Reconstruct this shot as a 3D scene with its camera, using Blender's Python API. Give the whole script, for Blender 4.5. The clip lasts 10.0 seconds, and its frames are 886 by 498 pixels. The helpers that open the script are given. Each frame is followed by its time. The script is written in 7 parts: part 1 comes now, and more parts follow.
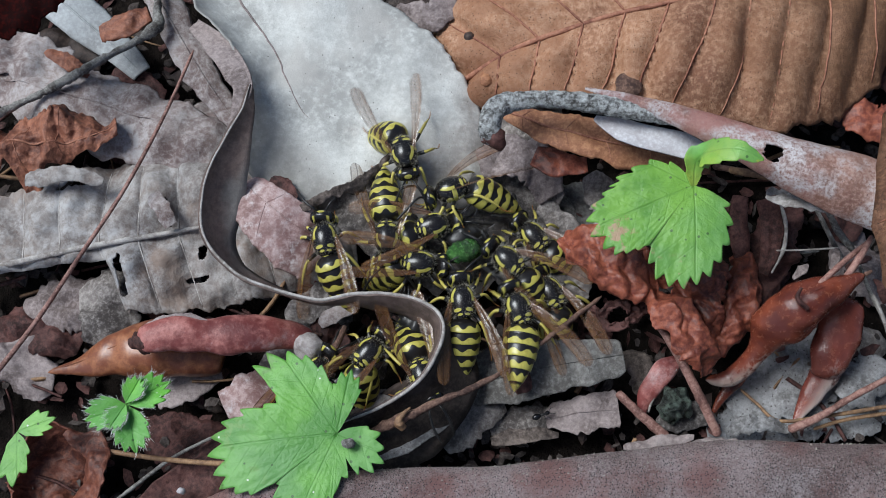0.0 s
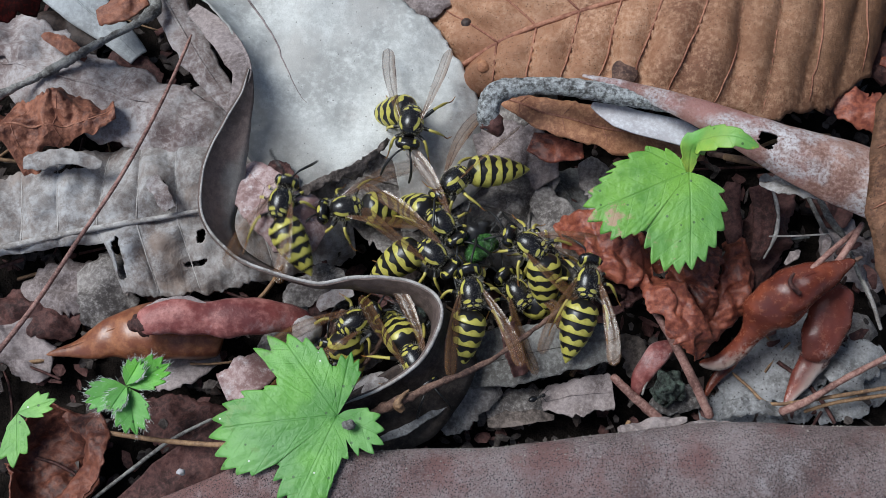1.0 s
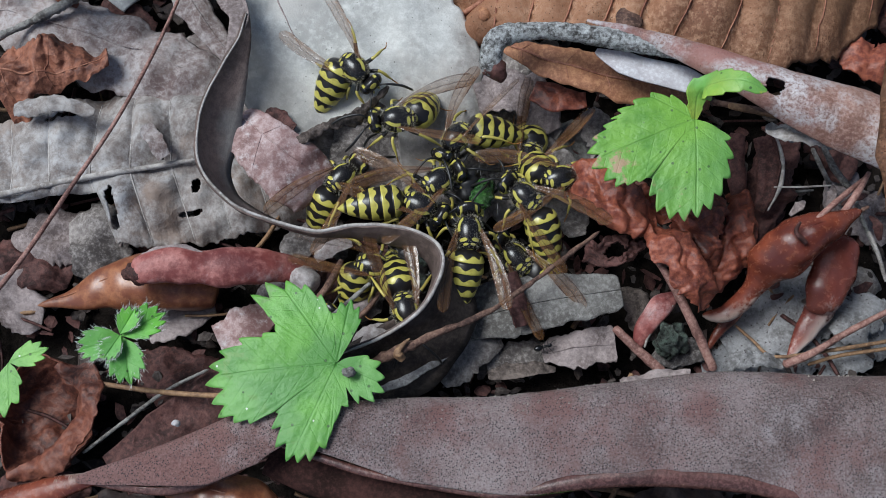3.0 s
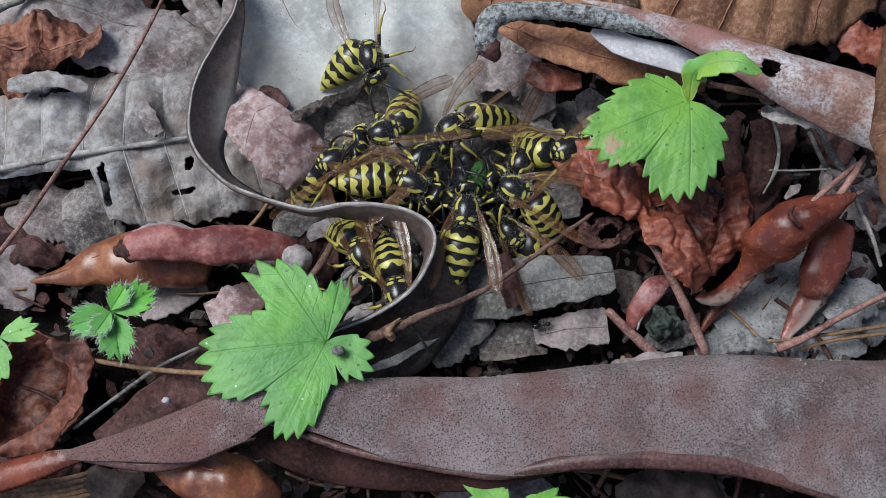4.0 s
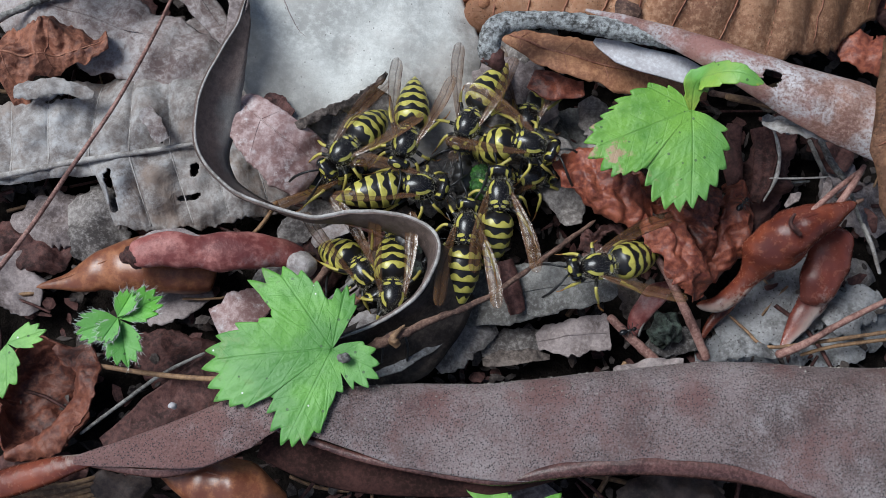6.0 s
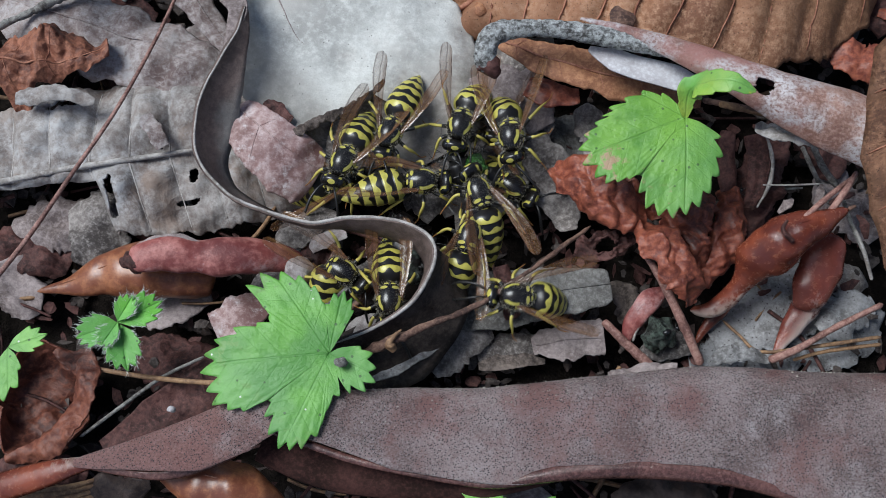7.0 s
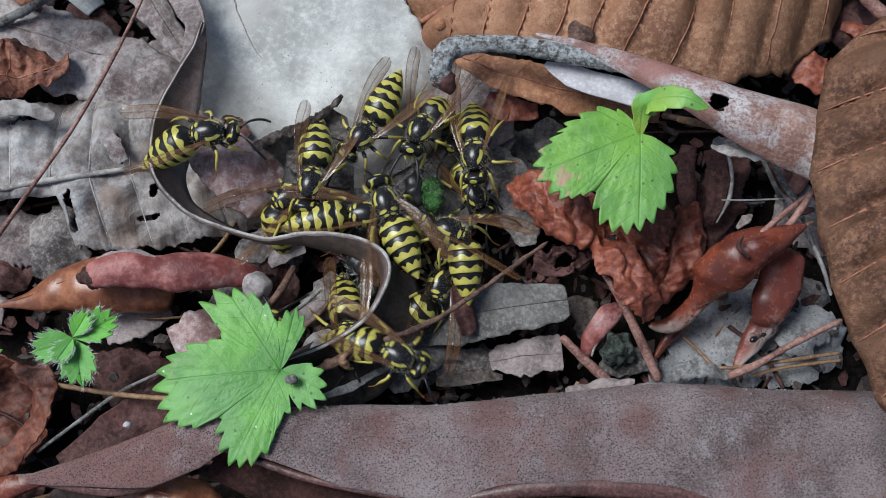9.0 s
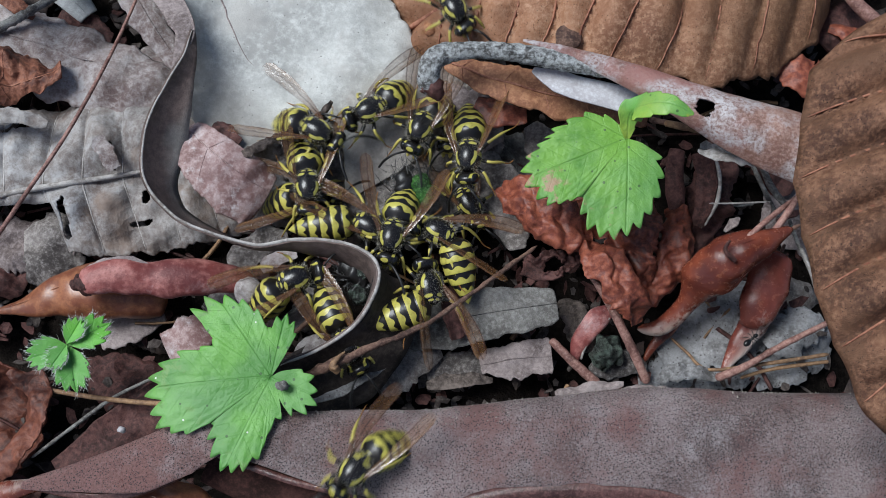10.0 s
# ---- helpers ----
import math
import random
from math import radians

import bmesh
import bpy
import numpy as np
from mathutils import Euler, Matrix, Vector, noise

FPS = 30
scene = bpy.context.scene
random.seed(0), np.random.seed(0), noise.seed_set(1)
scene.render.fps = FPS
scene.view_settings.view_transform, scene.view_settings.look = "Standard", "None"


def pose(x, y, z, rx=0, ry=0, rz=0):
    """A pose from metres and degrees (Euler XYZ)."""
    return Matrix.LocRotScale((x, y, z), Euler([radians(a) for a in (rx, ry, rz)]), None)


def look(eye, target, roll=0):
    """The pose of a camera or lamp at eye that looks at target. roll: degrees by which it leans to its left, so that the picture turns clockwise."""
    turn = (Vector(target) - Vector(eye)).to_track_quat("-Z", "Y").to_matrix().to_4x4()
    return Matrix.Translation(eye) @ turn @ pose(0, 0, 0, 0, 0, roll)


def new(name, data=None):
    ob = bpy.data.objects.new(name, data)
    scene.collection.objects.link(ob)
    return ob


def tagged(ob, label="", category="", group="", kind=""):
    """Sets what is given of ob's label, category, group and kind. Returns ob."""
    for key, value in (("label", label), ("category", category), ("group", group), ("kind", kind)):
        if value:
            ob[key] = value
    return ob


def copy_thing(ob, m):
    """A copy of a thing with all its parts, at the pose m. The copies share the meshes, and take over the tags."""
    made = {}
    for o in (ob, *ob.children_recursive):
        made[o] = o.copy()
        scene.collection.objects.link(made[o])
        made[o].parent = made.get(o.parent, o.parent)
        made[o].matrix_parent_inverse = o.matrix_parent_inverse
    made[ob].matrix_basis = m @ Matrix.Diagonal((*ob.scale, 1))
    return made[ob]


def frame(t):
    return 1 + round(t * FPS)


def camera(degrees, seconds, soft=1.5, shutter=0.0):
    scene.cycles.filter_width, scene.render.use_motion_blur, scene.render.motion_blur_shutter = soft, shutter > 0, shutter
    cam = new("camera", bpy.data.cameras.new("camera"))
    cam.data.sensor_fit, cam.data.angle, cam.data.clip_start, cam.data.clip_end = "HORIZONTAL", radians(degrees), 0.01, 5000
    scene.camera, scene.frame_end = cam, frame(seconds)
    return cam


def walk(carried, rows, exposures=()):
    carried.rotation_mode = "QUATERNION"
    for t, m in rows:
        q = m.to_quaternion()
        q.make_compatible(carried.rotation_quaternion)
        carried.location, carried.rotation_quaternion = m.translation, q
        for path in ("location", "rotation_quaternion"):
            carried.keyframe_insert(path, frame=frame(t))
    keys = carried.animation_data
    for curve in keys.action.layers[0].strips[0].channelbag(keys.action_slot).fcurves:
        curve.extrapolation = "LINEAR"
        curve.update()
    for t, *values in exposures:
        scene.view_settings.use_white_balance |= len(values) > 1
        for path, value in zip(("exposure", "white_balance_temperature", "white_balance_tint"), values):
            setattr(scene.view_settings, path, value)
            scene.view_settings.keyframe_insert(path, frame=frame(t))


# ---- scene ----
# Wasps at work on a piece of prey in leaf litter. Lengths below are in millimetres (MM), built at true size.
MM = 0.001
cam = camera(43.0, 10.0, soft=0.68, shutter=0.5)
PATH = [
    (0, -0.00000, -0.05060, 0.15573, 18.000, 0.000, 0.000),
    (0.5, -0.00199, -0.05130, 0.15549, 17.573, -0.559, -0.149),
    (1, -0.00271, -0.05138, 0.15725, 17.304, -1.099, -0.099),
    (1.5, 0.00147, -0.04982, 0.15805, 17.003, -1.096, -0.100),
    (2, 0.00322, -0.04985, 0.15739, 16.700, -1.155, -0.285),
    (2.5, -0.00362, -0.05427, 0.15380, 16.763, -1.595, -0.366),
    (2.7, -0.00498, -0.05512, 0.15342, 16.748, -1.909, -0.326),
    (3.8, -0.00352, -0.05697, 0.15162, 16.282, -1.947, 0.438),
    (4, -0.00296, -0.05664, 0.15219, 16.033, -1.791, 0.538),
    (4.5, -0.00350, -0.05658, 0.15253, 15.919, -1.934, 0.539),
    (5, -0.00608, -0.05676, 0.15352, 15.903, -2.149, 0.501),
    (5.5, -0.00500, -0.05597, 0.15366, 15.825, -2.071, 0.574),
    (5.7, -0.00423, -0.05491, 0.15365, 15.598, -2.095, 0.544),
    (6.8, -0.00422, -0.05587, 0.15611, 15.863, -1.849, 0.697),
    (7, -0.00359, -0.05523, 0.15586, 15.806, -2.010, 0.673),
    (7.5, -0.00265, -0.05542, 0.15571, 15.794, -1.755, 0.774),
    (8, -0.00189, -0.05495, 0.15611, 16.014, -2.011, 0.787),
    (8.5, 0.00335, -0.05321, 0.15517, 15.912, -1.546, 0.871),
    (9, 0.00412, -0.05292, 0.15648, 15.794, -1.465, 0.840),
    (9.5, 0.00675, -0.05115, 0.15853, 15.331, -1.170, 0.713),
    (10, 0.00628, -0.05099, 0.15841, 15.217, -1.117, 0.586),
]
walk(cam, [(t, pose(x, y, z, rx, ry, rz)) for t, x, y, z, rx, ry, rz in PATH])

# ---- daylight under trees: soft sky and a weak, very wide sun ----
SUN_UP, SUN_TURN = 58.0, 250.0
world = bpy.data.worlds.new("sky")
scene.world = world
world.use_nodes = True
wn = world.node_tree
sky = wn.nodes.new("ShaderNodeTexSky")
sky.sky_type, sky.sun_disc = "NISHITA", False
sky.sun_elevation, sky.sun_rotation = radians(SUN_UP), radians(SUN_TURN)
wn.nodes["Background"].inputs["Strength"].default_value = 0.088
wn.links.new(sky.outputs[0], wn.nodes["Background"].inputs["Color"])
sun = new("sun", bpy.data.lights.new("sun", "SUN"))
sun.data.energy, sun.data.angle, sun.data.color = 4.0, radians(30), (0.938, 1.0, 1.03)
sun.matrix_world = look((-1.0, 0.4, 1.65), (0, 0, 0))
scene.view_settings.exposure = 0.0


# ---- materials ----
class Nodes:
    """A material with a few helpers; lengths in its textures are millimetres of the object's own space."""

    def __init__(self, name):
        self.mat = bpy.data.materials.new(name)
        self.mat.use_nodes = True
        self.tree = self.mat.node_tree
        self.bsdf = self.tree.nodes["Principled BSDF"]
        coord = self.node("ShaderNodeTexCoord")
        scale = self.node("ShaderNodeVectorMath", operation="SCALE")
        scale.inputs[3].default_value = 1000.0
        self.link(coord.outputs["Object"], scale.inputs[0])
        self.place = scale.outputs[0]
        self.uv = coord.outputs["UV"]

    def node(self, kind, operation="", feature="", interpolation_type="", data_type="", blend_type=""):
        n = self.tree.nodes.new(kind)
        if operation:
            n.operation = operation
        if feature:
            n.feature = feature
        if interpolation_type:
            n.interpolation_type = interpolation_type
        if data_type:
            n.data_type = data_type
        if blend_type:
            n.blend_type = blend_type
        return n

    def link(self, a, b):
        self.tree.links.new(a, b)

    def noise(self, scale, detail=3.0, rough=0.55, stretch=None, seed=0.0):
        n = self.node("ShaderNodeTexNoise")
        n.inputs["Scale"].default_value, n.inputs["Detail"].default_value, n.inputs["Roughness"].default_value = scale, detail, rough
        m = self.node("ShaderNodeMapping")
        m.inputs["Scale"].default_value = stretch or (1, 1, 1)
        m.inputs["Location"].default_value = (seed, seed * 1.7, 0)
        self.link(self.place, m.inputs[0])
        self.link(m.outputs[0], n.inputs["Vector"])
        return n.outputs["Fac"]

    def cells(self, scale, feature="F1", seed=0.0):
        n = self.node("ShaderNodeTexVoronoi", feature=feature)
        n.inputs["Scale"].default_value = scale
        m = self.node("ShaderNodeMapping")
        m.inputs["Location"].default_value = (seed, seed, seed)
        self.link(self.place, m.inputs[0])
        self.link(m.outputs[0], n.inputs["Vector"])
        return n.outputs["Distance"]

    def step(self, value, low, high):
        n = self.node("ShaderNodeMapRange", interpolation_type="SMOOTHSTEP")
        n.inputs["From Min"].default_value, n.inputs["From Max"].default_value = low, high
        self.link(value, n.inputs["Value"])
        return n.outputs["Result"]

    def math(self, op, a, b=0.0, c=0.0):
        n = self.node("ShaderNodeMath", operation=op)
        for i, v in enumerate((a, b, c)):
            if isinstance(v, (int, float)):
                n.inputs[i].default_value = v
            else:
                self.link(v, n.inputs[i])
        return n.outputs[0]

    def mix(self, fac, a, b, blend="MIX"):
        n = self.node("ShaderNodeMix", data_type="RGBA", blend_type=blend)
        for i, v in ((0, fac), (6, a), (7, b)):
            if isinstance(v, (int, float)):
                n.inputs[i].default_value = v
            elif isinstance(v, tuple):
                n.inputs[i].default_value = (*v, 1.0)
            else:
                self.link(v, n.inputs[i])
        return n.outputs[2]

    def axes(self, vector):
        n = self.node("ShaderNodeSeparateXYZ")
        self.link(vector, n.inputs[0])
        return n.outputs

    def finish(self, colour, rough=0.7, bump=None, height=0.1, specular=0.4):
        for socket, v in (("Base Color", colour), ("Roughness", rough)):
            if isinstance(v, (int, float)):
                self.bsdf.inputs[socket].default_value = v
            elif isinstance(v, tuple):
                self.bsdf.inputs[socket].default_value = (*v, 1.0)
            else:
                self.link(v, self.bsdf.inputs[socket])
        self.bsdf.inputs["Specular IOR Level"].default_value = specular
        if bump is not None:
            b = self.node("ShaderNodeBump")
            b.inputs["Strength"].default_value, b.inputs["Distance"].default_value = 1.0, height * MM
            self.link(bump, b.inputs["Height"])
            self.link(b.outputs[0], self.bsdf.inputs["Normal"])
        return self.mat


def litter(name, light, mid, dark, rough=0.75, big=0.12, fine=1.6, relief=0.12, specks=None, speck_size=1.2, speck_cut=0.18,
           vein=None, vein_gap=5.0, vein_lean=0.6, rib=0.5, bloom=None, bloom_cut=(0.55, 0.7), specular=0.25, seed=0.0, fibre=0.25, net_size=0.9, patch=None, crumple=0.0, margin=None, tip=None):
    """Dead leaf: blotches, fine grain, optional midrib and side veins (by the sheet's UV, in cm), specks and a pale bloom."""
    k = Nodes(name)
    blotch, grain, micro = k.noise(big, 4, 0.6, seed=seed), k.noise(fine, 5, 0.7, seed=seed + 3), k.noise(fine * 5, 2, 0.6)
    c = k.mix(k.step(blotch, 0.32, 0.68), dark, mid)
    c = k.mix(k.step(k.math("ADD", grain, k.math("MULTIPLY", blotch, 0.5)), 0.62, 0.98), c, light)
    c = k.mix(k.math("MULTIPLY", k.step(micro, 0.45, 0.75), 0.35), c, dark)
    height = k.math("ADD", k.math("MULTIPLY", grain, 0.6), k.math("MULTIPLY", micro, 0.4))
    if crumple:
        fold = k.math("ABSOLUTE", k.math("SUBTRACT", k.noise(0.22, 2, 0.5, seed=seed + 31), 0.5))
        crease = k.math("ABSOLUTE", k.math("SUBTRACT", k.noise(0.6, 3, 0.5, seed=seed + 37), 0.5))
        # fold crests lightened in colour, a painted highlight that sharpens the creases
        edge = k.math("MAXIMUM", k.step(fold, 0.035, 0.0), k.math("MULTIPLY", k.step(crease, 0.03, 0.0), 0.6))
        c = k.mix(k.math("MULTIPLY", edge, 0.3), c, light)
        height = k.math("SUBTRACT", height, k.math("MULTIPLY", k.math("ADD", k.math("MULTIPLY", fold, 9.0), k.math("MULTIPLY", crease, 2.0)), crumple))
    if patch:
        c = k.mix(k.math("MULTIPLY", k.step(k.noise(big * 1.3, 4, 0.65, seed=seed + 21), 0.48, 0.66), 0.75), c, patch)
    # margin: tint by distance across the leaf, used to paint shade beside a curl
    if margin:
        across = k.math("ADD", k.axes(k.uv)[1], k.math("MULTIPLY", k.math("SUBTRACT", blotch, 0.5), 0.9))
        along = k.step(k.axes(k.uv)[0], margin[3] + 1.0, margin[3]) if len(margin) > 3 else 1.0
        c = k.mix(k.math("MULTIPLY", k.step(across, margin[1], margin[2]), along), c, k.mix(k.step(grain, 0.4, 0.7), margin[0], tuple(v * 1.3 for v in margin[0])))
    if tip:
        along = k.math("ADD", k.axes(k.uv)[0], k.math("MULTIPLY", k.math("SUBTRACT", k.noise(big * 2, 5, 0.7, seed=seed + 13), 0.5), 5.0))
        c = k.mix(k.math("MULTIPLY", k.step(along, tip[1], tip[2]), 0.85), c, k.mix(k.step(grain, 0.4, 0.7), tip[0], tuple(v * 1.6 for v in tip[0])))
    if bloom:
        c = k.mix(k.math("MULTIPLY", k.step(k.noise(big * 1.7, 5, 0.7, seed=seed + 9), *bloom_cut), k.step(grain, 0.3, 0.6)), c, bloom)
    if vein:
        u, v, _ = k.axes(k.uv)
        side = k.math("ABSOLUTE", v)
        wob = k.math("MULTIPLY", k.noise(0.25, 2), 0.06)
        phase = k.math("ADD", k.math("SUBTRACT", k.math("MULTIPLY", u, 10.0 / vein_gap), k.math("MULTIPLY", side, vein_lean * 10.0 / vein_gap)), k.math("MULTIPLY", wob, 4.0))
        off = k.math("ABSOLUTE", k.math("SUBTRACT", k.math("FRACT", phase), 0.5))
        line = k.step(off, 0.055, 0.015)
        mid_line = k.step(k.math("ADD", side, k.math("MULTIPLY", u, 0.002)), rib * 0.1, rib * 0.05)
        lines = k.math("MAXIMUM", k.math("MULTIPLY", line, 0.7), mid_line)
        net = k.step(k.cells(net_size, "DISTANCE_TO_EDGE", seed), 0.09, 0.02)
        c = k.mix(k.math("MULTIPLY", net, fibre), c, vein)
        c = k.mix(lines, c, vein)
        height = k.math("ADD", height, k.math("MULTIPLY", lines, 1.5))
        height = k.math("ADD", height, k.math("MULTIPLY", net, 2.0 * fibre))
    if specks:
        c = k.mix(k.math("MULTIPLY", k.step(k.cells(speck_size, seed=seed), speck_cut, speck_cut * 0.6), k.step(k.noise(0.3, 3), 0.25, 0.5)), c, specks)
    return k.finish(c, k.math("ADD", rough - 0.12, k.math("MULTIPLY", grain, 0.25)), height, relief * 1.8, specular)


# margin: shade beside the curl put into the colour, with some browning
M_GREY = litter("grey_leaf", (0.585, 0.585, 0.56), (0.525, 0.525, 0.5), (0.3, 0.295, 0.28), 0.62, big=0.06, fine=0.8, vein=(0.4, 0.39, 0.37), vein_gap=300, rib=0.01, specks=(0.16, 0.15, 0.14), speck_size=0.8, speck_cut=0.1, fibre=0.04, relief=0.05, specular=0.25, patch=(0.42, 0.4, 0.375), tip=((0.24, 0.215, 0.198), 4.4, 6.0), margin=((0.24, 0.23, 0.215), 0.8, 1.5))
# margin: base of the curl toned to meet the blade's painted shade
M_RIM = litter("leaf_margin", (0.18, 0.13, 0.115), (0.12, 0.084, 0.074), (0.068, 0.048, 0.043), 0.55, big=0.12, fine=1.0, relief=0.09, specular=0.3, margin=((0.2, 0.185, 0.17), -0.2, -0.6, 2.6))
# tip: dry stain towards the far end, with its shade painted in too
M_BROWN = litter("veined_brown_leaf", (0.52, 0.31, 0.2), (0.4, 0.19, 0.1), (0.14, 0.056, 0.032), 0.55, patch=(0.24, 0.105, 0.055), big=0.04, fine=1.3, vein=(0.22, 0.09, 0.05), vein_gap=300, rib=0.01, specks=(0.09, 0.045, 0.025), speck_size=1.9, speck_cut=0.2, fibre=0.04, net_size=1.1, relief=0.17, specular=0.3, tip=((0.11, 0.052, 0.025), 3.8, 7.6))
M_VEIN = litter("red_vein", (0.42, 0.2, 0.13), (0.29, 0.12, 0.075), (0.16, 0.06, 0.04), 0.6, big=0.2, relief=0.05, specular=0.2)
M_ROLL = litter("rolled_leaf", (0.42, 0.265, 0.22), (0.28, 0.135, 0.1), (0.13, 0.058, 0.045), 0.36, big=0.06, fine=2.2, patch=(0.3, 0.13, 0.115), bloom=(0.52, 0.49, 0.5), bloom_cut=(0.45, 0.64), relief=0.12, specks=(0.1, 0.05, 0.05), speck_size=2.4, speck_cut=0.16, specular=0.5)
M_TAN = litter("tan_leaf", (0.46, 0.23, 0.12), (0.33, 0.14, 0.07), (0.18, 0.075, 0.045), 0.6, relief=0.07, specular=0.25)
M_PALE = litter("pale_lilac_leaf", (0.6, 0.6, 0.62), (0.5, 0.485, 0.505), (0.36, 0.33, 0.34), 0.65, relief=0.04, specular=0.25)
M_SEED = litter("pale_seed_coat", (0.5, 0.46, 0.45), (0.39, 0.345, 0.335), (0.2, 0.165, 0.16), 0.6, big=0.35, fine=1.6, relief=0.16, specular=0.3)
M_WHITE = litter("bleached_leaf", (0.44, 0.46, 0.47), (0.37, 0.385, 0.39), (0.24, 0.24, 0.245), 0.7, big=0.09, relief=0.05, specular=0.2)
M_PLUM = litter("plum_leaf", (0.36, 0.292, 0.286), (0.232, 0.16, 0.155), (0.09, 0.053, 0.049), 0.3, patch=(0.2, 0.092, 0.083), big=0.07, fine=3.4, specks=(0.02, 0.018, 0.019), speck_size=3.5, speck_cut=0.38, bloom=(0.4, 0.35, 0.35), bloom_cut=(0.48, 0.76), relief=0.2, specular=0.6, seed=3.0, tip=((0.185, 0.088, 0.078), 3.9, 2.0))
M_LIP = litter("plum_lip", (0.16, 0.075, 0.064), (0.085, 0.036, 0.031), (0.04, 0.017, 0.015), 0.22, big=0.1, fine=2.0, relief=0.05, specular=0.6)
# Dark maroon underside, taken near-black to hold its shade; the sheet faces up
M_PLUM_UNDERSHADE = litter("plum_undershade", (0.065, 0.028, 0.024), (0.036, 0.016, 0.014), (0.016, 0.008, 0.007), 0.85, relief=0.03, specular=0.1)
M_CRACKED = litter("cracked_leaf", (0.36, 0.34, 0.328), (0.225, 0.196, 0.182), (0.11, 0.083, 0.075), 0.72, big=0.075, fine=0.7, vein=(0.3, 0.27, 0.25), vein_gap=300, rib=0.01, bloom=(0.44, 0.435, 0.44), bloom_cut=(0.46, 0.74), relief=0.07, specular=0.2, net_size=0.7, fibre=0.05, crumple=0.6, patch=(0.25, 0.185, 0.15))
M_RIB = litter("pale_leaf_rib", (0.5, 0.47, 0.45), (0.37, 0.345, 0.325), (0.2, 0.175, 0.16), 0.75, big=0.3, relief=0.06, specular=0.2)
M_CURLED = litter("curled_grey_brown_leaf", (0.44, 0.4, 0.39), (0.3, 0.24, 0.225), (0.13, 0.09, 0.085), 0.7, big=0.11, fine=0.9, bloom=(0.4, 0.38, 0.38), bloom_cut=(0.4, 0.85), relief=0.12, crumple=0.35, seed=5, specular=0.2)
M_RUST = litter("crumpled_rust_leaf", (0.34, 0.14, 0.085), (0.2, 0.07, 0.042), (0.06, 0.021, 0.016), 0.58, big=0.16, relief=0.08, fine=0.9, specular=0.3, crumple=1.6)
M_RED = litter("crumpled_red_leaf", (0.33, 0.098, 0.054), (0.165, 0.037, 0.024), (0.05, 0.014, 0.011), 0.46, big=0.1, relief=0.06, fine=1.3, specular=0.42, crumple=1.2)
M_HOLLOW = litter("hollow_red_leaf", (0.23, 0.082, 0.05), (0.12, 0.034, 0.022), (0.04, 0.012, 0.009), 0.5, big=0.12, relief=0.08, fine=1.2, specular=0.35, crumple=1.0)
M_MAROON = litter("maroon_leaf", (0.14, 0.062, 0.054), (0.065, 0.027, 0.024), (0.024, 0.01, 0.009), 0.6, big=0.2, relief=0.12, specular=0.25, crumple=0.7)
M_PINK = litter("pink_fragment", (0.46, 0.35, 0.34), (0.27, 0.16, 0.15), (0.16, 0.085, 0.08), 0.6, big=0.16, fine=0.8, bloom=(0.58, 0.53, 0.53), bloom_cut=(0.52, 0.66), relief=0.06, seed=2, specular=0.25)
M_POD_ORANGE = litter("orange_brown_pod", (0.36, 0.145, 0.066), (0.25, 0.08, 0.036), (0.13, 0.04, 0.024), 0.34, big=0.05, fine=0.6, relief=0.03, specular=0.55)
M_POD_PINK = litter("rose_brown_pod", (0.42, 0.17, 0.15), (0.27, 0.068, 0.06), (0.12, 0.03, 0.03), 0.5, big=0.09, fine=0.5, relief=0.08, specular=0.35, bloom=(0.4, 0.3, 0.3), bloom_cut=(0.55, 0.75))


def pod_material(name, light, mid, dark, pale, reach):
    """Glossy pod skin that is worn pale and fibrous towards its base."""
    k = Nodes(name)
    u, v, _ = k.axes(k.uv)
    blotch, grain, streak = k.noise(0.16, 4, 0.6), k.noise(1.2, 5, 0.7), k.noise(1.1, 4, 0.75, stretch=(1.0, 0.35, 1.0))
    c = k.mix(k.step(blotch, 0.35, 0.68), dark, mid)
    c = k.mix(k.math("MULTIPLY", k.step(grain, 0.5, 0.8), 0.6), c, light)
    worn = k.step(k.math("ADD", u, k.math("MULTIPLY", k.math("SUBTRACT", streak, 0.5), 0.9)), reach + 0.05, reach - 0.12)
    worn = k.math("MULTIPLY", worn, k.step(k.math("ABSOLUTE", k.math("SUBTRACT", v, 0.62)), 0.42, 0.2))
    c = k.mix(worn, c, pale)
    rough = k.math("ADD", k.math("ADD", 0.1, k.math("MULTIPLY", grain, 0.3)), k.math("MULTIPLY", worn, 0.45))
    return k.finish(c, rough, k.math("ADD", grain, k.math("MULTIPLY", k.math("MULTIPLY", streak, worn), 2.5)), 0.11, 0.5)


M_POD_RED = pod_material("glossy_red_pod", (0.36, 0.125, 0.055), (0.235, 0.056, 0.028), (0.09, 0.021, 0.015), (0.36, 0.27, 0.23), 0.27)
M_POD_WORN = pod_material("worn_red_pod", (0.36, 0.12, 0.065), (0.22, 0.055, 0.038), (0.1, 0.026, 0.02), (0.44, 0.36, 0.33), 0.48)
# Near-black: the shade on the curl's outer face is put into its colour
M_WALL_SHADE = litter("shaded_leaf_wall", (0.075, 0.058, 0.05), (0.04, 0.03, 0.026), (0.018, 0.013, 0.012), 0.6, big=0.2, relief=0.06)
M_FLAKE = litter("grey_bark_flake", (0.27, 0.262, 0.248), (0.17, 0.16, 0.15), (0.065, 0.058, 0.053), 0.7, big=0.08, vein=(0.13, 0.12, 0.112), vein_gap=300, rib=0.14, relief=0.1, specular=0.2, fibre=0.1)
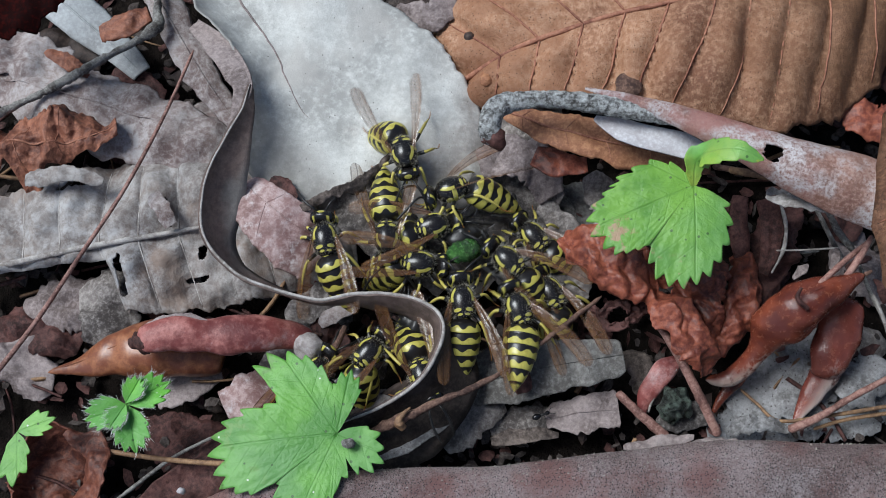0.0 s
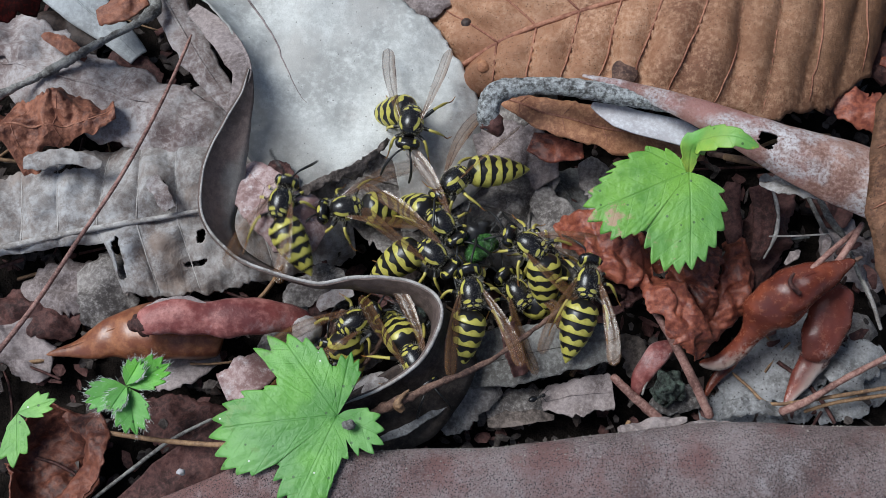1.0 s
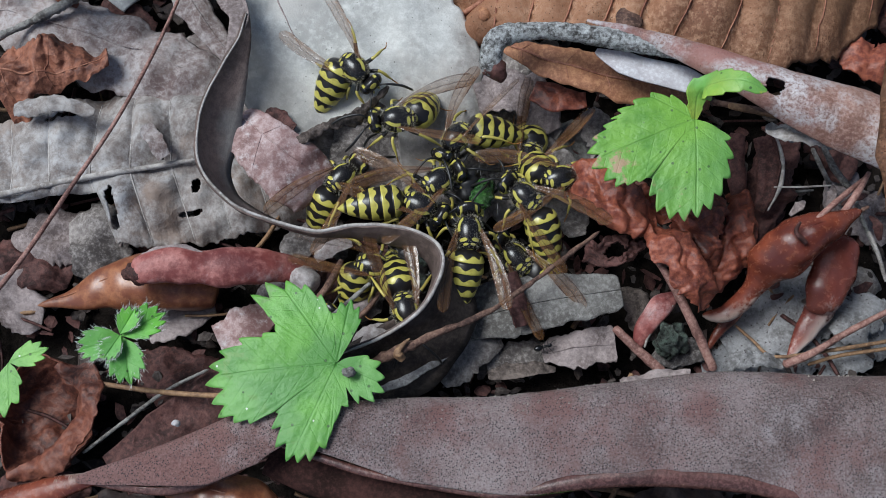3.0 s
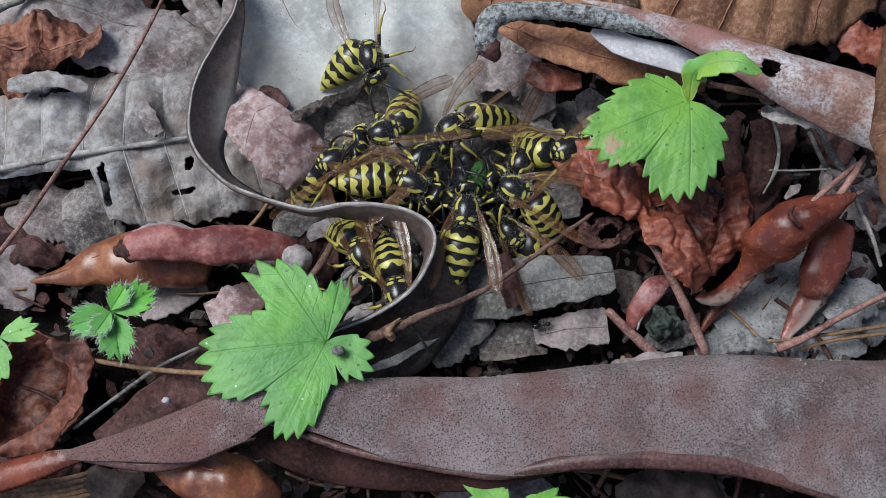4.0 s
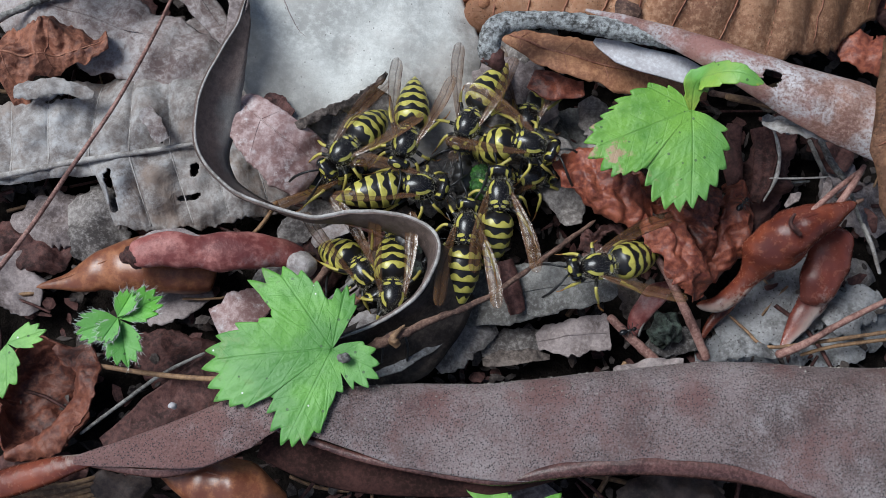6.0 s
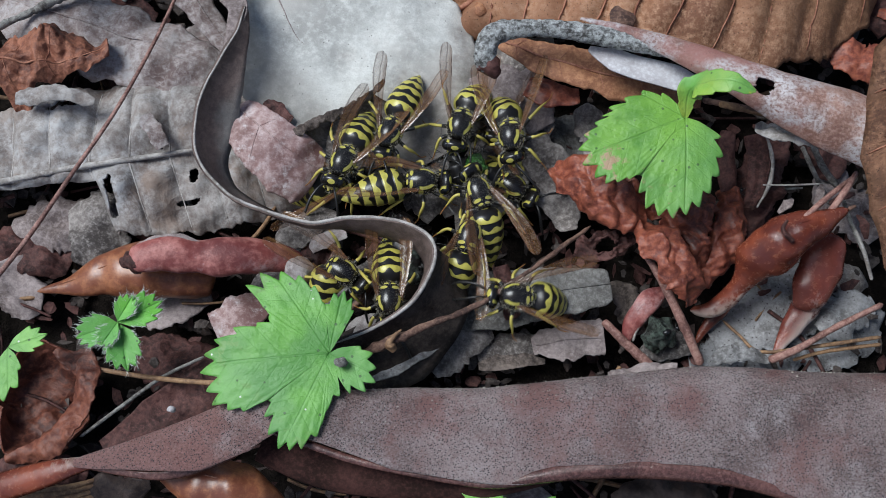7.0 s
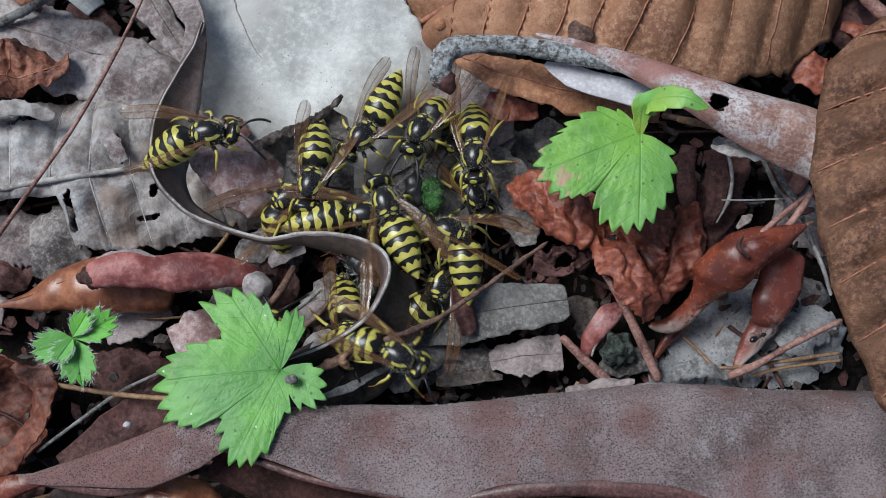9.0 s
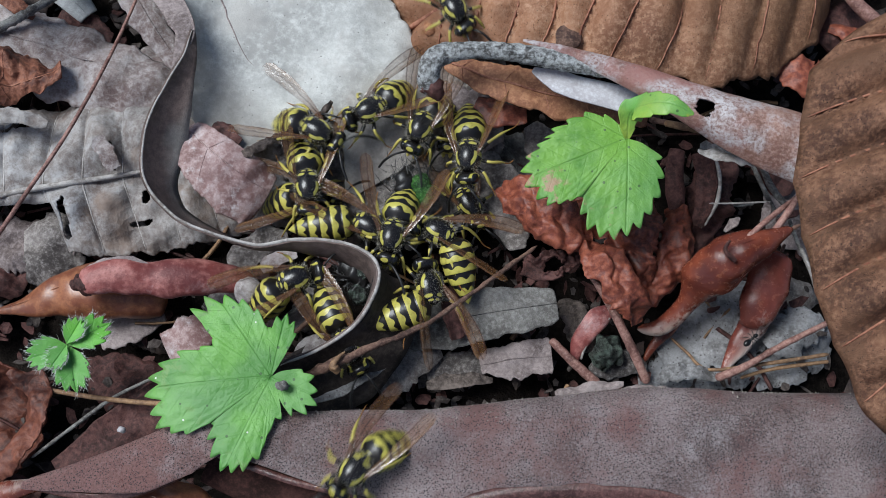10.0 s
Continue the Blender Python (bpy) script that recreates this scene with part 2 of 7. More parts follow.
M_ASH = litter("ash_grey_leaf", (0.33, 0.325, 0.33), (0.22, 0.213, 0.215), (0.1, 0.094, 0.092), 0.75, big=0.25, fine=1.6, relief=0.12, specular=0.2, crumple=0.3, seed=6, specks=(0.07, 0.06, 0.06), speck_size=1.4, speck_cut=0.2)
M_TORN = litter("torn_dark_leaf", (0.2, 0.16, 0.14), (0.1, 0.076, 0.066), (0.035, 0.027, 0.024), 0.7, big=0.3, relief=0.12, specular=0.2, crumple=0.4)
M_MAUVE = litter("mauve_leaf_scrap", (0.36, 0.3, 0.29), (0.235, 0.19, 0.184), (0.1, 0.075, 0.07), 0.7, big=0.12, relief=0.1, specular=0.2, crumple=0.25)
M_CRUMB = litter("leaf_crumb", (0.13, 0.108, 0.098), (0.074, 0.058, 0.053), (0.03, 0.023, 0.021), 0.75, big=0.3, relief=0.1, specular=0.15)
M_ROT = litter("rotting_leaf", (0.37, 0.335, 0.315), (0.215, 0.185, 0.172), (0.06, 0.05, 0.047), 0.7, big=0.14, relief=0.12, seed=4, specular=0.2)
M_DEEP = litter("deep_red_leaf", (0.045, 0.004, 0.003), (0.022, 0.0022, 0.002), (0.008, 0.0012, 0.0012), 0.8, big=0.08, relief=0.05, specular=0.05)
# Dark leaf, darkened further to hold the shade beside the curl and in gaps
M_DARK = litter("dark_and_shaded_leaf", (0.08, 0.054, 0.045), (0.042, 0.028, 0.025), (0.016, 0.011, 0.01), 0.5, big=0.15, relief=0.1, specular=0.3)
M_TWIG = litter("grey_twig", (0.36, 0.35, 0.33), (0.21, 0.2, 0.185), (0.08, 0.07, 0.065), 0.8, big=0.4, fine=2.2, relief=0.2, specular=0.15)
M_BARK = litter("brown_twig", (0.26, 0.16, 0.12), (0.15, 0.08, 0.06), (0.06, 0.035, 0.03), 0.7, big=0.3, fine=2.0, relief=0.15, specular=0.2)
M_PETIOLE = litter("scurfy_grey_stalk", (0.72, 0.74, 0.74), (0.33, 0.325, 0.32), (0.06, 0.055, 0.052), 0.8, big=1.0, fine=2.0, relief=0.45, specular=0.3)
M_STEM = litter("red_brown_stem", (0.4, 0.24, 0.2), (0.26, 0.12, 0.1), (0.11, 0.05, 0.042), 0.55, big=0.3, fine=2.4, relief=0.06, specular=0.3)
M_STRAW = litter("straw_stem", (0.36, 0.22, 0.12), (0.24, 0.135, 0.075), (0.12, 0.07, 0.045), 0.6, big=0.3, relief=0.05, specular=0.25)
M_LUMP = litter("damp_soil_lump", (0.12, 0.16, 0.13), (0.03, 0.034, 0.03), (0.01, 0.011, 0.01), 0.3, big=0.8, fine=2.0, relief=0.4, specular=0.5)
M_GRIT = litter("pale_grit", (0.5, 0.47, 0.42), (0.3, 0.27, 0.24), (0.12, 0.1, 0.09), 0.7, big=2.0, fine=4.0, relief=0.02)
# Humus kept near-black, so the shade of deep gaps is in its colour
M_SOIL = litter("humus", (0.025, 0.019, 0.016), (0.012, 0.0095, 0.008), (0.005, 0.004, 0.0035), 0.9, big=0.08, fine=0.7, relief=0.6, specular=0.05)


def green(name, light, mid, edge):
    k = Nodes(name)
    u, v, _ = k.axes(k.uv)
    side = k.math("ABSOLUTE", v)
    phase = k.math("SUBTRACT", k.math("MULTIPLY", u, 4.2), k.math("MULTIPLY", side, 3.4))
    line = k.step(k.math("ABSOLUTE", k.math("SUBTRACT", k.math("FRACT", phase), 0.5)), 0.07, 0.0)
    lines = k.math("MAXIMUM", k.math("MULTIPLY", line, 0.07), k.math("MULTIPLY", k.step(side, 0.02, 0.004), 0.16))
    blotch, grain = k.noise(0.14, 4), k.noise(2.2, 4, 0.7)
    c = k.mix(k.step(blotch, 0.35, 0.65), mid, light)
    c = k.mix(k.math("MULTIPLY", k.step(grain, 0.5, 0.75), 0.35), c, (0.06, 0.19, 0.03))
    c = k.mix(lines, c, (0.045, 0.13, 0.03))
    c = k.mix(k.math("MULTIPLY", k.step(k.noise(0.07, 3, 0.5, seed=11), 0.42, 0.6), 0.45), c, (0.13, 0.3, 0.1))
    c = k.mix(k.step(k.noise(0.3, 4, 0.7, seed=4), 0.66, 0.74), c, edge)
    c = k.mix(k.math("MULTIPLY", k.step(k.cells(0.55, seed=2), 0.13, 0.08), 0.8), c, (0.03, 0.07, 0.02))
    c = k.mix(k.step(k.cells(0.3, seed=8), 0.05, 0.03), c, (0.6, 0.65, 0.55))
    reach = k.math("SQRT", k.math("ADD", k.math("MULTIPLY", u, u), k.math("MULTIPLY", v, v)))
    c = k.mix(k.math("MULTIPLY", k.step(reach, 0.95, 1.2), k.step(k.noise(0.28, 4, 0.7, seed=7), 0.53, 0.62)), c, edge)
    h = k.math("SUBTRACT", k.math("ADD", grain, k.math("MULTIPLY", k.noise(0.5, 2), 2.0)), k.math("MULTIPLY", lines, 3.0))
    mat = k.finish(c, k.math("ADD", 0.38, k.math("MULTIPLY", grain, 0.2)), h, 0.1, 0.5)
    k.bsdf.inputs["Subsurface Weight"].default_value = 0.0
    return mat


M_HAIR = litter("white_hair", (0.7, 0.72, 0.68), (0.6, 0.62, 0.58), (0.4, 0.42, 0.4), 0.6, relief=0.01)
M_GREEN = green("strawberry_leaf", (0.135, 0.35, 0.058), (0.06, 0.215, 0.03), (0.12, 0.26, 0.06))
M_GREEN_WORN = green("brown_edged_leaf", (0.16, 0.35, 0.046), (0.07, 0.215, 0.024), (0.34, 0.22, 0.13))
M_GREEN_LOBE = green("yellowing_leaf", (0.32, 0.44, 0.06), (0.14, 0.36, 0.05), (0.5, 0.46, 0.07))
M_SPROUT = green("sprouting_leaf", (0.14, 0.44, 0.04), (0.06, 0.27, 0.018), (0.2, 0.36, 0.05))
M_GREEN_YOUNG = green("young_leaf", (0.22, 0.48, 0.075), (0.1, 0.3, 0.035), (0.26, 0.36, 0.05))


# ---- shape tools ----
def mesh_object(name, verts, faces, material, uvs=None, smooth=True, parent=None, label=""):
    me = bpy.data.meshes.new(name)
    me.from_pydata([tuple(c * MM for c in v) for v in verts], [], faces)
    if uvs is not None:
        layer = me.uv_layers.new(name="UVMap")
        index = np.empty(len(me.loops), dtype=np.int32)
        me.loops.foreach_get("vertex_index", index)
        layer.data.foreach_set("uv", np.asarray(uvs, dtype=np.float32)[index].ravel())
    for m in material if isinstance(material, (list, tuple)) else (material,):
        me.materials.append(m)
    if smooth:
        me.polygons.foreach_set("use_smooth", [True] * len(me.polygons))
    ob = new(name, me)
    if parent is not None:
        ob.parent = parent
    if label:
        tagged(ob, label)
    return ob


def glide(points, u):
    """A point at u (0 to 1) of a smooth curve through the points, by length."""
    p = np.asarray(points, float)
    if len(p) == 1:
        return p[0]
    d = np.r_[0, np.cumsum(np.maximum(np.linalg.norm(np.diff(p[:, :3], axis=0), axis=1), 1e-6))]
    s = min(max(u, 0.0), 1.0) * d[-1]
    i = min(int(np.searchsorted(d, s, side="right")) - 1, len(p) - 2)
    t = (s - d[i]) / (d[i + 1] - d[i])
    a, b, c, e = p[max(i - 1, 0)], p[i], p[i + 1], p[min(i + 2, len(p) - 1)]
    return 0.5 * (2 * b + (c - a) * t + (2 * a - 5 * b + 4 * c - e) * t * t + (3 * b - a - 3 * c + e) * t**3)


def ramp(table, u):
    """Values between the rows (u, value, value, ...)."""
    t = np.asarray(table, float)
    return [float(np.interp(u, t[:, 0], t[:, k])) for k in range(1, t.shape[1])]


def wave(x, y, z, scale, seed=0.0):
    return noise.noise(Vector((x * scale + seed, y * scale - seed, z * scale + 2 * seed)))


SURFACES = {}


FOLDS = {}


def creased(o, amp, length, seed):
    """Sharp paper-like creases: folded ridges in a few chance directions."""
    if (length, seed) not in FOLDS:
        rng = random.Random(int(seed * 31) + 5)
        turns = [rng.uniform(0, math.pi) for _ in range(5)]
        FOLDS[length, seed] = [(math.cos(a), math.sin(a), length * rng.uniform(0.6, 1.8), rng.uniform(0, 9), rng.uniform(0.5, 1.2)) for a in turns]
    z, bow = 0.0, 0.9 * wave(o.x, o.y, 0, 0.25, seed)
    for c, n, l, off, h in FOLDS[length, seed]:
        z += (abs(((o.x * c + o.y * n + bow) / l + off) % 1.0 - 0.5) - 0.25) * h
    return z * amp


def sheet(name, material, spine, sides, tilt=0.0, bend=((0, 0, 0), (1, 0, 0)), flat=0.0, nu=60, nv=24, thick=0.25, rough=0.0, rough_scale=0.15,
          ragged=0.0, ragged_scale=0.5, ridges=0.0, ridge_gap=6.0, ridge_lean=0.0, ridge_start=0.0, teeth=0, tooth=0.15, holes=(), seed=0.0, parent=None, label="", wrinkle=0.0, crease=0.0, crease_size=5.0, square=False):
    """A leaf: a spine in space, sides (u, left, right) in mm, tilt of its cross-section in degrees (a number or rows),
    bend (u, left, right): degrees by which each side has turned up at its margin, starting past flat (a share of the side)."""
    spine = [tuple(p) for p in spine]
    length = sum(math.dist(a, b) for a, b in zip(spine, spine[1:]))
    flats = flat if isinstance(flat, tuple) else (flat, flat)

    known = {}

    def row(u):
        p, q = Vector(glide(spine, u)), Vector(glide(spine, min(u + 0.01, 1))) - Vector(glide(spine, max(u - 0.01, 0)))
        q.normalize()
        left = Vector((0, 0, 1)).cross(q)
        left = left.normalized() if left.length > 1e-4 else Vector((0, 1, 0))
        turn = tilt if isinstance(tilt, (int, float)) else ramp(tilt, u)[0]
        left.rotate(Matrix.Rotation(radians(turn), 3, q).to_quaternion())
        up = q.cross(left)
        wl, wr = ramp(sides, u)
        bl, br = ramp(bend, u)
        return p, left, up, wl, wr, bl, br

    def at(u, v, lift=0.0):
        if u not in known:
            known[u] = row(u)
        p, left, up, wl, wr, bl, br = known[u]
        w, b, f = (wr, br, flats[1]) if v > 0 else (wl, bl, flats[0])
        if ragged:
            r = wave(u * length, 40 if v > 0 else 0, 0, ragged_scale, seed + 7.3) + 0.6 * wave(u * length, 60 if v > 0 else 20, 0, ragged_scale * 3.1, seed + 3.7)
            w *= 1 + ragged * r * min(1, abs(v) * 1.5)
        if teeth:
            w *= 1 - tooth * (1 - ((u * teeth + (0.2 if v > 0 else 0)) % 1.0)) * abs(v)
        s, n, x, z = abs(v) * w, 10, 0.0, 0.0
        start = f * w
        for k in range(n):
            m = (k + 0.5) / n * s
            a = radians(b) * max(0.0, m - start) / max(w - start, 1e-6)
            x += math.cos(a) * s / n
            z += math.sin(a) * s / n
        side = -1 if v > 0 else 1
        if ridges:
            p_in = ((u - ridge_start) * length - ridge_lean * s) / ridge_gap % 1.0
            z += ridges * math.sin(math.pi * p_in) ** 0.65 * min(1, abs(v) * 3) * (1 - 0.8 * v**4)
        o = p + left * side * x + up * (z + lift)
        if rough:
            o += up * rough * (wave(*o, rough_scale, seed) + 0.5 * wave(*o, rough_scale * 2.3, seed + 5))
        if wrinkle:
            o += up * wrinkle * abs(wave(*o, rough_scale * 2.5, seed + 11)) + left * wrinkle * 0.6 * wave(*o, rough_scale * 1.8, seed + 17)
        if crease:
            c = creased(o, crease, crease_size, seed)
            o += up * c + left * 0.4 * c
        return o, (u * length / 10, -side * s / 10)

    verts, uvs, faces = [], [], []
    for i in range(nu + 1):
        for j in range(nv + 1):
            o, uv = at(i / nu, -1 + 2 * j / nv)
            verts.append(o)
            uvs.append(uv)
    for i in range(nu):
        for j in range(nv):
            u, v = (i + 0.5) / nu, -1 + 2 * (j + 0.5) / nv
            if any(((u - hu) / ru) ** (4 if square else 2) + ((v - hv) / rv) ** (4 if square else 2) < 1 + (1.3 if square else 0.7) * wave(u * length, v * 8, 0, 1.3 if square else 0.9, hu * 50) * (1 if rv > 0.05 else 0) for hu, hv, ru, rv in holes):
                continue
            a = i * (nv + 1) + j
            faces.append((a, a + 1, a + nv + 2, a + nv + 1))
    ob = mesh_object(name, verts, faces, material, uvs, True, parent, label)
    SURFACES[ob.name] = at
    if thick:
        mod = ob.modifiers.new("thickness", "SOLIDIFY")
        mod.thickness, mod.offset = thick * MM, -1
    return ob


def veins(ob, material, gap, lean, count, start, radius, rib=0.6, reach=0.85, lift=0.04):
    """Raised midrib and side veins as parts of a leaf, lying on its surface."""
    at = SURFACES[ob.name]
    length = at(1, 0)[1][0] * 10
    tube("midrib", material, [at(k / 14, 0.0, 0.1)[0] for k in range(15)], [rib, rib * 0.9, rib * 0.6, rib * 0.3], n=8, nu=56, parent=ob)
    for k in range(count):
        for side in (-1, 1):
            u0 = start + k * gap / length
            pts = []
            for i in range(13):
                v = side * reach * i / 12
                s = abs(at(min(u0, 1), v)[1][1]) * 10
                u = u0 + lean * s / length
                if 0 < u < 0.98:
                    pts.append(at(u, v, lift)[0])
            if len(pts) > 3:
                tube("side_vein", material, pts, [radius, radius * 0.8, radius * 0.4], n=6, nu=18, parent=ob)


def fan(parent, material, base, tips, depth=1.25, lift=1.5, droop=2.0, seed=0.0, axis=None, lean=0.42, cup=0.0, hair=0):
    """A toothed leaflet spread round its base: rows of direction (degrees) and reach of its teeth; axis: where its midrib runs."""
    steps, nr = 9, 15
    middle = (tips[0][0] + tips[-1][0]) / 2 if axis is None else axis
    rim = []
    for (d0, r0), (d1, r1) in zip(tips, tips[1:]):
        arc = radians(d1 - d0) * (r0 + r1) / 2
        deep = min(depth * 1.25, 0.75 * arc) * (1 + 0.35 * wave(d0, r0, 0, 0.31, seed))
        for k in range(steps):
            q = k / steps
            notch = (q / lean if q < lean else (1 - q) / (1 - lean)) ** 1.35
            rim.append((d0 + (d1 - d0) * q, r0 + (r1 - r0) * q - deep * notch, math.cos(2 * math.pi * q)))
    rim.append((*tips[-1], 1.0))
    verts, uvs, faces = [], [], []
    for d, r, crest in rim:
        for j in range(nr + 1):
            a, q = radians(d), r * (j / nr) ** 0.85
            far = q / 14
            x, y = q * math.cos(a), q * math.sin(a)
            z = lift * far - droop * far * far - 0.03 * crest * far * min(1.0, 2 * far)
            z += 0.9 * wave(x, y, 0, 0.13, seed) * far + 0.16 * wave(x, y, 0, 0.5, seed + 3) * min(1, 2 * far)
            b = radians(d - middle)
            z += cup * abs(math.sin(b)) * q
            verts.append((base[0] + x, base[1] + y, base[2] + z))
            uvs.append((q * math.cos(b) / 10, q * math.sin(b) / 10))
    for i in range(len(rim) - 1):
        for j in range(nr):
            a = i * (nr + 1) + j
            faces.append((a + nr + 1, a, a + 1, a + nr + 2)[::-1])
    ob = mesh_object("leaflet", verts, faces, material, uvs, True, parent)
    mod = ob.modifiers.new("thickness", "SOLIDIFY")
    mod.thickness, mod.offset = 0.16 * MM, -1
    if hair:
        rng = random.Random(int(seed * 10) + 3)
        tufts, blades = [], []
        for _ in range(hair):
            i = rng.randrange(len(rim))
            p, inner = Vector(verts[i * (nr + 1) + nr]), Vector(verts[i * (nr + 1) + nr - 5])
            p = p.lerp(inner, rng.random() ** 3)
            d = ((p - inner).normalized() * 0.9 + Vector((rng.uniform(-0.6, 0.6), rng.uniform(-0.6, 0.6), rng.uniform(0.0, 0.7)))).normalized()
            side = d.cross(Vector((0.2, 0.1, 1))).normalized() * 0.03
            n = len(tufts)
            tufts += [p - side, p + side, p + d * rng.uniform(0.5, 1.1)]
            blades.append((n, n + 1, n + 2))
        mesh_object("hairs", tufts, blades, M_HAIR, None, False, ob, "fine white hairs")
    return ob


def even(values, u):
    """A smooth value at u (0 to 1) between evenly spaced ones."""
    n = len(values) - 1
    i = min(int(u * n), n - 1)
    t = u * n - i
    a, b, c, e = values[max(i - 1, 0)], values[i], values[i + 1], values[min(i + 2, n)]
    return max(0.02, 0.5 * (2 * b + (c - a) * t + (2 * a - 5 * b + 4 * c - e) * t * t + (3 * b - a - 3 * c + e) * t**3))


def tube(name, material, points, radii, n=10, nu=40, lumpy=0.0, lump_scale=0.8, squash=1.0, parent=None, label="", seed=0.0, caps=True):
    """A stem or pod: a tube through the points, with radii along it (equally spaced), flattened by squash in height."""
    verts, faces, uvs = [], [], []
    for i in range(nu + 1):
        u = i / nu
        p, q = Vector(glide(points, u)), Vector(glide(points, min(u + 0.01, 1))) - Vector(glide(points, max(u - 0.01, 0)))
        q.normalize()
        left = Vector((0, 0, 1)).cross(q)
        left = left.normalized() if left.length > 1e-3 else Vector((0, 1, 0))
        up = q.cross(left)
        r = even(radii, u)
        if caps:
            r *= max(0.12, min(1.0, min(u, 1 - u) / 0.035)) ** 0.5
        for k in range(n):
            a = 2 * math.pi * k / n
            o = p + left * (math.cos(a) * r) + up * (math.sin(a) * r * squash)
            if lumpy:
                o += (o - p) * lumpy * wave(*o, lump_scale, seed)
            verts.append(o)
            uvs.append((u, k / n))
    for i in range(nu):
        for k in range(n):
            a, b = i * n + k, i * n + (k + 1) % n
            faces.append((a, b, b + n, a + n))
    if caps:
        faces += [tuple(range(n - 1, -1, -1)), tuple(nu * n + k for k in range(n))]
    return mesh_object(name, verts, faces, material, uvs, True, parent, label)


# ---- ground ----
def ground():
    rings = [0.0] + [3.0 * k for k in range(1, 31)] + [100, 120, 150, 200, 300, 500, 1000, 3000, 10000, 100000, 2000000]
    n, verts, faces = 96, [(0, 0, -13)], []
    for r in rings[1:]:
        for k in range(n):
            a = 2 * math.pi * k / n
            x, y = r * math.cos(a), r * math.sin(a)
            z = -13 + 0.05 * max(-60, min(60, x)) + (2.5 * wave(x, y, 0, 0.06) + 1.0 * wave(x, y, 0, 0.3)) * (1 if r < 250 else 0.0)
            verts.append((x, y, z))
    for k in range(n):
        faces.append((0, 1 + k, 1 + (k + 1) % n))
    for i in range(len(rings) - 2):
        for k in range(n):
            a, b = 1 + i * n + k, 1 + i * n + (k + 1) % n
            faces.append((a, a + n, b + n, b))
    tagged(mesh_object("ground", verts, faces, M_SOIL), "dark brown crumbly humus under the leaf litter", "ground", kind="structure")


ground()


# ---- large leaves ----
def grey_leaf():
    top = new("grey_leaf")
    tagged(top, "pale grey dead leaf with a curled margin and torn edge", "dead leaf")
    blade = sheet("blade", M_GREY, [(-34.2, 55.9, 4.0), (-26.4, 40.7, 4.0), (-18.3, 29.7, 3.0), (-10.4, 18.9, 2.0), (-4.1, 9.3, 0.0), (-0.3, 3.2, -2.2)],
          [(0, 6, 12), (0.266, 9, 13), (0.354, 11, 11.5), (0.443, 13, 13), (0.532, 15, 18.2), (0.576, 15.7, 19.2), (0.62, 16, 19.6), (0.665, 16, 20.2), (0.709, 16, 20.6), (0.757, 15.6, 20), (0.772, 15.4, 19), (0.784, 15.2, 3), (0.824, 14.5, 1.5), (0.886, 12.6, 2.6), (0.94, 11.0, 4.6), (0.98, 9.0, 6.0), (1, 6.0, 4.0)], tilt=((0, 2), (0.53, 5), (1, 0)),
          bend=((0, -10, 60), (0.443, -20, 66), (0.532, -20, 50), (0.576, -20, 38), (0.62, -20, 26), (0.665, -20, 14), (0.709, -20, 6), (0.762, -20, 4), (0.824, -20, 10), (1, -25, 5)), flat=(0.4, 0.22), nu=200, nv=60, rough=1.2, rough_scale=0.08, ragged=0.05, ragged_scale=0.3, parent=top)
    at = SURFACES[blade.name]
    run = ((0, 0.36), (0.14, 0.37), (0.28, 0.385), (0.36, 0.42), (0.45, 0.44), (0.53, 0.4), (0.61, 0.37), (0.68, 0.37))
    tube("midrib", M_MAUVE, [at(0.017 * k, ramp(run, 0.017 * k)[0], -0.06)[0] for k in range(37)], [0.28, 0.25, 0.2, 0.14, 0.06], n=8, nu=120, parent=blade, label="thin darker midrib")
    margin = sheet("curled_margin", M_RIM, [(-27.5, 21.7, 9.5), (-28.3, 17.9, 10.0), (-30.8, 12.9, 9.5), (-33.5, 6.7, 8.0), (-33.1, -0.5, 7.0), (-27.8, -6.0, 6.0), (-17.5, -9.2, 6.0), (-11.2, -8.7, 6.5), (-3.8, -9.5, 7.0), (-0.1, -13.3, 8.0), (-1.8, -19.2, 8.0), (-6.3, -23.2, 7.0), (-13.2, -26.1, 5.0)],
          [(0, 0.4, 0.3), (0.08, 3.2, 0.3), (0.2, 7.2, 0.3), (0.28, 6.4, 0.3), (0.42, 5.5, 0.3), (0.55, 3, 0.3), (0.65, 4.5, 0.3), (0.75, 8, 0.3), (1, 7, 0.3)],
          tilt=((0, -65), (0.3, -70), (0.5, -86), (0.58, -104), (0.68, -116), (0.76, -106), (0.85, -96), (1, -94)), bend=((0, 25, 0), (0.1, 48, 0), (0.24, 48, 0), (0.36, 20, 0), (1, 15, 0)), nu=110, nv=10, thick=0.45, rough=0.3, rough_scale=0.2, parent=top)
    at = SURFACES[margin.name]
    tube("pale_rim", M_RIB, [at(k / 40, 0.9, 0.0)[0] for k in range(41)], [0.12, 0.14, 0.16, 0.2, 0.22, 0.26, 0.24, 0.26, 0.24, 0.2], n=8, nu=140, lumpy=0.25, lump_scale=0.9, parent=margin, label="thin pale worn rim")
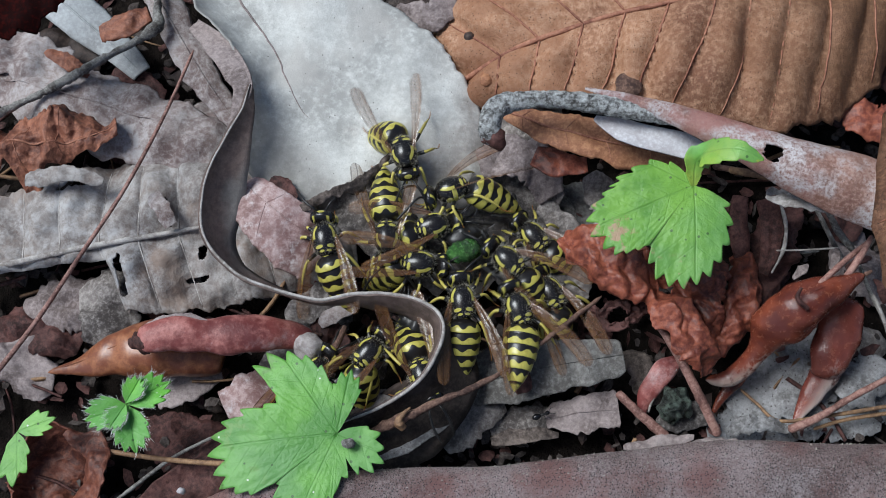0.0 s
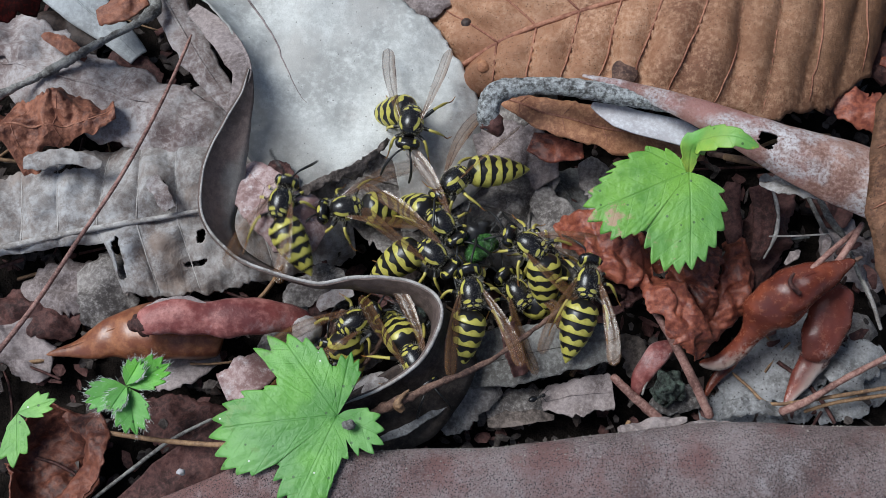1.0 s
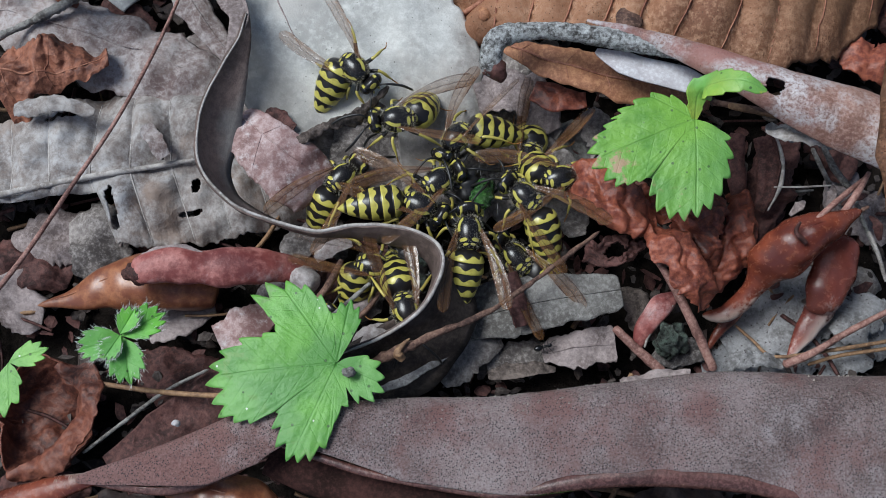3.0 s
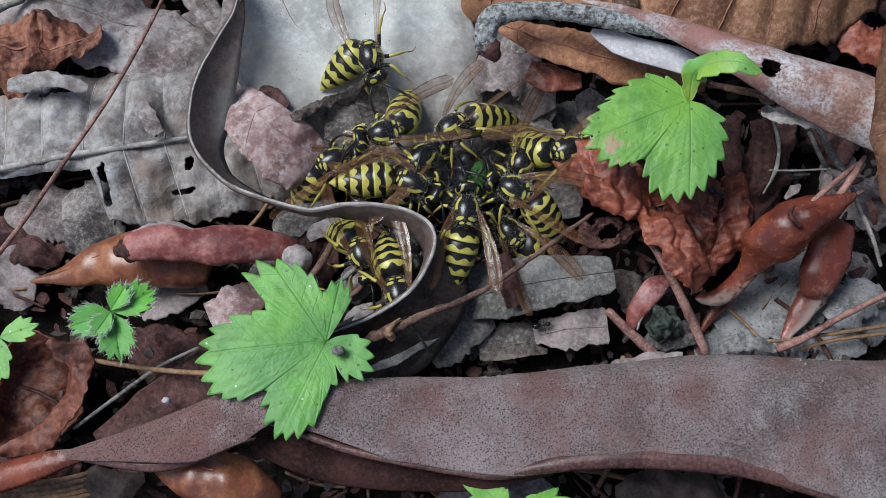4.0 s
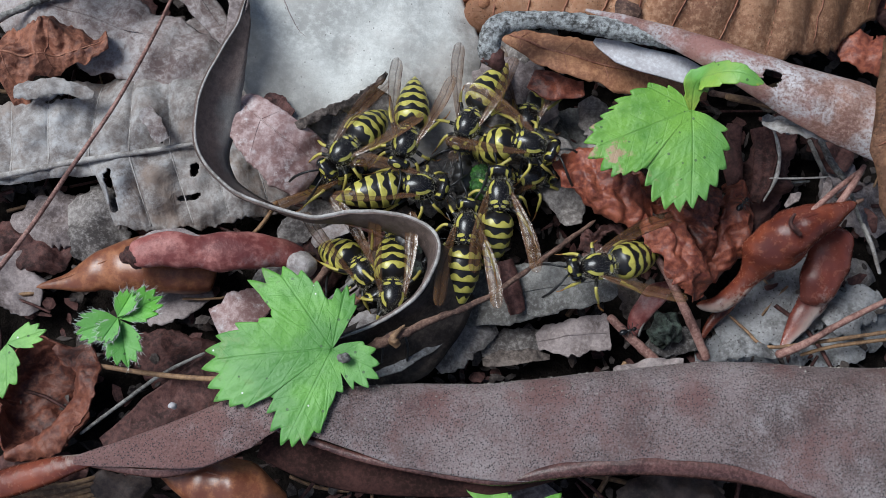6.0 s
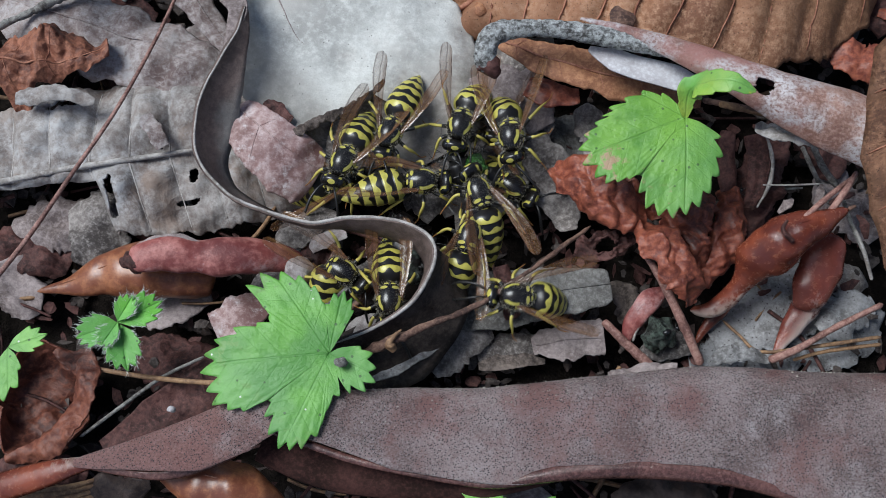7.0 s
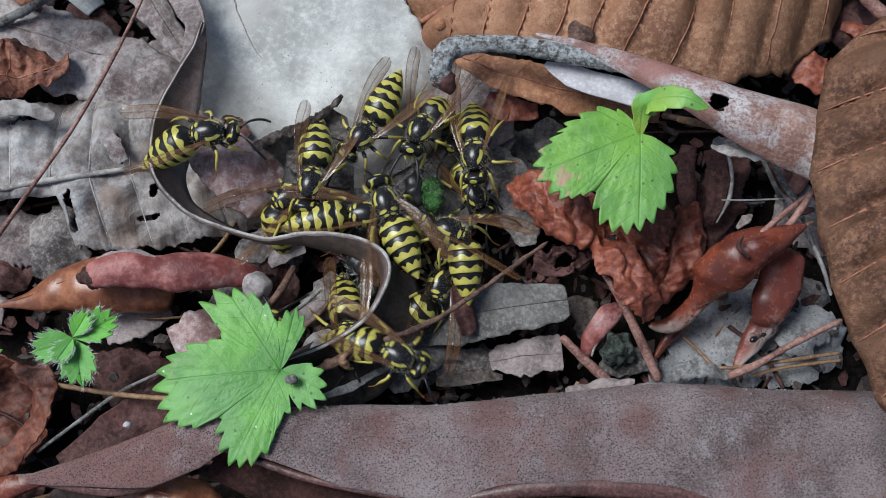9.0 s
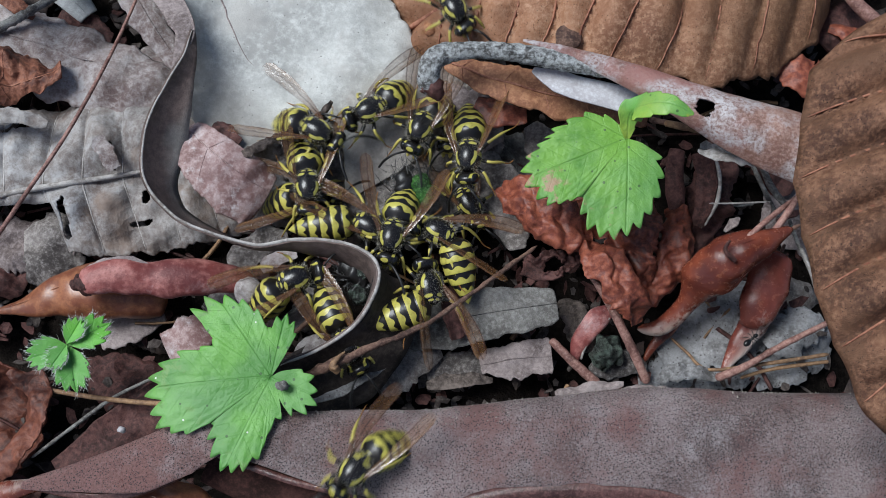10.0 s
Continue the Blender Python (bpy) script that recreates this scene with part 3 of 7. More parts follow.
    # outer face of the curl, with its shade in the colour
    sheet("outer_wall", M_WALL_SHADE, [(0.2, -12.9, 7.0), (-1.2, -19.4, 7.0), (-5.9, -23.5, 6.0), (-12.8, -26.5, 4.0), (-17.3, -29.5, 1.0)],
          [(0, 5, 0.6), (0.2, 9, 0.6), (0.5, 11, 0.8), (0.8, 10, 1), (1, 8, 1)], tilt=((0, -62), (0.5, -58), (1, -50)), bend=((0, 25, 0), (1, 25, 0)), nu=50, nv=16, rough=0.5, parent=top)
    return top


grey_leaf()
brown = tagged(sheet("brown_leaf", M_BROWN, [(-4.6, 25.0, -8.0), (1.4, 26.6, -2.5), (9.8, 29.4, 4.2), (22.9, 32.4, 9.0), (38.4, 34.9, 12.5), (61.0, 42.4, 8.0), (87.0, 52.8, 1.0)],
             [(0, 6, 3), (0.06, 9.5, 4.4), (0.14, 12, 6), (0.29, 19, 12.5), (0.52, 26, 22), (0.64, 26, 22.5), (0.7, 26, 19.5), (0.75, 24, 13.5), (0.8, 22, 8), (0.9, 12, 3), (1, 1, 1)], tilt=3, bend=((0, -10, -15), (1, -20, -25)),
             nu=150, nv=70, ridges=2.3, ridge_gap=6.5, ridge_lean=-0.5, ridge_start=0.18, rough=1.0, rough_scale=0.1, ragged=0.06), "large orange-brown dead leaf with raised parallel side veins", "dead leaf")
veins(brown, M_VEIN, 6.5, -0.5, 12, 0.18, 0.2, rib=0.42, reach=0.95, lift=0.18)
for spot, size, material, label in (((6.5, 25.9, 3.0), 1.25, M_TAN, "small round orange gall on a dead leaf"), ((26.6, 21.6, 9.5), 1.9, M_BARK, "round brown felted gall on a dead leaf"), ((4.1, 33.2, 2.6), 0.9, M_DARK, "tiny dark grain on a dead leaf")):
    tagged(tube("leaf_gall", material, [(spot[0], spot[1], spot[2] - 0.5), (spot[0], spot[1], spot[2] + 0.2), (spot[0], spot[1] + 0.05, spot[2] + 0.7)], [size, size * 0.95, size * 0.3], n=18, nu=12, lumpy=0.15), label, "gall")
M_NEAR = litter("dark_brown_leaf", (0.29, 0.15, 0.09), (0.175, 0.08, 0.046), (0.055, 0.024, 0.016), 0.5, big=0.12, fine=1.5, vein=(0.1, 0.04, 0.025), vein_gap=300, rib=0.01, net_size=0.8, specks=(0.03, 0.016, 0.012), speck_size=2.1, speck_cut=0.2, fibre=0.03, relief=0.2, seed=8, patch=(0.125, 0.062, 0.036))
near = tagged(sheet("near_leaf", M_NEAR, [(69.8, 14.4, 32.0), (66.7, -3.3, 33.0), (65.9, -17.3, 33.0), (66.9, -29.6, 32.0), (69.2, -40.7, 30.0)],
             [(0, 14, 6), (0.18, 14, 15), (0.4, 14, 16), (0.65, 14, 14), (0.85, 10, 11), (1, 2, 4)], bend=((0, 0, -25), (1, 0, -30)), nu=90, nv=40,
             ridges=4.6, ridge_gap=6.4, ridge_lean=0.4, ridge_start=0.06, rough=0.8, rough_scale=0.1), "dark brown dead leaf with ribbed veins, raised above the litter", "dead leaf")

veins(near, M_VEIN, 6.4, 0.4, 11, 0.06, 0.24, rib=0.5, reach=0.95, lift=0.2)


def rolled_leaf():
    top = new("rolled_leaf")
    tagged(top, "narrow pinkish-brown rolled dead leaf with a hole and scurfy grey stalk", "dead leaf")
    sheet("blade", M_ROLL, [(19.5, 17.9, 15.8), (25.0, 16.0, 16.9), (31.8, 13.4, 17.2), (38.1, 10.6, 18.0), (43.6, 7.6, 19.0), (51.2, 4.2, 19.5), (62.7, 0.1, 19.0)],
          [(0, 0.2, 0.2), (0.13, 1.0, 0.6), (0.27, 1.9, 1.7), (0.44, 2.6, 3.0), (0.61, 4.0, 4.5), (0.78, 5.5, 6), (1, 6.5, 7)], tilt=8, bend=((0, -50, -55), (1, -70, -75)), nu=200, nv=60, thick=0.35,
          rough=0.6, rough_scale=0.15, holes=((0.565, 0.06, 0.027, 0.33),), parent=top)
    sheet("frayed_edge", M_RIB, [(43.7, 3.3, 13.0), (45.9, 2.6, 14.0), (49.7, 2.0, 14.0), (54.5, 1.5, 13.5), (58.1, 0.8, 12.0)], [(0, 0.3, 0.4), (0.2, 1.2, 1.3), (0.6, 1.1, 1.0), (1, 0.5, 0.5)], tilt=-14, bend=((0, -30, -40), (1, -30, -40)), nu=70, nv=14, thick=0.2, rough=0.5, ragged=0.5, ragged_scale=0.7, crease=0.5, crease_size=3, seed=66, parent=top, label="grey frayed lower edge")
    tube("stalk", M_PETIOLE, [(7.1, 11.7, 12.0), (6.4, 13.1, 14.0), (7.8, 16.0, 14.5), (13.7, 16.8, 15.0), (20.6, 15.9, 15.5), (27.5, 14.5, 15.5), (34.0, 12.9, 15.0)], [1.5, 1.6, 1.3, 1.2, 1.35, 1.35, 1.0, 0.3], n=20, nu=140, lumpy=0.18, lump_scale=1.3, parent=top)
    tube("stalk_end", M_MAROON, [(6.6, 12.5, 13.2), (7.5, 11.4, 13.0), (8.3, 11.0, 12.4)], [1.5, 1.5, 0.8], n=14, nu=10, lumpy=0.4, parent=top)


rolled_leaf()
tagged(sheet("tan_leaf", M_TAN, [(9.0, 18.0, 8.0), (15.7, 15.2, 9.0), (23.7, 13.1, 9.0), (31.8, 12.0, 8.0), (38.4, 11.0, 7.0)], [(0, 1, 1), (0.3, 3, 3.0), (0.7, 3, 3.2), (1, 1, 2)], bend=((0, 0, -30), (1, 0, -30)), tilt=-5, nu=50, nv=16, rough=0.7, rough_scale=0.2, ragged=0.15), "tan-orange dead leaf beneath a rolled leaf", "dead leaf")
tagged(sheet("pale_leaf", M_PALE, [(21.1, 15.0, 13.0), (23.7, 13.5, 13.5), (27.6, 12.0, 13.5), (32.4, 10.9, 13.3), (36.4, 10.1, 12.5)], [(0, 0.3, 0.4), (0.25, 1.7, 1.8), (0.8, 2.0, 2.0), (1, 1.2, 1.4)], tilt=-6, nu=40, nv=12, rough=0.3), "pale lilac-grey strip of dead leaf beneath a rolled leaf", "dead leaf")


def plum_leaf():
    top = new("plum_leaf")
    tagged(top, "long smooth plum-brown dead leaf with black specks and wavy rolled margin", "dead leaf")
    blade = sheet("blade", M_PLUM, [(-47.1, -42.5, 4.0), (-39.5, -41.4, 6.0), (-31.4, -39.7, 8.0), (-20.6, -36.8, 10.0), (-4.9, -36.9, 10.0), (9.4, -37.9, 10.5), (23.6, -36.0, 11.5), (37.9, -35.1, 12.0), (52.2, -36.9, 12.0), (72.4, -37.7, 12.0)],
          [(0, 0.4, 0.5), (0.07, 2.0, 2.2), (0.14, 3.2, 4.2), (0.2, 3.6, 3.8), (0.235, 3.2, 1.9), (0.26, 3.4, 2.6), (0.36, 5, 6.4), (0.49, 7, 7.2), (0.6, 6.4, 6.2), (0.72, 7, 7.8), (0.83, 8.6, 10.6), (1, 10, 12)],
          tilt=0, bend=((0, -40, -20), (0.2, -45, -30), (0.26, -55, -20), (0.36, -60, -20), (0.5, -65, -15), (1, -65, -15)), flat=(0.3, 0.7), nu=170, nv=56, thick=0.5, rough=0.5, rough_scale=0.08, parent=top)
    sheet("underside", M_PLUM_UNDERSHADE, [(-22.8, -40.3, 5.0), (-15.0, -43.6, 5.0), (-4.7, -45.3, 6.0), (6.8, -45.5, 7.0), (15.5, -44.1, 7.0)],
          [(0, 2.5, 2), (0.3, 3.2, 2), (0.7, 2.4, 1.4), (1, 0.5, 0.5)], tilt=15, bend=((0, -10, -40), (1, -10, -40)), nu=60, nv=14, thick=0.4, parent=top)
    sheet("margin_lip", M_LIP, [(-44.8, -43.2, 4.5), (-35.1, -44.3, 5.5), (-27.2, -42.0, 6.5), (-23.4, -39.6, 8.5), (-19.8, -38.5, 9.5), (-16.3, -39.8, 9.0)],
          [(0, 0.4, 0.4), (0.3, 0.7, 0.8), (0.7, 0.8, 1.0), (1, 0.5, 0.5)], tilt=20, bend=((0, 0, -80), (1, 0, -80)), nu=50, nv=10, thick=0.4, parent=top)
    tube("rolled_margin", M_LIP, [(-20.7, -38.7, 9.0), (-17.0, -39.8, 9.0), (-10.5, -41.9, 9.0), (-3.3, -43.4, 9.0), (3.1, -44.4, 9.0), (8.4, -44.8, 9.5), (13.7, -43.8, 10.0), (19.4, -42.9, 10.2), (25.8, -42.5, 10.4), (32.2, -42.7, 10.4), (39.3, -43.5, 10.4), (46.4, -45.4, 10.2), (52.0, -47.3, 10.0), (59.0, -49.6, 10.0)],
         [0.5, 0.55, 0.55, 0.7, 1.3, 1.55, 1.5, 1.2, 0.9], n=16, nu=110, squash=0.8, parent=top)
    tube("stalk", M_POD_RED, [(-43.5, -42.1, 4.0), (-48.1, -43.1, 3.0), (-53.7, -44.5, 1.0), (-61.8, -46.5, -2.0)], [0.6, 1.6, 2.0, 1.8], squash=0.6, parent=top)
    at, rng = SURFACES[blade.name], random.Random(21)
    verts, faces = [], []
    for _ in range(900):
        u, v = rng.uniform(0.28, 0.98), max(-0.98, min(0.95, rng.gauss(-0.75, 0.45)))
        p, r = at(u, v, 0.05)[0], 0.05 + 0.16 * rng.random() ** 4
        n = len(verts)
        for d in ((1, 0, 0), (0, 1, 0), (-1, 0, 0), (0, -1, 0), (0, 0, 1)):
            verts.append(p + Vector(d) * r * rng.uniform(0.6, 1.3))
        faces += [(n, n + 1, n + 4), (n + 1, n + 2, n + 4), (n + 2, n + 3, n + 4), (n + 3, n, n + 4)]
    tagged(mesh_object("fine_grit", verts, faces, M_GRIT, None, False), "fine pale grit sprinkled on a plum leaf", "grit", kind="stuff")


plum_leaf()

veins(bpy.data.objects["tan_leaf"], M_VEIN, 6, 0.5, 4, 0.1, 0.08, rib=0.18, reach=0.8)

# ---- grey-brown leaves on the far side ----
tagged(sheet("cracked_leaf", M_CRACKED, [(-74.0, -3.1, -6.0), (-62.9, -0.6, -5.0), (-53.0, 1.7, -5.0), (-43.7, 3.3, -4.5), (-36.2, 4.9, -5.0), (-27.1, 6.6, -6.0), (-14.3, 8.8, -7.0)],
             [(0, 11, 1.0), (0.25, 13, 1.4), (0.385, 13.5, 2.2), (0.41, 13.6, 10), (0.5, 14, 12), (0.75, 12, 12.5), (1, 8, 10)], bend=((0, -15, -30), (1, -15, -35)), nu=330, nv=150, square=True, ridges=1.2, ridge_gap=6, ridge_lean=0.15, ridge_start=0.08, rough=2.2, rough_scale=0.13, ragged=0.06, crease=1.1, crease_size=7,
             holes=((0.552, -0.26, 0.009, 0.15), (0.625, 0.3, 0.012, 0.09), (0.42, 0.5, 0.012, 0.3), (0.335, -0.77, 0.04, 0.035), (0.66, -0.35, 0.006, 0.1), (0.6, 0.62, 0.03, 0.03)), seed=3), "large grey-brown cracked dead leaf with a pale midrib", "dead leaf")
for material, spine, sides, label in (
    (M_CRACKED, [(-62.6, 11.2, -1.5), (-58.2, 11.8, -0.5), (-54.4, 11.9, -0.5), (-50.9, 11.2, -1.5)], [(0, 1.4, 1.0), (0.4, 1.8, 1.6), (0.8, 1.2, 1.7), (1, 0.3, 0.6)], "lifted grey flap of a cracked leaf"),
    (M_CURLED, [(-43.3, 9.4, -1.5), (-41.9, 6.6, -0.8), (-40.4, 4.1, -1.5)], [(0, 1.0, 1.0), (0.4, 1.6, 1.6), (1, 1.2, 0.8)], "brown curled-up flap of a cracked leaf"),
):
    tagged(sheet("leaf_flap", material, spine, sides, tilt=-8, bend=((0, -20, -50), (1, -20, -50)), nu=60, nv=24, rough=0.5, ragged=0.25, ragged_scale=0.5, crease=0.5, crease_size=5, thick=0.2, seed=spine[0][0]), label, "leaf scrap")
cracked = bpy.data.objects["cracked_leaf"]
veins(cracked, M_RIB, 6, 0.15, 10, 0.08, 0.16, rib=0.2, reach=0.95)
tube("midrib", M_RIB, [(-73.6, -3.2, -5.0), (-62.6, -0.6, -4.0), (-52.7, 1.7, -4.0), (-43.5, 3.3, -3.7), (-36.1, 4.9, -4.2)], [0.55, 0.5, 0.46, 0.42, 0.3], lumpy=0.2, parent=bpy.data.objects["cracked_leaf"], label="pale raised midrib")
tagged(sheet("curled_leaf", M_CURLED, [(-71.5, 31.4, -6.0), (-61.4, 27.4, -4.0), (-51.4, 24.5, -4.0), ((-40.6, 20.7, -4.0)), (-31.1, 17.3, -6.0)], [(0, 5, 4), (0.3, 7, 7), (0.6, 6, 8), (1, 4, 6)], tilt=-8, bend=((0, -40, -50), (1, -30, -45)), nu=60, nv=30, rough=0.8, rough_scale=0.15, ragged=0.15, crease=1.0, crease_size=6, seed=6), "grey-brown curled dead leaf with fine cracks", "dead leaf")
tagged(sheet("grey_strip_leaf", M_WHITE, [(-68.0, 50.1, -8.0), (-60.4, 43.1, -7.0), (-53.7, 37.5, -8.0), (-49.0, 32.9, -9.0)], [(0, 4, 4), (0.5, 4.4, 3.6), (1, 2, 1.6)], bend=((0, -40, -30), (1, -40, -30)), nu=40, nv=16, rough=0.5), "whitish grey dead leaf lying under a twig", "dead leaf")
tagged(sheet("split_leaf", M_CURLED, [(-47.2, 46.1, -5.0), (-41.9, 36.9, -5.0), (-36.9, 28.9, -5.0), (-31.6, 21.6, -5.0)], [(0, 4, 2), (0.5, 3.2, 3.0), (1, 1.5, 1.5)], bend=((0, -50, -20), (1, -40, -30)), nu=40, nv=14, rough=0.5, ragged=0.2), "narrow grey split dead leaf strip", "dead leaf")
tagged(sheet("folded_scrap", M_MAUVE, [(-37.7, 34.9, 4.0), (-34.1, 31.7, 6.0), (-30.2, 27.0, 8.0), (-27.9, 22.0, 9.3), (-28.7, 18.2, 9.5), (-30.3, 15.1, 8.5)], [(0, 0.8, 1.4), (0.3, 0.8, 3.0), (0.6, 0.5, 3.2), (0.85, 0.3, 1.6), (1, 0.3, 0.4)], tilt=-12, bend=((0, 40, -20), (1, 40, -20)), nu=40, nv=12, rough=0.4), "pinkish grey folded edge of a dead leaf", "dead leaf")
tagged(sheet("rust_leaf", M_RUST, [(-71.2, 17.2, -3.0), (-62.8, 17.0, -1.5), (-56.1, 18.1, -1.5), (-50.0, 19.5, -3.0)], [(0, 5.5, 4), (0.25, 5.5, 3.5), (0.33, 5.5, 7), (0.42, 5.5, 7.5), (0.47, 5.6, 3.5), (0.8, 5.8, 2.4), (1, 3.5, 1.8)], bend=((0, -40, -40), (0.5, -35, -60), (1, -60, -40)), nu=130, nv=70, rough=1.8, rough_scale=0.16, crease=2.8, crease_size=6.5, wrinkle=0.9, ragged=0.22, seed=1), "rust-brown crumpled dead leaf", "dead leaf")
veins(bpy.data.objects["rust_leaf"], M_VEIN, 6, 0.4, 2, 0.3, 0.08, rib=0.2, reach=0.7)
tagged(sheet("rust_scrap", M_RUST, [(-54.3, 37.3, -4.0), (-51.0, 38.3, -3.0), (-46.7, 40.3, -3.0)], [(0, 1, 2), (0.5, 2, 2.4), (1, 1.5, 1.5)], nu=24, nv=12, rough=0.6, wrinkle=0.8, ragged=0.3, seed=9), "rust-brown scrap of dead leaf by a twig", "leaf scrap")
tagged(tube("grey_twig", M_TWIG, [(-78.0, 17.6, -3.0), (-70.0, 21.9, -2.6), (-60.9, 26.9, -2.4), (-53.0, 32.2, -2.4), (-45.6, 37.3, -2.5), (-45.4, 41.0, -2.6), (-46.0, 47.0, -3.0)], [0.6, 0.58, 0.75, 0.55, 0.6, 0.78, 0.56, 0.6, 0.95, 0.6, 0.55], lumpy=0.5, lump_scale=1.4, nu=90), "thin grey twig with rough bark", "twig")
tagged(tube("red_stalk", M_STEM, [(-38.3, 31.7, 1.0), (-41.7, 20.3, 2.0), (-46.6, 8.6, 2.0), (-52.5, -1.5, 1.0), (-58.3, -11.3, 0.0), (-65.2, -20.3, -2.0)], [0.26, 0.3, 0.32, 0.34, 0.38, 0.42], n=8, nu=60), "long thin reddish leaf stalk", "stalk")

veins(bpy.data.objects["curled_leaf"], M_CURLED, 8, 0.5, 0, 0.1, 0.08, rib=0.15)
veins(bpy.data.objects["grey_strip_leaf"], M_WHITE, 7, 0.5, 0, 0.2, 0.08, rib=0.2)
veins(bpy.data.objects["split_leaf"], M_CURLED, 7, 0.5, 0, 0.15, 0.08, rib=0.2)

# ---- around the wasps ----
tagged(sheet("litter_leaf", M_ROT, [(-15.7, 10.2, -3.5), (-8.0, 9.1, -3.0), (1.4, 6.4, -3.0), (9.0, 5.0, -4.0), (15.0, 2.6, -5.0)], [(0, 3, 5), (0.3, 8, 11), (0.7, 11, 12), (1, 7, 6)], bend=((0, 10, 10), (1, 15, -10)), nu=60, nv=40, rough=1.6, rough_scale=0.15, ragged=0.2, wrinkle=0.8, seed=12), "dull grey-brown rotting leaf beneath the wasps", "dead leaf")
tagged(sheet("leaf_flap", M_MAUVE, [(5.6, 12.5, 0.0), (9.7, 13.5, 2.0), (13.9, 12.1, 1.0), (16.2, 8.7, -2.0)], [(0, 3, 2), (0.5, 4, 3), (1, 2, 2)], nu=30, nv=16, rough=0.6, wrinkle=0.8, ragged=0.3, seed=13), "grey-mauve scrap of dead leaf", "leaf scrap")
tagged(sheet("torn_edge", M_TORN, [(-22.6, 5.1, 2.5), (-19.3, 5.3, 4.5), (-15.7, 6.8, 5.5), (-12.1, 8.3, 5.5), (-9.5, 10.5, 5.0), (-7.7, 13.1, 4.5)], [(0, 0.2, 0.3), (0.25, 0.5, 1.0), (0.5, 0.5, 1.3), (0.75, 0.8, 1.1), (1, 0.3, 0.4)], tilt=((0, 25), (1, 40)), bend=((0, 0, -40), (1, 0, -40)), nu=90, nv=14, rough=0.3, rough_scale=0.6, crease=0.35, crease_size=1.8, ragged=0.8, ragged_scale=0.7, seed=14), "brown torn and curled edge of dead leaf", "leaf scrap")
tagged(sheet("brown_patch", M_MAROON, [(-25.2, 9.7, 3.0), (-23.0, 8.7, 2.8), (-20.9, 7.5, 2.6)], [(0, 0.4, 0.5), (0.4, 1.4, 1.0), (0.7, 0.7, 1.6), (1, 0.3, 0.6)], nu=24, nv=12, ragged=0.5, ragged_scale=0.8, seed=15), "small brown flake stuck to a grey leaf", "leaf scrap")
tagged(sheet("pink_fragment", M_PINK, [(-28.9, 8.9, 3.2), (-24.6, 4.9, 4.4), (-20.5, 2.0, 3.2), (-16.6, 0.2, 0.5)], [(0, 1.6, 3.0), (0.12, 2.6, 4.6), (0.35, 3.2, 5.6), (0.7, 3.6, 6.8), (0.9, 3.4, 6.4), (1, 2.6, 4.4)], bend=((0, -12, -30), (1, -25, -45)), flat=0.3, nu=70, nv=40, rough=0.25, ragged=0.06, ragged_scale=0.9, crease=0.25, crease_size=4), "pinkish brown domed leaf fragment with pale bloom", "leaf scrap")
# Dark leaf beside the curl; the curl's shade is put into its colour
tagged(sheet("dark_leaf", M_DARK, [(-17.8, -31.2, -4.0), (-8.3, -26.8, -4.0), (0.5, -22.0, -4.0), (9.5, -16.8, -5.0)], [(0, 5, 5), (0.5, 6, 5), (1, 4, 4)], nu=40, nv=20, rough=0.6, bend=((0, 20, -30), (1, 20, -30))), "dark brown dead leaf, coloured for its shade", "dead leaf")
tagged(sheet("hanging_scrap", M_MAROON, [(9.5, -14.0, 2.5), (10.5, -17.4, 2.0), (11.3, -21.4, 1.2)], [(0, 1.2, 1.2), (0.5, 1.5, 1.7), (0.9, 1.6, 1.4), (1, 0.8, 1.0)], bend=((0, -50, 40), (1, -60, 50)), nu=36, nv=16, rough=0.3, ragged=0.2, seed=18), "thin maroon curled strip of leaf", "leaf scrap")
tagged(sheet("pale_strip", M_ASH, [(-9.6, -30.7, 2.0), (-5.1, -29.2, 2.0), (-1.7, -27.1, 1.0), (1.2, -25.3, 0.0)], [(0, 0.3, 0.4), (0.4, 0.6, 0.6), (0.8, 0.4, 0.4), (1, 0.1, 0.1)], nu=30, nv=8, rough=0.3, ragged=0.4, seed=19), "narrow pale strip of torn leaf", "leaf scrap")
twig = tagged(tube("forked_twig", M_BARK, [(-11.0, -27.8, 3.0), (-5.6, -25.8, 6.0), (-1.1, -23.8, 6.5), (5.8, -20.7, 6.0), (11.3, -16.8, 5.0), (16.9, -12.4, 4.0), (22.5, -7.7, 2.0)], [0.5, 0.75, 0.5, 0.42, 0.36, 0.36, 0.36, 0.3], lumpy=0.6, nu=60), "thin brown twig lying across the litter", "twig")
tube("stub", M_STRAW, [(-5.2, -27.2, 6.2), (-5.9, -26.3, 7.0), (-5.2, -25.3, 7.4), (-4.3, -24.5, 7.4)], [0.5, 0.62, 0.3, 0.12], n=8, nu=24, lumpy=0.5, lump_scale=1.4, parent=twig, label="frayed side stub")
tagged(sheet("grey_flake", M_FLAKE, [(3.6, -19.6, -3.0), (9.6, -18.4, -0.8), (16.3, -17.2, 0.5), (25.4, -15.8, 0.5)], [(0, 4.2, 2.6), (0.3, 4.6, 4.2), (0.6, 3.6, 3.8), (0.95, 2.5, 2.8), (1, 1.8, 2.2)], nu=50, nv=20, thick=0.5, rough=0.25, ragged=0.1, bend=((0, -10, -10), (1, -10, -10))), "flat grey flake of dead leaf with a torn end", "leaf flake")
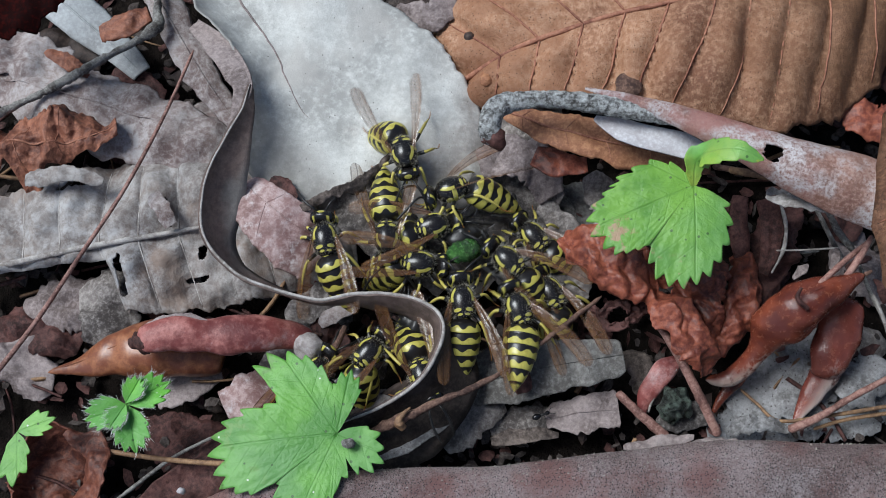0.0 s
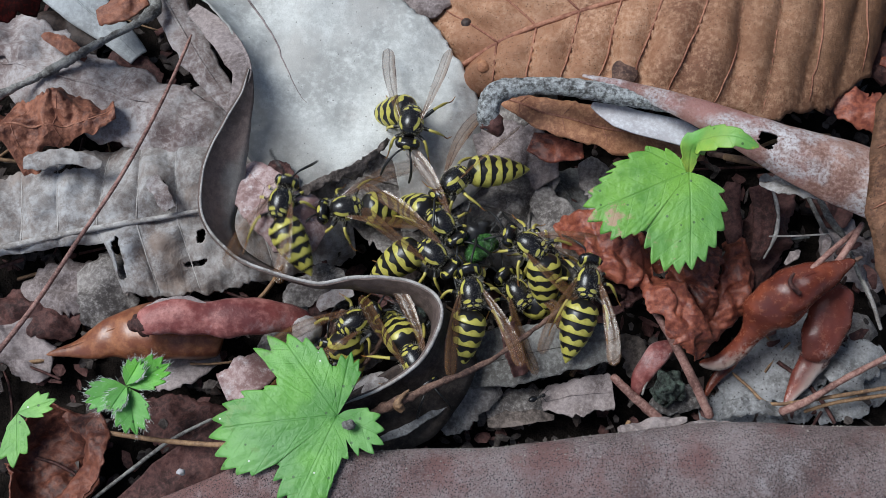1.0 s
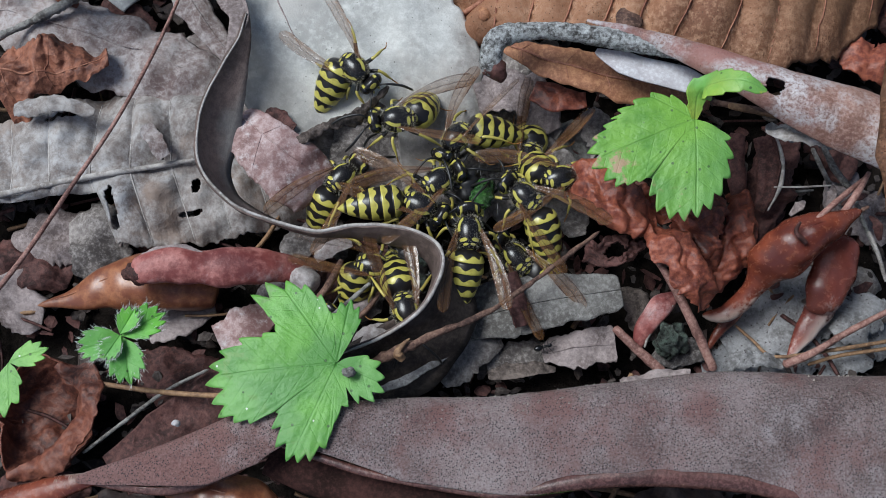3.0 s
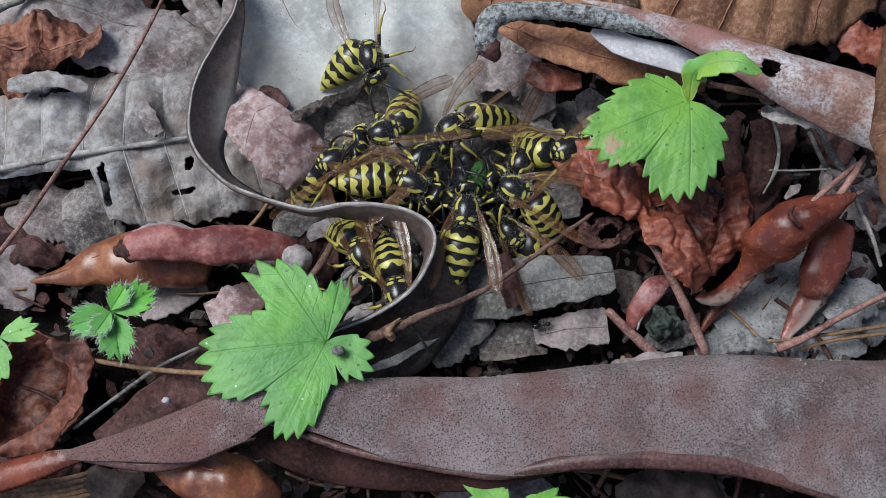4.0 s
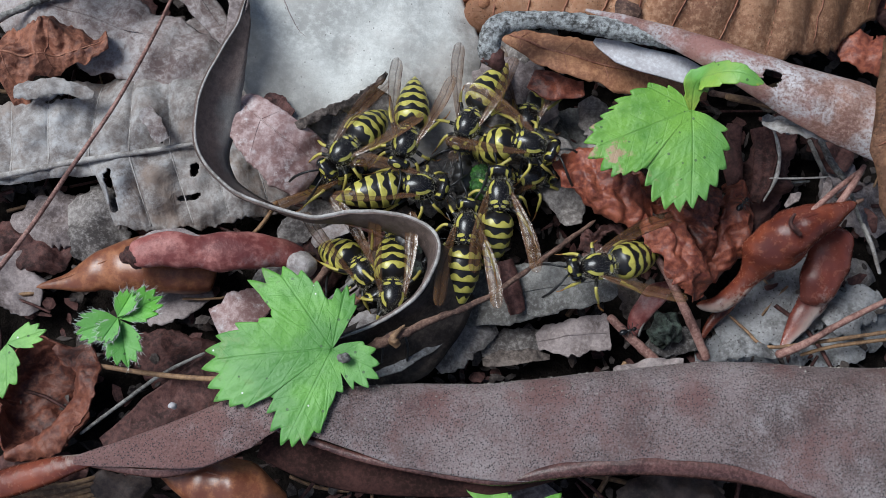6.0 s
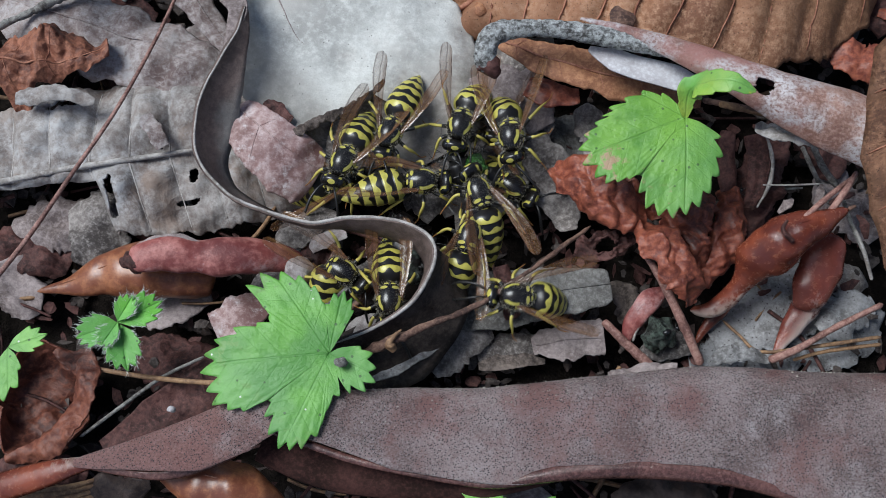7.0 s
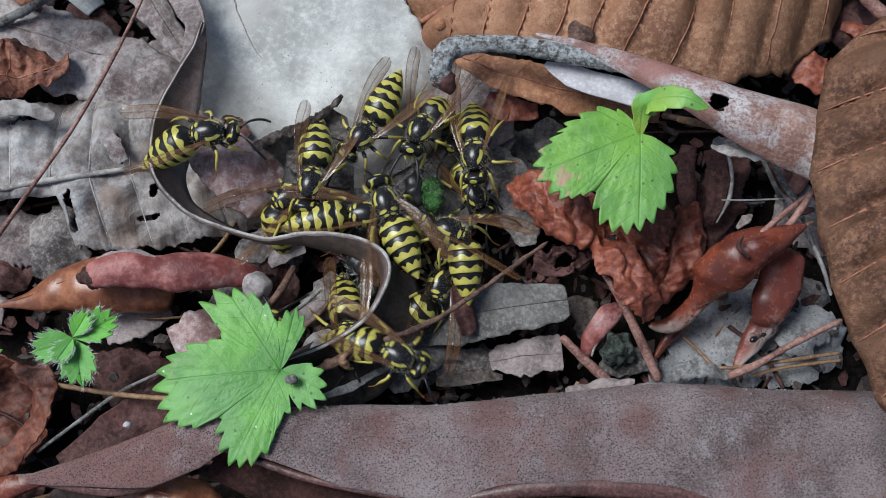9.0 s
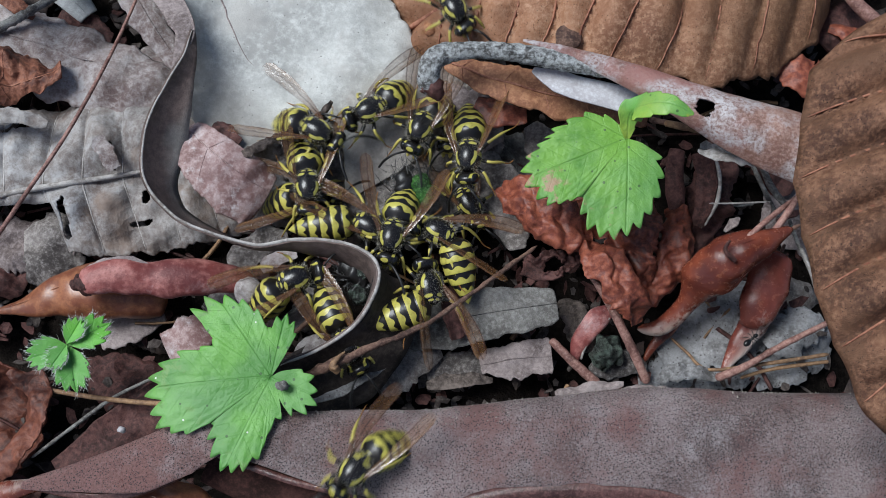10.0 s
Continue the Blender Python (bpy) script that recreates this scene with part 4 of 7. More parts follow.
tagged(sheet("mauve_scrap", M_MAUVE, [(14.7, -24.3, -4.5), (17.7, -23.7, -3.8), (21.3, -23.1, -3.2), (25.0, -22.7, -3.0)], [(0, 1.0, 1.2), (0.25, 2.6, 2.4), (0.6, 2.7, 2.8), (0.97, 2.4, 2.9), (1, 2.0, 2.4)], nu=80, nv=24, rough=0.6, ragged=0.3, ragged_scale=0.5, crease=0.6, crease_size=5, seed=16), "mauve-brown torn scrap of dead leaf", "leaf scrap")
tagged(sheet("red_scrap", M_RED, [(13.3, 13.1, 4.0), (16.9, 11.6, 4.0), (21.0, 11.7, 4.0)], [(0, 1.5, 1.5), (0.5, 2, 2), (1, 1, 1)], nu=24, nv=12, rough=0.5, wrinkle=0.8, seed=17), "dark red crumpled leaf scrap", "leaf scrap")

veins(bpy.data.objects["litter_leaf"], M_ROT, 7, 0.5, 4, 0.15, 0.1, rib=0.3, reach=0.8)
veins(bpy.data.objects["grey_flake"], M_FLAKE, 6, 0.8, 0, 0.15, 0.1, rib=0.1)
veins(bpy.data.objects["mauve_scrap"], M_MAUVE, 6, 0.5, 3, 0.15, 0.05, rib=0.1, reach=0.8)
veins(bpy.data.objects["dark_leaf"], M_DARK, 7, 0.5, 4, 0.15, 0.1, rib=0.3, reach=0.8)

veins(bpy.data.objects["pink_fragment"], M_PINK, 4, 0.5, 1, 0.3, 0.05, rib=0.1, reach=0.8)

# ---- red leaves and pods ----
for n, (spine, sides, lean, bend, label) in enumerate((
    ([(16.8, 1.0, 2.5), (18.6, -0.8, 4.5), (21.6, -4.2, 6.0), (26.0, -7.0, 5.5), (30.6, -7.0, 3.0)], ((0, 1.4, 1.4), (0.18, 4.0, 2.6), (0.5, 4.8, 3.0), (0.8, 4.2, 3.0), (1, 2.0, 1.4)), 8, ((0, 25, -60), (0.5, 35, -75), (1, -20, -60)), "brick-red crumpled dead leaf"),
    ([(29.6, -6.6, 3.0), (31.3, -10.0, 6.5), (33.6, -13.4, 6.5), (35.9, -16.3, 5.0), (37.0, -18.9, 2.0)], ((0, 1.6, 1.6), (0.25, 4.4, 3.4), (0.6, 5.2, 3.6), (0.85, 4.2, 3.0), (1, 2.0, 1.4)), -14, ((0, -60, -70), (0.5, -95, -60), (1, -80, -50)), "orange-red crumpled dead leaf folded downwards"),
    ([(37.6, 0.5, 1.0), (36.6, -4.8, 4.5), (35.8, -9.6, 4.5), (37.2, -15.2, 1.0)], ((0, 2.2, 2.4), (0.3, 4.2, 3.8), (0.7, 3.8, 3.4), (1, 1.6, 1.6)), 20, ((0, -60, 40), (0.5, -75, 55), (1, -50, 10)), "dark red dead leaf creased lengthwise"),
    ([(43.8, -0.5, -1.0), (43.0, -6.4, 2.0), (41.0, -11.6, 2.0), (39.2, -15.4, -1.0)], ((0, 2.0, 1.8), (0.3, 3.6, 3.0), (0.7, 3.6, 3.0), (1, 1.4, 1.4)), -10, ((0, -60, -60), (1, -70, -60)), "dull red dead leaf with a smooth rounded fold"),
    ([(22.6, -0.4, 1.5), (27.0, -2.6, 2.5), (31.0, -4.4, 2.5), (34.5, -5.6, 1.0)], ((0, 1.2, 1.2), (0.4, 2.8, 2.0), (0.8, 2.4, 1.6), (1, 0.6, 0.6)), 10, ((0, -30, 30), (1, -40, 20)), "red-brown creased dead leaf under a strawberry leaf"),
)):
    tagged(sheet("crumpled_leaf", M_RED, spine, sides, tilt=lean, bend=bend, flat=0.15, nu=110, nv=64, rough=0.8, rough_scale=0.2, crease=1.35, crease_size=3.4, wrinkle=0.7, ragged=0.26, ragged_scale=0.45, thick=0.15, seed=20 + 3.1 * n), label, "dead leaf")
tagged(sheet("maroon_leaf", M_MAROON, [(51.4, 10.6, -2.0), (49.3, 3.9, -1.0), (48.1, -1.6, -3.0), (46.9, -7.1, -5.0)], [(0, 3, 2), (0.5, 4, 3), (1, 2, 2)], bend=((0, -40, -50), (1, -40, -50)), nu=70, nv=36, rough=1.2, rough_scale=0.2, crease=1.6, crease_size=6, wrinkle=0.6, ragged=0.35, seed=27), "dark maroon curled dead leaf", "dead leaf")
tagged(sheet("maroon_scrap", M_MAROON, [(20.8, -9.8, -1.0), (24.1, -10.4, 1.0), (28.8, -8.4, 0.0)], [(0, 1, 1.4), (0.5, 2, 2.4), (1, 0.8, 1)], nu=36, nv=18, rough=0.8, rough_scale=0.5, wrinkle=1.4, ragged=0.3, holes=((0.5, 0.1, 0.16, 0.4),), seed=28), "dark maroon shrivelled scrap with a hole", "leaf scrap")


def pod(points, radii, material, label, **more):
    ob = tagged(tube("seed_pod", material, points, radii, n=24, nu=70, lumpy=0.24, lump_scale=0.3, **more), label, "seed pod", "dry pods in the litter")
    high = more.get("squash", 1.0)
    top = []
    for k in range(1, 10):
        p, r = glide(points, k / 10), even(radii, k / 10)
        top.append((p[0], p[1] + 0.25 * r, p[2] + r * high * 0.93))
    tube("seam", material, top, [0.06, 0.11, 0.1, 0.05], n=6, nu=30, parent=ob)
    a, b = points[-2], points[-1]
    tube("pod_tip", M_BARK, [b, tuple(v + 0.25 * (v - w) for v, w in zip(b, a))], [0.35, 0.2], n=8, nu=6, parent=ob)
    return ob


pod([(37.4, -18.9, -2.0), (40.8, -18.5, -2.0), (43.8, -16.0, 0.5), (46.2, -12.5, 4.0), (49.2, -10.3, 7.0), (53.2, -8.6, 8.0), (57.8, -6.3, 8.0)], [0.5, 1.3, 1.5, 2.1, 3.4, 3.5, 2.7, 1.6, 0.5], M_POD_RED, "glossy dark red dry pod with a pale base", squash=0.85)
pod([(50.2, -24.6, -5.0), (52.2, -21.5, -4.5), (54.3, -18.2, -3.0), (54.6, -16.8, -1.0), (55.8, -12.8, 1.0), (57.6, -8.4, 3.0)], [0.3, 1.0, 1.7, 2.2, 2.5, 3.1, 3.2, 2.7, 1.7], M_POD_WORN, "dark red dry pod worn pale along one side", squash=0.6)
pod([(44.2, -15.8, -4.0), (42.2, -18.4, -5.0), (40.2, -21.0, -6.0), (39.2, -22.8, -6.5)], [1.2, 1.3, 0.8, 0.3], M_POD_RED, "slender dark red dry pod under a larger one", squash=0.7)
slit = pod([(28.6, -23.6, -6.0), (28.9, -21.6, -5.0), (30.1, -19.1, -4.0), (32.3, -16.9, -3.5), (34.2, -15.4, -4.0)], [0.5, 1.2, 1.6, 1.6, 0.7], M_POD_PINK, "curved rose-brown dry pod, split along one edge", squash=0.5)
tube("split_edge", M_RIB, [(29.5, -23.0, -5.2), (30.2, -21.0, -4.4), (31.7, -18.8, -3.4), (33.6, -17.1, -3.2)], [0.15, 0.26, 0.26, 0.14], n=8, nu=30, lumpy=0.3, parent=slit, label="pale frayed edge")
pod([(-58.4, -16.6, -8.0), (-51.9, -15.4, -7.0), (-46.0, -14.0, -6.0), (-39.5, -13.4, -6.5), (-32.3, -13.4, -8.0)], [0.2, 1.9, 4.0, 4.6, 3.4], M_POD_ORANGE, "pointed orange-brown dry pod", squash=0.7)
rose = pod([(-43.0, -14.0, 1.0), (-40.0, -13.2, 1.2), (-36.4, -12.9, 1.0), (-32.6, -13.2, 0.4), (-28.2, -12.8, 0.0), (-23.4, -12.3, -1.5), (-18.8, -11.8, -4.0)], [1.7, 2.6, 2.8, 2.5, 2.9, 2.7, 2.2, 0.6], M_POD_PINK, "rose-brown leathery dry pod with a dark shrivelled end", squash=0.6)
tube("shrivelled_end", M_MAROON, [(-44.2, -14.7, 0.8), (-43.2, -14.1, 1.0), (-41.6, -13.7, 1.1)], [0.5, 1.4, 1.9], n=16, nu=16, lumpy=0.6, lump_scale=1.2, squash=0.6, parent=rose)
sheet("frayed_edge", M_MAUVE, [(-42.0, -11.8, 1.4), (-39.0, -10.9, 2.2), (-35.8, -10.6, 2.0), (-33.0, -11.2, 1.2)], [(0, 0.2, 0.3), (0.3, 0.4, 0.9), (0.7, 0.4, 0.9), (1, 0.1, 0.2)], tilt=12, bend=((0, -20, -30), (1, -20, -30)), nu=40, nv=8, thick=0.2, ragged=0.5, ragged_scale=0.8, seed=61, parent=rose, label="grey frayed edge")
pod([(-36.3, -42.9, 0.0), (-30.1, -44.6, 1.0), (-24.8, -46.0, 1.0), (-19.8, -47.4, -1.0)], [1.5, 3.4, 3.6, 1.0], M_POD_ORANGE, "orange-brown smooth dry pod", squash=0.8)
tagged(tube("pale_seed", M_SEED, [(-20.9, -13.4, -3.2), (-19.9, -13.9, -2.4), (-18.8, -14.3, -2.2), (-18.0, -14.6, -3.2)], [0.7, 1.8, 2.1, 1.8, 0.6], n=22, nu=26, lumpy=0.4, lump_scale=0.6), "small pale wrinkled round seed", "seed")
tagged(sheet("leaf_chip", M_MAUVE, [(-43.0, -19.4, -11.0), (-38.3, -17.9, -10.0), (-33.3, -15.8, -10.0)], [(0, 2, 2), (0.5, 2.6, 3), (1, 1.5, 1)], nu=30, nv=14, rough=0.4, ragged=0.3, ragged_scale=0.7, seed=30), "grey-mauve chip of dead leaf", "leaf scrap")
tagged(sheet("leaf_chip", M_PINK, [(-32.0, -21.8, -7.0), (-28.2, -20.0, -6.0), (-24.8, -17.7, -7.0)], [(0, 2, 2), (0.5, 3, 3), (1, 2, 2)], nu=30, nv=14, rough=0.4, ragged=0.3, seed=31), "pinkish grey chip of dead leaf", "leaf scrap")
def hollow_leaf():
    top = new("hollow_leaf")
    tagged(top, "dark red dead leaf curled into a hollow cup", "dead leaf")
    sheet("blade", M_HOLLOW, [(-57.5, -25.0, -6.0), (-56.4, -29.0, -11.0), (-56.2, -33.6, -12.5), (-56.8, -37.6, -10.5), (-57.8, -40.8, -6.0)], [(0, 3.0, 3.0), (0.25, 8.0, 7.5), (0.6, 9.0, 8.5), (0.85, 6.5, 6.0), (1, 2.5, 3.0)],
          tilt=-4, bend=((0, 60, 50), (0.5, 95, 80), (1, 60, 60)), flat=0.25, nu=70, nv=44, rough=1.4, rough_scale=0.15, crease=0.8, crease_size=9.0, wrinkle=0.2, ragged=0.2, ragged_scale=0.35, seed=33, parent=top)
    sheet("folded_rim", M_HOLLOW, [(-53.6, -25.4, -4.5), (-49.4, -28.4, -3.0), (-48.8, -33.0, -2.6), (-51.0, -37.4, -3.0), (-54.6, -40.2, -3.6), (-59.0, -41.6, -4.5)], [(0, 0.8, 1.0), (0.25, 2.2, 1.6), (0.5, 1.4, 2.2), (0.75, 2.0, 1.8), (1, 0.9, 0.8)],
          tilt=((0, -35), (0.5, 5), (1, -25)), bend=((0, -40, -50), (0.5, 35, -60), (1, -40, -50)), nu=70, nv=24, rough=1.3, rough_scale=0.22, crease=0.9, crease_size=5.5, wrinkle=0.4, ragged=0.4, ragged_scale=0.4, seed=36, parent=top)


hollow_leaf()
tagged(sheet("dark_leaf", M_MAROON, [(-46.0, -39.6, -5.5), (-40.2, -36.4, -4.6), (-34.4, -32.4, -4.4), (-29.0, -28.2, -5.0), (-24.0, -24.0, -6.0)], [(0, 1.2, 1.5), (0.3, 3.0, 4.0), (0.7, 3.4, 4.6), (1, 2, 3)], tilt=4, bend=((0, 8, -30), (1, 8, -30)), nu=60, nv=26, rough=0.5, crease=0.5, crease_size=8, seed=39), "dark brown smooth dead leaf beside a plum leaf", "dead leaf")
tagged(sheet("rust_leaf", M_MAROON, [(-60.9, -43.0, -6.5), (-56.5, -42.4, -6.0), (-52.0, -42.6, -6.6), (-48.5, -43.5, -8.0)], [(0, 1.8, 2.0), (0.35, 2.6, 2.4), (0.75, 2.2, 2.4), (1, 0.9, 0.8)], bend=((0, -50, -35), (1, -40, -55)), nu=50, nv=26, rough=1.0, rough_scale=0.25, crease=1.4, crease_size=5.0, wrinkle=0.6, ragged=0.25, seed=41), "dark maroon shrivelled leaf in the litter", "dead leaf")
for n in range(5):
    tagged(tube("straw_blade", M_STRAW, [(-66.0, -44.6 - 0.75 * n, -4.5), (-58.0, -45.6 - 0.72 * n, -4.0 + 0.15 * (n % 2)), (-51.0, -45.3 - 0.7 * n, -4.2), (-45.5, -43.6 - 0.75 * n, -6.0)], [0.42, 0.48, 0.45, 0.3], n=7, nu=24, squash=0.5, seed=n), "straw-brown dry grass blade beside a plum leaf", "grass blade", "dry grass blades")
tagged(sheet("grey_scrap", M_ASH, [(41.7, -22.4, -7.0), (47.0, -19.6, -6.0), (52.4, -16.4, -6.0), (57.7, -12.4, -7.0)], [(0, 3, 3), (0.4, 6, 6), (0.8, 5, 6), (1, 3, 4)], nu=60, nv=30, rough=0.9, ragged=0.3, ragged_scale=0.5, crease=0.4, crease_size=6, thick=0.15, seed=35), "grey weathered scrap of dead leaf", "leaf scrap")


def stem(points, radii, material, label, name="stem"):
    return tagged(tube(name, material, points, [r * 0.82 for r in radii], n=12, nu=70, lumpy=0.16, lump_scale=0.9), label, "stem", "dry stems in the litter")


stem([(29.9, -12.4, 4.0), (32.8, -16.3, 2.0), (35.6, -21.1, 0.0), (38.8, -26.7, -3.0)], [0.55, 0.8, 0.85, 0.8], M_STEM, "reddish-brown dry stem lying in litter")
stem([(24.8, -20.5, -3.0), (28.1, -23.8, -3.0), (31.7, -26.8, -4.0)], [0.7, 0.85, 0.9], M_STEM, "short reddish dry stem in litter")
stem([(48.7, -25.9, -3.0), (52.9, -24.2, -2.0), (57.6, -21.5, -1.0), (64.9, -17.9, 0.0)], [0.85, 0.62, 0.55, 0.5], M_STEM, "straight reddish dry stem in litter")
stem([(42.9, -19.6, -5.0), (45.2, -21.8, -5.0), (47.9, -24.4, -4.0), (54.9, -23.8, -3.0), (65.5, -22.1, -3.0)], [0.25, 0.3, 0.36, 0.36, 0.36], M_STRAW, "thin straw-coloured dry stem in litter")
stem([(52.6, -25.6, -4.0), (57.6, -24.2, -4.0), (65.8, -23.0, -4.0)], [0.3, 0.35, 0.35], M_STRAW, "thin straw-coloured dry stem in litter")
stem([(-32.3, -26.8, -3.0), (-37.9, -29.8, -3.0), (-43.5, -34.0, -3.6), (-49.0, -38.2, -4.4)], [0.26, 0.32, 0.34, 0.3], M_TWIG, "thin pale grey stem in litter")
stem([(55.7, 6.9, -2.0), (57.7, 2.8, -3.0), (60.1, -1.7, -4.0)], [0.4, 0.45, 0.4], M_TWIG, "short grey twig in the litter")
stem([(40.4, 9.2, 8.0), (47.5, 7.7, 8.0), (53.2, 6.2, 7.0)], [0.6, 0.6, 0.5], M_STRAW, "brown stalk beneath a rolled leaf")
tagged(sheet("grey_fringe", M_ASH, [(45.1, 5.4, 9.0), (49.6, 4.8, 9.5), (53.5, 3.8, 9.5), (56.7, 2.4, 9.0)], [(0, 0.3, 0.3), (0.3, 1.0, 1.2), (0.7, 1.2, 1.4), (1, 0.8, 0.5)], tilt=15, nu=60, nv=10, rough=0.4, rough_scale=0.6, ragged=0.7, ragged_scale=0.9, crease=0.4, crease_size=2, seed=21), "frayed grey fringe of dead leaf beneath a rolled leaf", "leaf scrap")
tagged(sheet("red_scrap", M_RED, [(67.9, 28.1, 2.0), (71.6, 26.5, 3.0), (77.1, 25.3, 2.0)], [(0, 0.8, 1.0), (0.4, 2.0, 2.4), (1, 1.6, 1.8)], bend=((0, -50, -40), (1, -50, -40)), nu=40, nv=20, rough=0.5, crease=0.8, crease_size=6, ragged=0.2, seed=22), "bright red curled leaf scrap in a dark gap", "leaf scrap")
stem([(68.8, 33.2, 5.0), (73.1, 28.1, 5.0), (78.2, 23.1, 5.0)], [1.2, 1.3, 1.2], M_STEM, "pinkish-brown dry stem beside a brown leaf")
for fibre, thick, material in (
    ([(48.9, -11.7, 10.0), (47.3, -10.5, 11.0), (48.0, -9.0, 11.0)], 0.4, M_MAROON),
    ([(50.5, -8.5, 9.0), (53.9, -5.5, 9.0), (59.3, -1.1, 8.0)], 0.5, M_STEM),
    ([(55.0, -6.9, 8.0), (57.2, -3.9, 9.0), (59.1, -1.0, 9.0)], 0.6, M_STEM),
    ([(58.0, -4.3, 6.0), (59.7, -7.1, 4.0), (61.5, -11.2, 3.0)], 0.35, M_TWIG),
):
    stem(fibre, [thick, thick, thick * 0.6], material, "withered brown fibre at the end of a pod", "withered_fibre")
tagged(sheet("curled_strip", M_MAROON, [(47.0, 7.0, 2.0), (47.6, 3.4, 1.5), (47.4, -0.4, 0.5), (46.4, -3.4, -1.0)], [(0, 1.4, 1.4), (0.5, 1.7, 1.7), (1, 0.9, 0.9)], bend=((0, 80, -60), (1, 80, -60)), nu=44, nv=22, rough=0.5, ragged=0.15, seed=51), "reddish curled strip of dead leaf with a pale edge", "leaf scrap")
tube("pale_edge", M_RIB, [(48.6, 6.8, 3.0), (49.4, 3.4, 2.6), (49.2, -0.2, 1.6), (47.6, -3.6, -0.4)], [0.22, 0.3, 0.3, 0.16], n=7, nu=30, lumpy=0.3, parent=bpy.data.objects["curled_strip"], label="pale frayed edge")
tagged(sheet("curled_strip", M_MAROON, [(44.0, 8.0, 1.0), (43.4, 3.8, 0.5), (43.6, -0.8, -0.5), (44.0, -4.2, -2.0)], [(0, 1.6, 1.6), (0.5, 2.0, 1.7), (1, 1.2, 0.9)], bend=((0, -70, -60), (1, -70, -60)), nu=44, nv=22, rough=0.6, crease=0.5, seed=52), "dark red-brown curled strip of dead leaf", "leaf scrap")
stem([(38.4, 10.1, 7.0), (43.0, 8.8, 8.0), (47.8, 7.7, 8.0), (52.9, 6.5, 7.0)], [0.5, 0.6, 0.6, 0.4], M_BARK, "thin brown stem under a rolled leaf")
stem([(55.4, 5.2, 3.0), (57.0, 1.6, 2.6), (58.9, -1.6, 3.0)], [0.5, 0.62, 0.5], M_TWIG, "knobbly grey twig beneath a rolled leaf")
stem([(47.6, -1.2, 3.0), (51.4, -1.0, 2.6), (56.6, -0.8, 3.0)], [0.16, 0.18, 0.14], M_RIB, "fine pale rootlet beneath a rolled leaf", "rootlet")
stem([(60.2, -8.0, 4.0), (61.6, -11.0, 3.0), (63.2, -14.6, 1.0)], [0.3, 0.36, 0.3], M_RIB, "thin pale stem beside a pod")
for n, (x, y, turn, size) in enumerate(((59.0, -3.0, 20, 2.0), (55.5, -2.4, 70, 1.6), (61.4, -7.4, 110, 1.8), (50.6, -4.4, 40, 1.5), (60.6, 3.4, 130, 2.2))):
    c, d = size * math.cos(radians(turn)), size * math.sin(radians(turn))
    tagged(sheet("leaf_shred", (M_MAROON, M_MAUVE)[n % 2], [(x - c, y - d, 3.0), (x, y, 4.5), (x + c, y + d, 3.5)], [(0, 0.2, 0.3), (0.5, 0.8, 0.7), (1, 0.2, 0.1)], bend=((0, -60, 40), (1, -60, 40)), nu=26, nv=10, rough=0.3, ragged=0.35, ragged_scale=0.9, seed=54 + n), "withered shred of dead leaf by a pod", "leaf scrap")
stem([(46.9, 1.4, -4.0), (51.9, 0.7, -4.0), (56.5, 1.3, -5.0)], [0.25, 0.25, 0.2], M_TWIG, "fine grey rootlet across the litter", "rootlet")


# ---- in the hollow of the curled margin ----
stem([(-15.3, -19.5, -1.0), (-12.3, -17.2, 0.0), (-9.9, -15.0, 0.0)], [0.3, 0.42, 0.36], M_TWIG, "short grey dry stick in a leaf hollow")
stem([(-18.3, -17.7, -3.0), (-15.7, -14.5, -2.0), (-14.1, -10.9, -2.5)], [0.5, 0.7, 0.5], M_BARK, "short brown dry stick in a leaf hollow")
stem([(-13.7, -20.9, -3.0), (-10.4, -18.4, -2.0), (-8.4, -15.3, -2.5)], [0.4, 0.5, 0.35], M_BARK, "thin brown dry stick in a leaf hollow")
for n, (material, spine, half, label) in enumerate((
    (M_SEED, [(-12.3, -23.0, -3.5), (-9.5, -21.4, -3.0), (-7.0, -20.4, -3.5)], 1.7, "pale pinkish chip of dead leaf"),
    (M_MAUVE, [(-13.8, -19.3, -4.0), (-10.9, -17.4, -3.0), (-9.0, -16.1, -4.0)], 2.0, "brown-mauve splinter of dead leaf"),
    (M_CURLED, [(-18.1, -10.3, -4.5), (-16.1, -8.8, -4.0), (-12.8, -7.8, -4.5)], 1.8, "grey-brown splinter of dead leaf"),
)):
    tagged(sheet("leaf_chip", material, spine, [(0, half * 0.3, half * 0.4), (0.4, half, half * 0.8), (1, half * 0.3, half * 0.2)], bend=((0, -10, -20), (1, -20, -10)), nu=30, nv=14, rough=0.4, ragged=0.2, ragged_scale=0.6, thick=0.2, seed=80 + n), label, "leaf scrap")
for spine in ([(-3.3, -10.4, 1.0), (-2.7, -11.7, 1.5), (-1.8, -12.8, 1.0)], [(-4.0, -13.9, 0.0), (-3.1, -15.2, 0.6), (-2.2, -16.2, 0.0)]):
    tagged(tube("prey_scrap", M_LUMP, spine, [0.4, 1.2, 1.3, 0.5], n=16, nu=24, lumpy=0.7, lump_scale=1.3), "blue-black moist shred of prey", "prey")


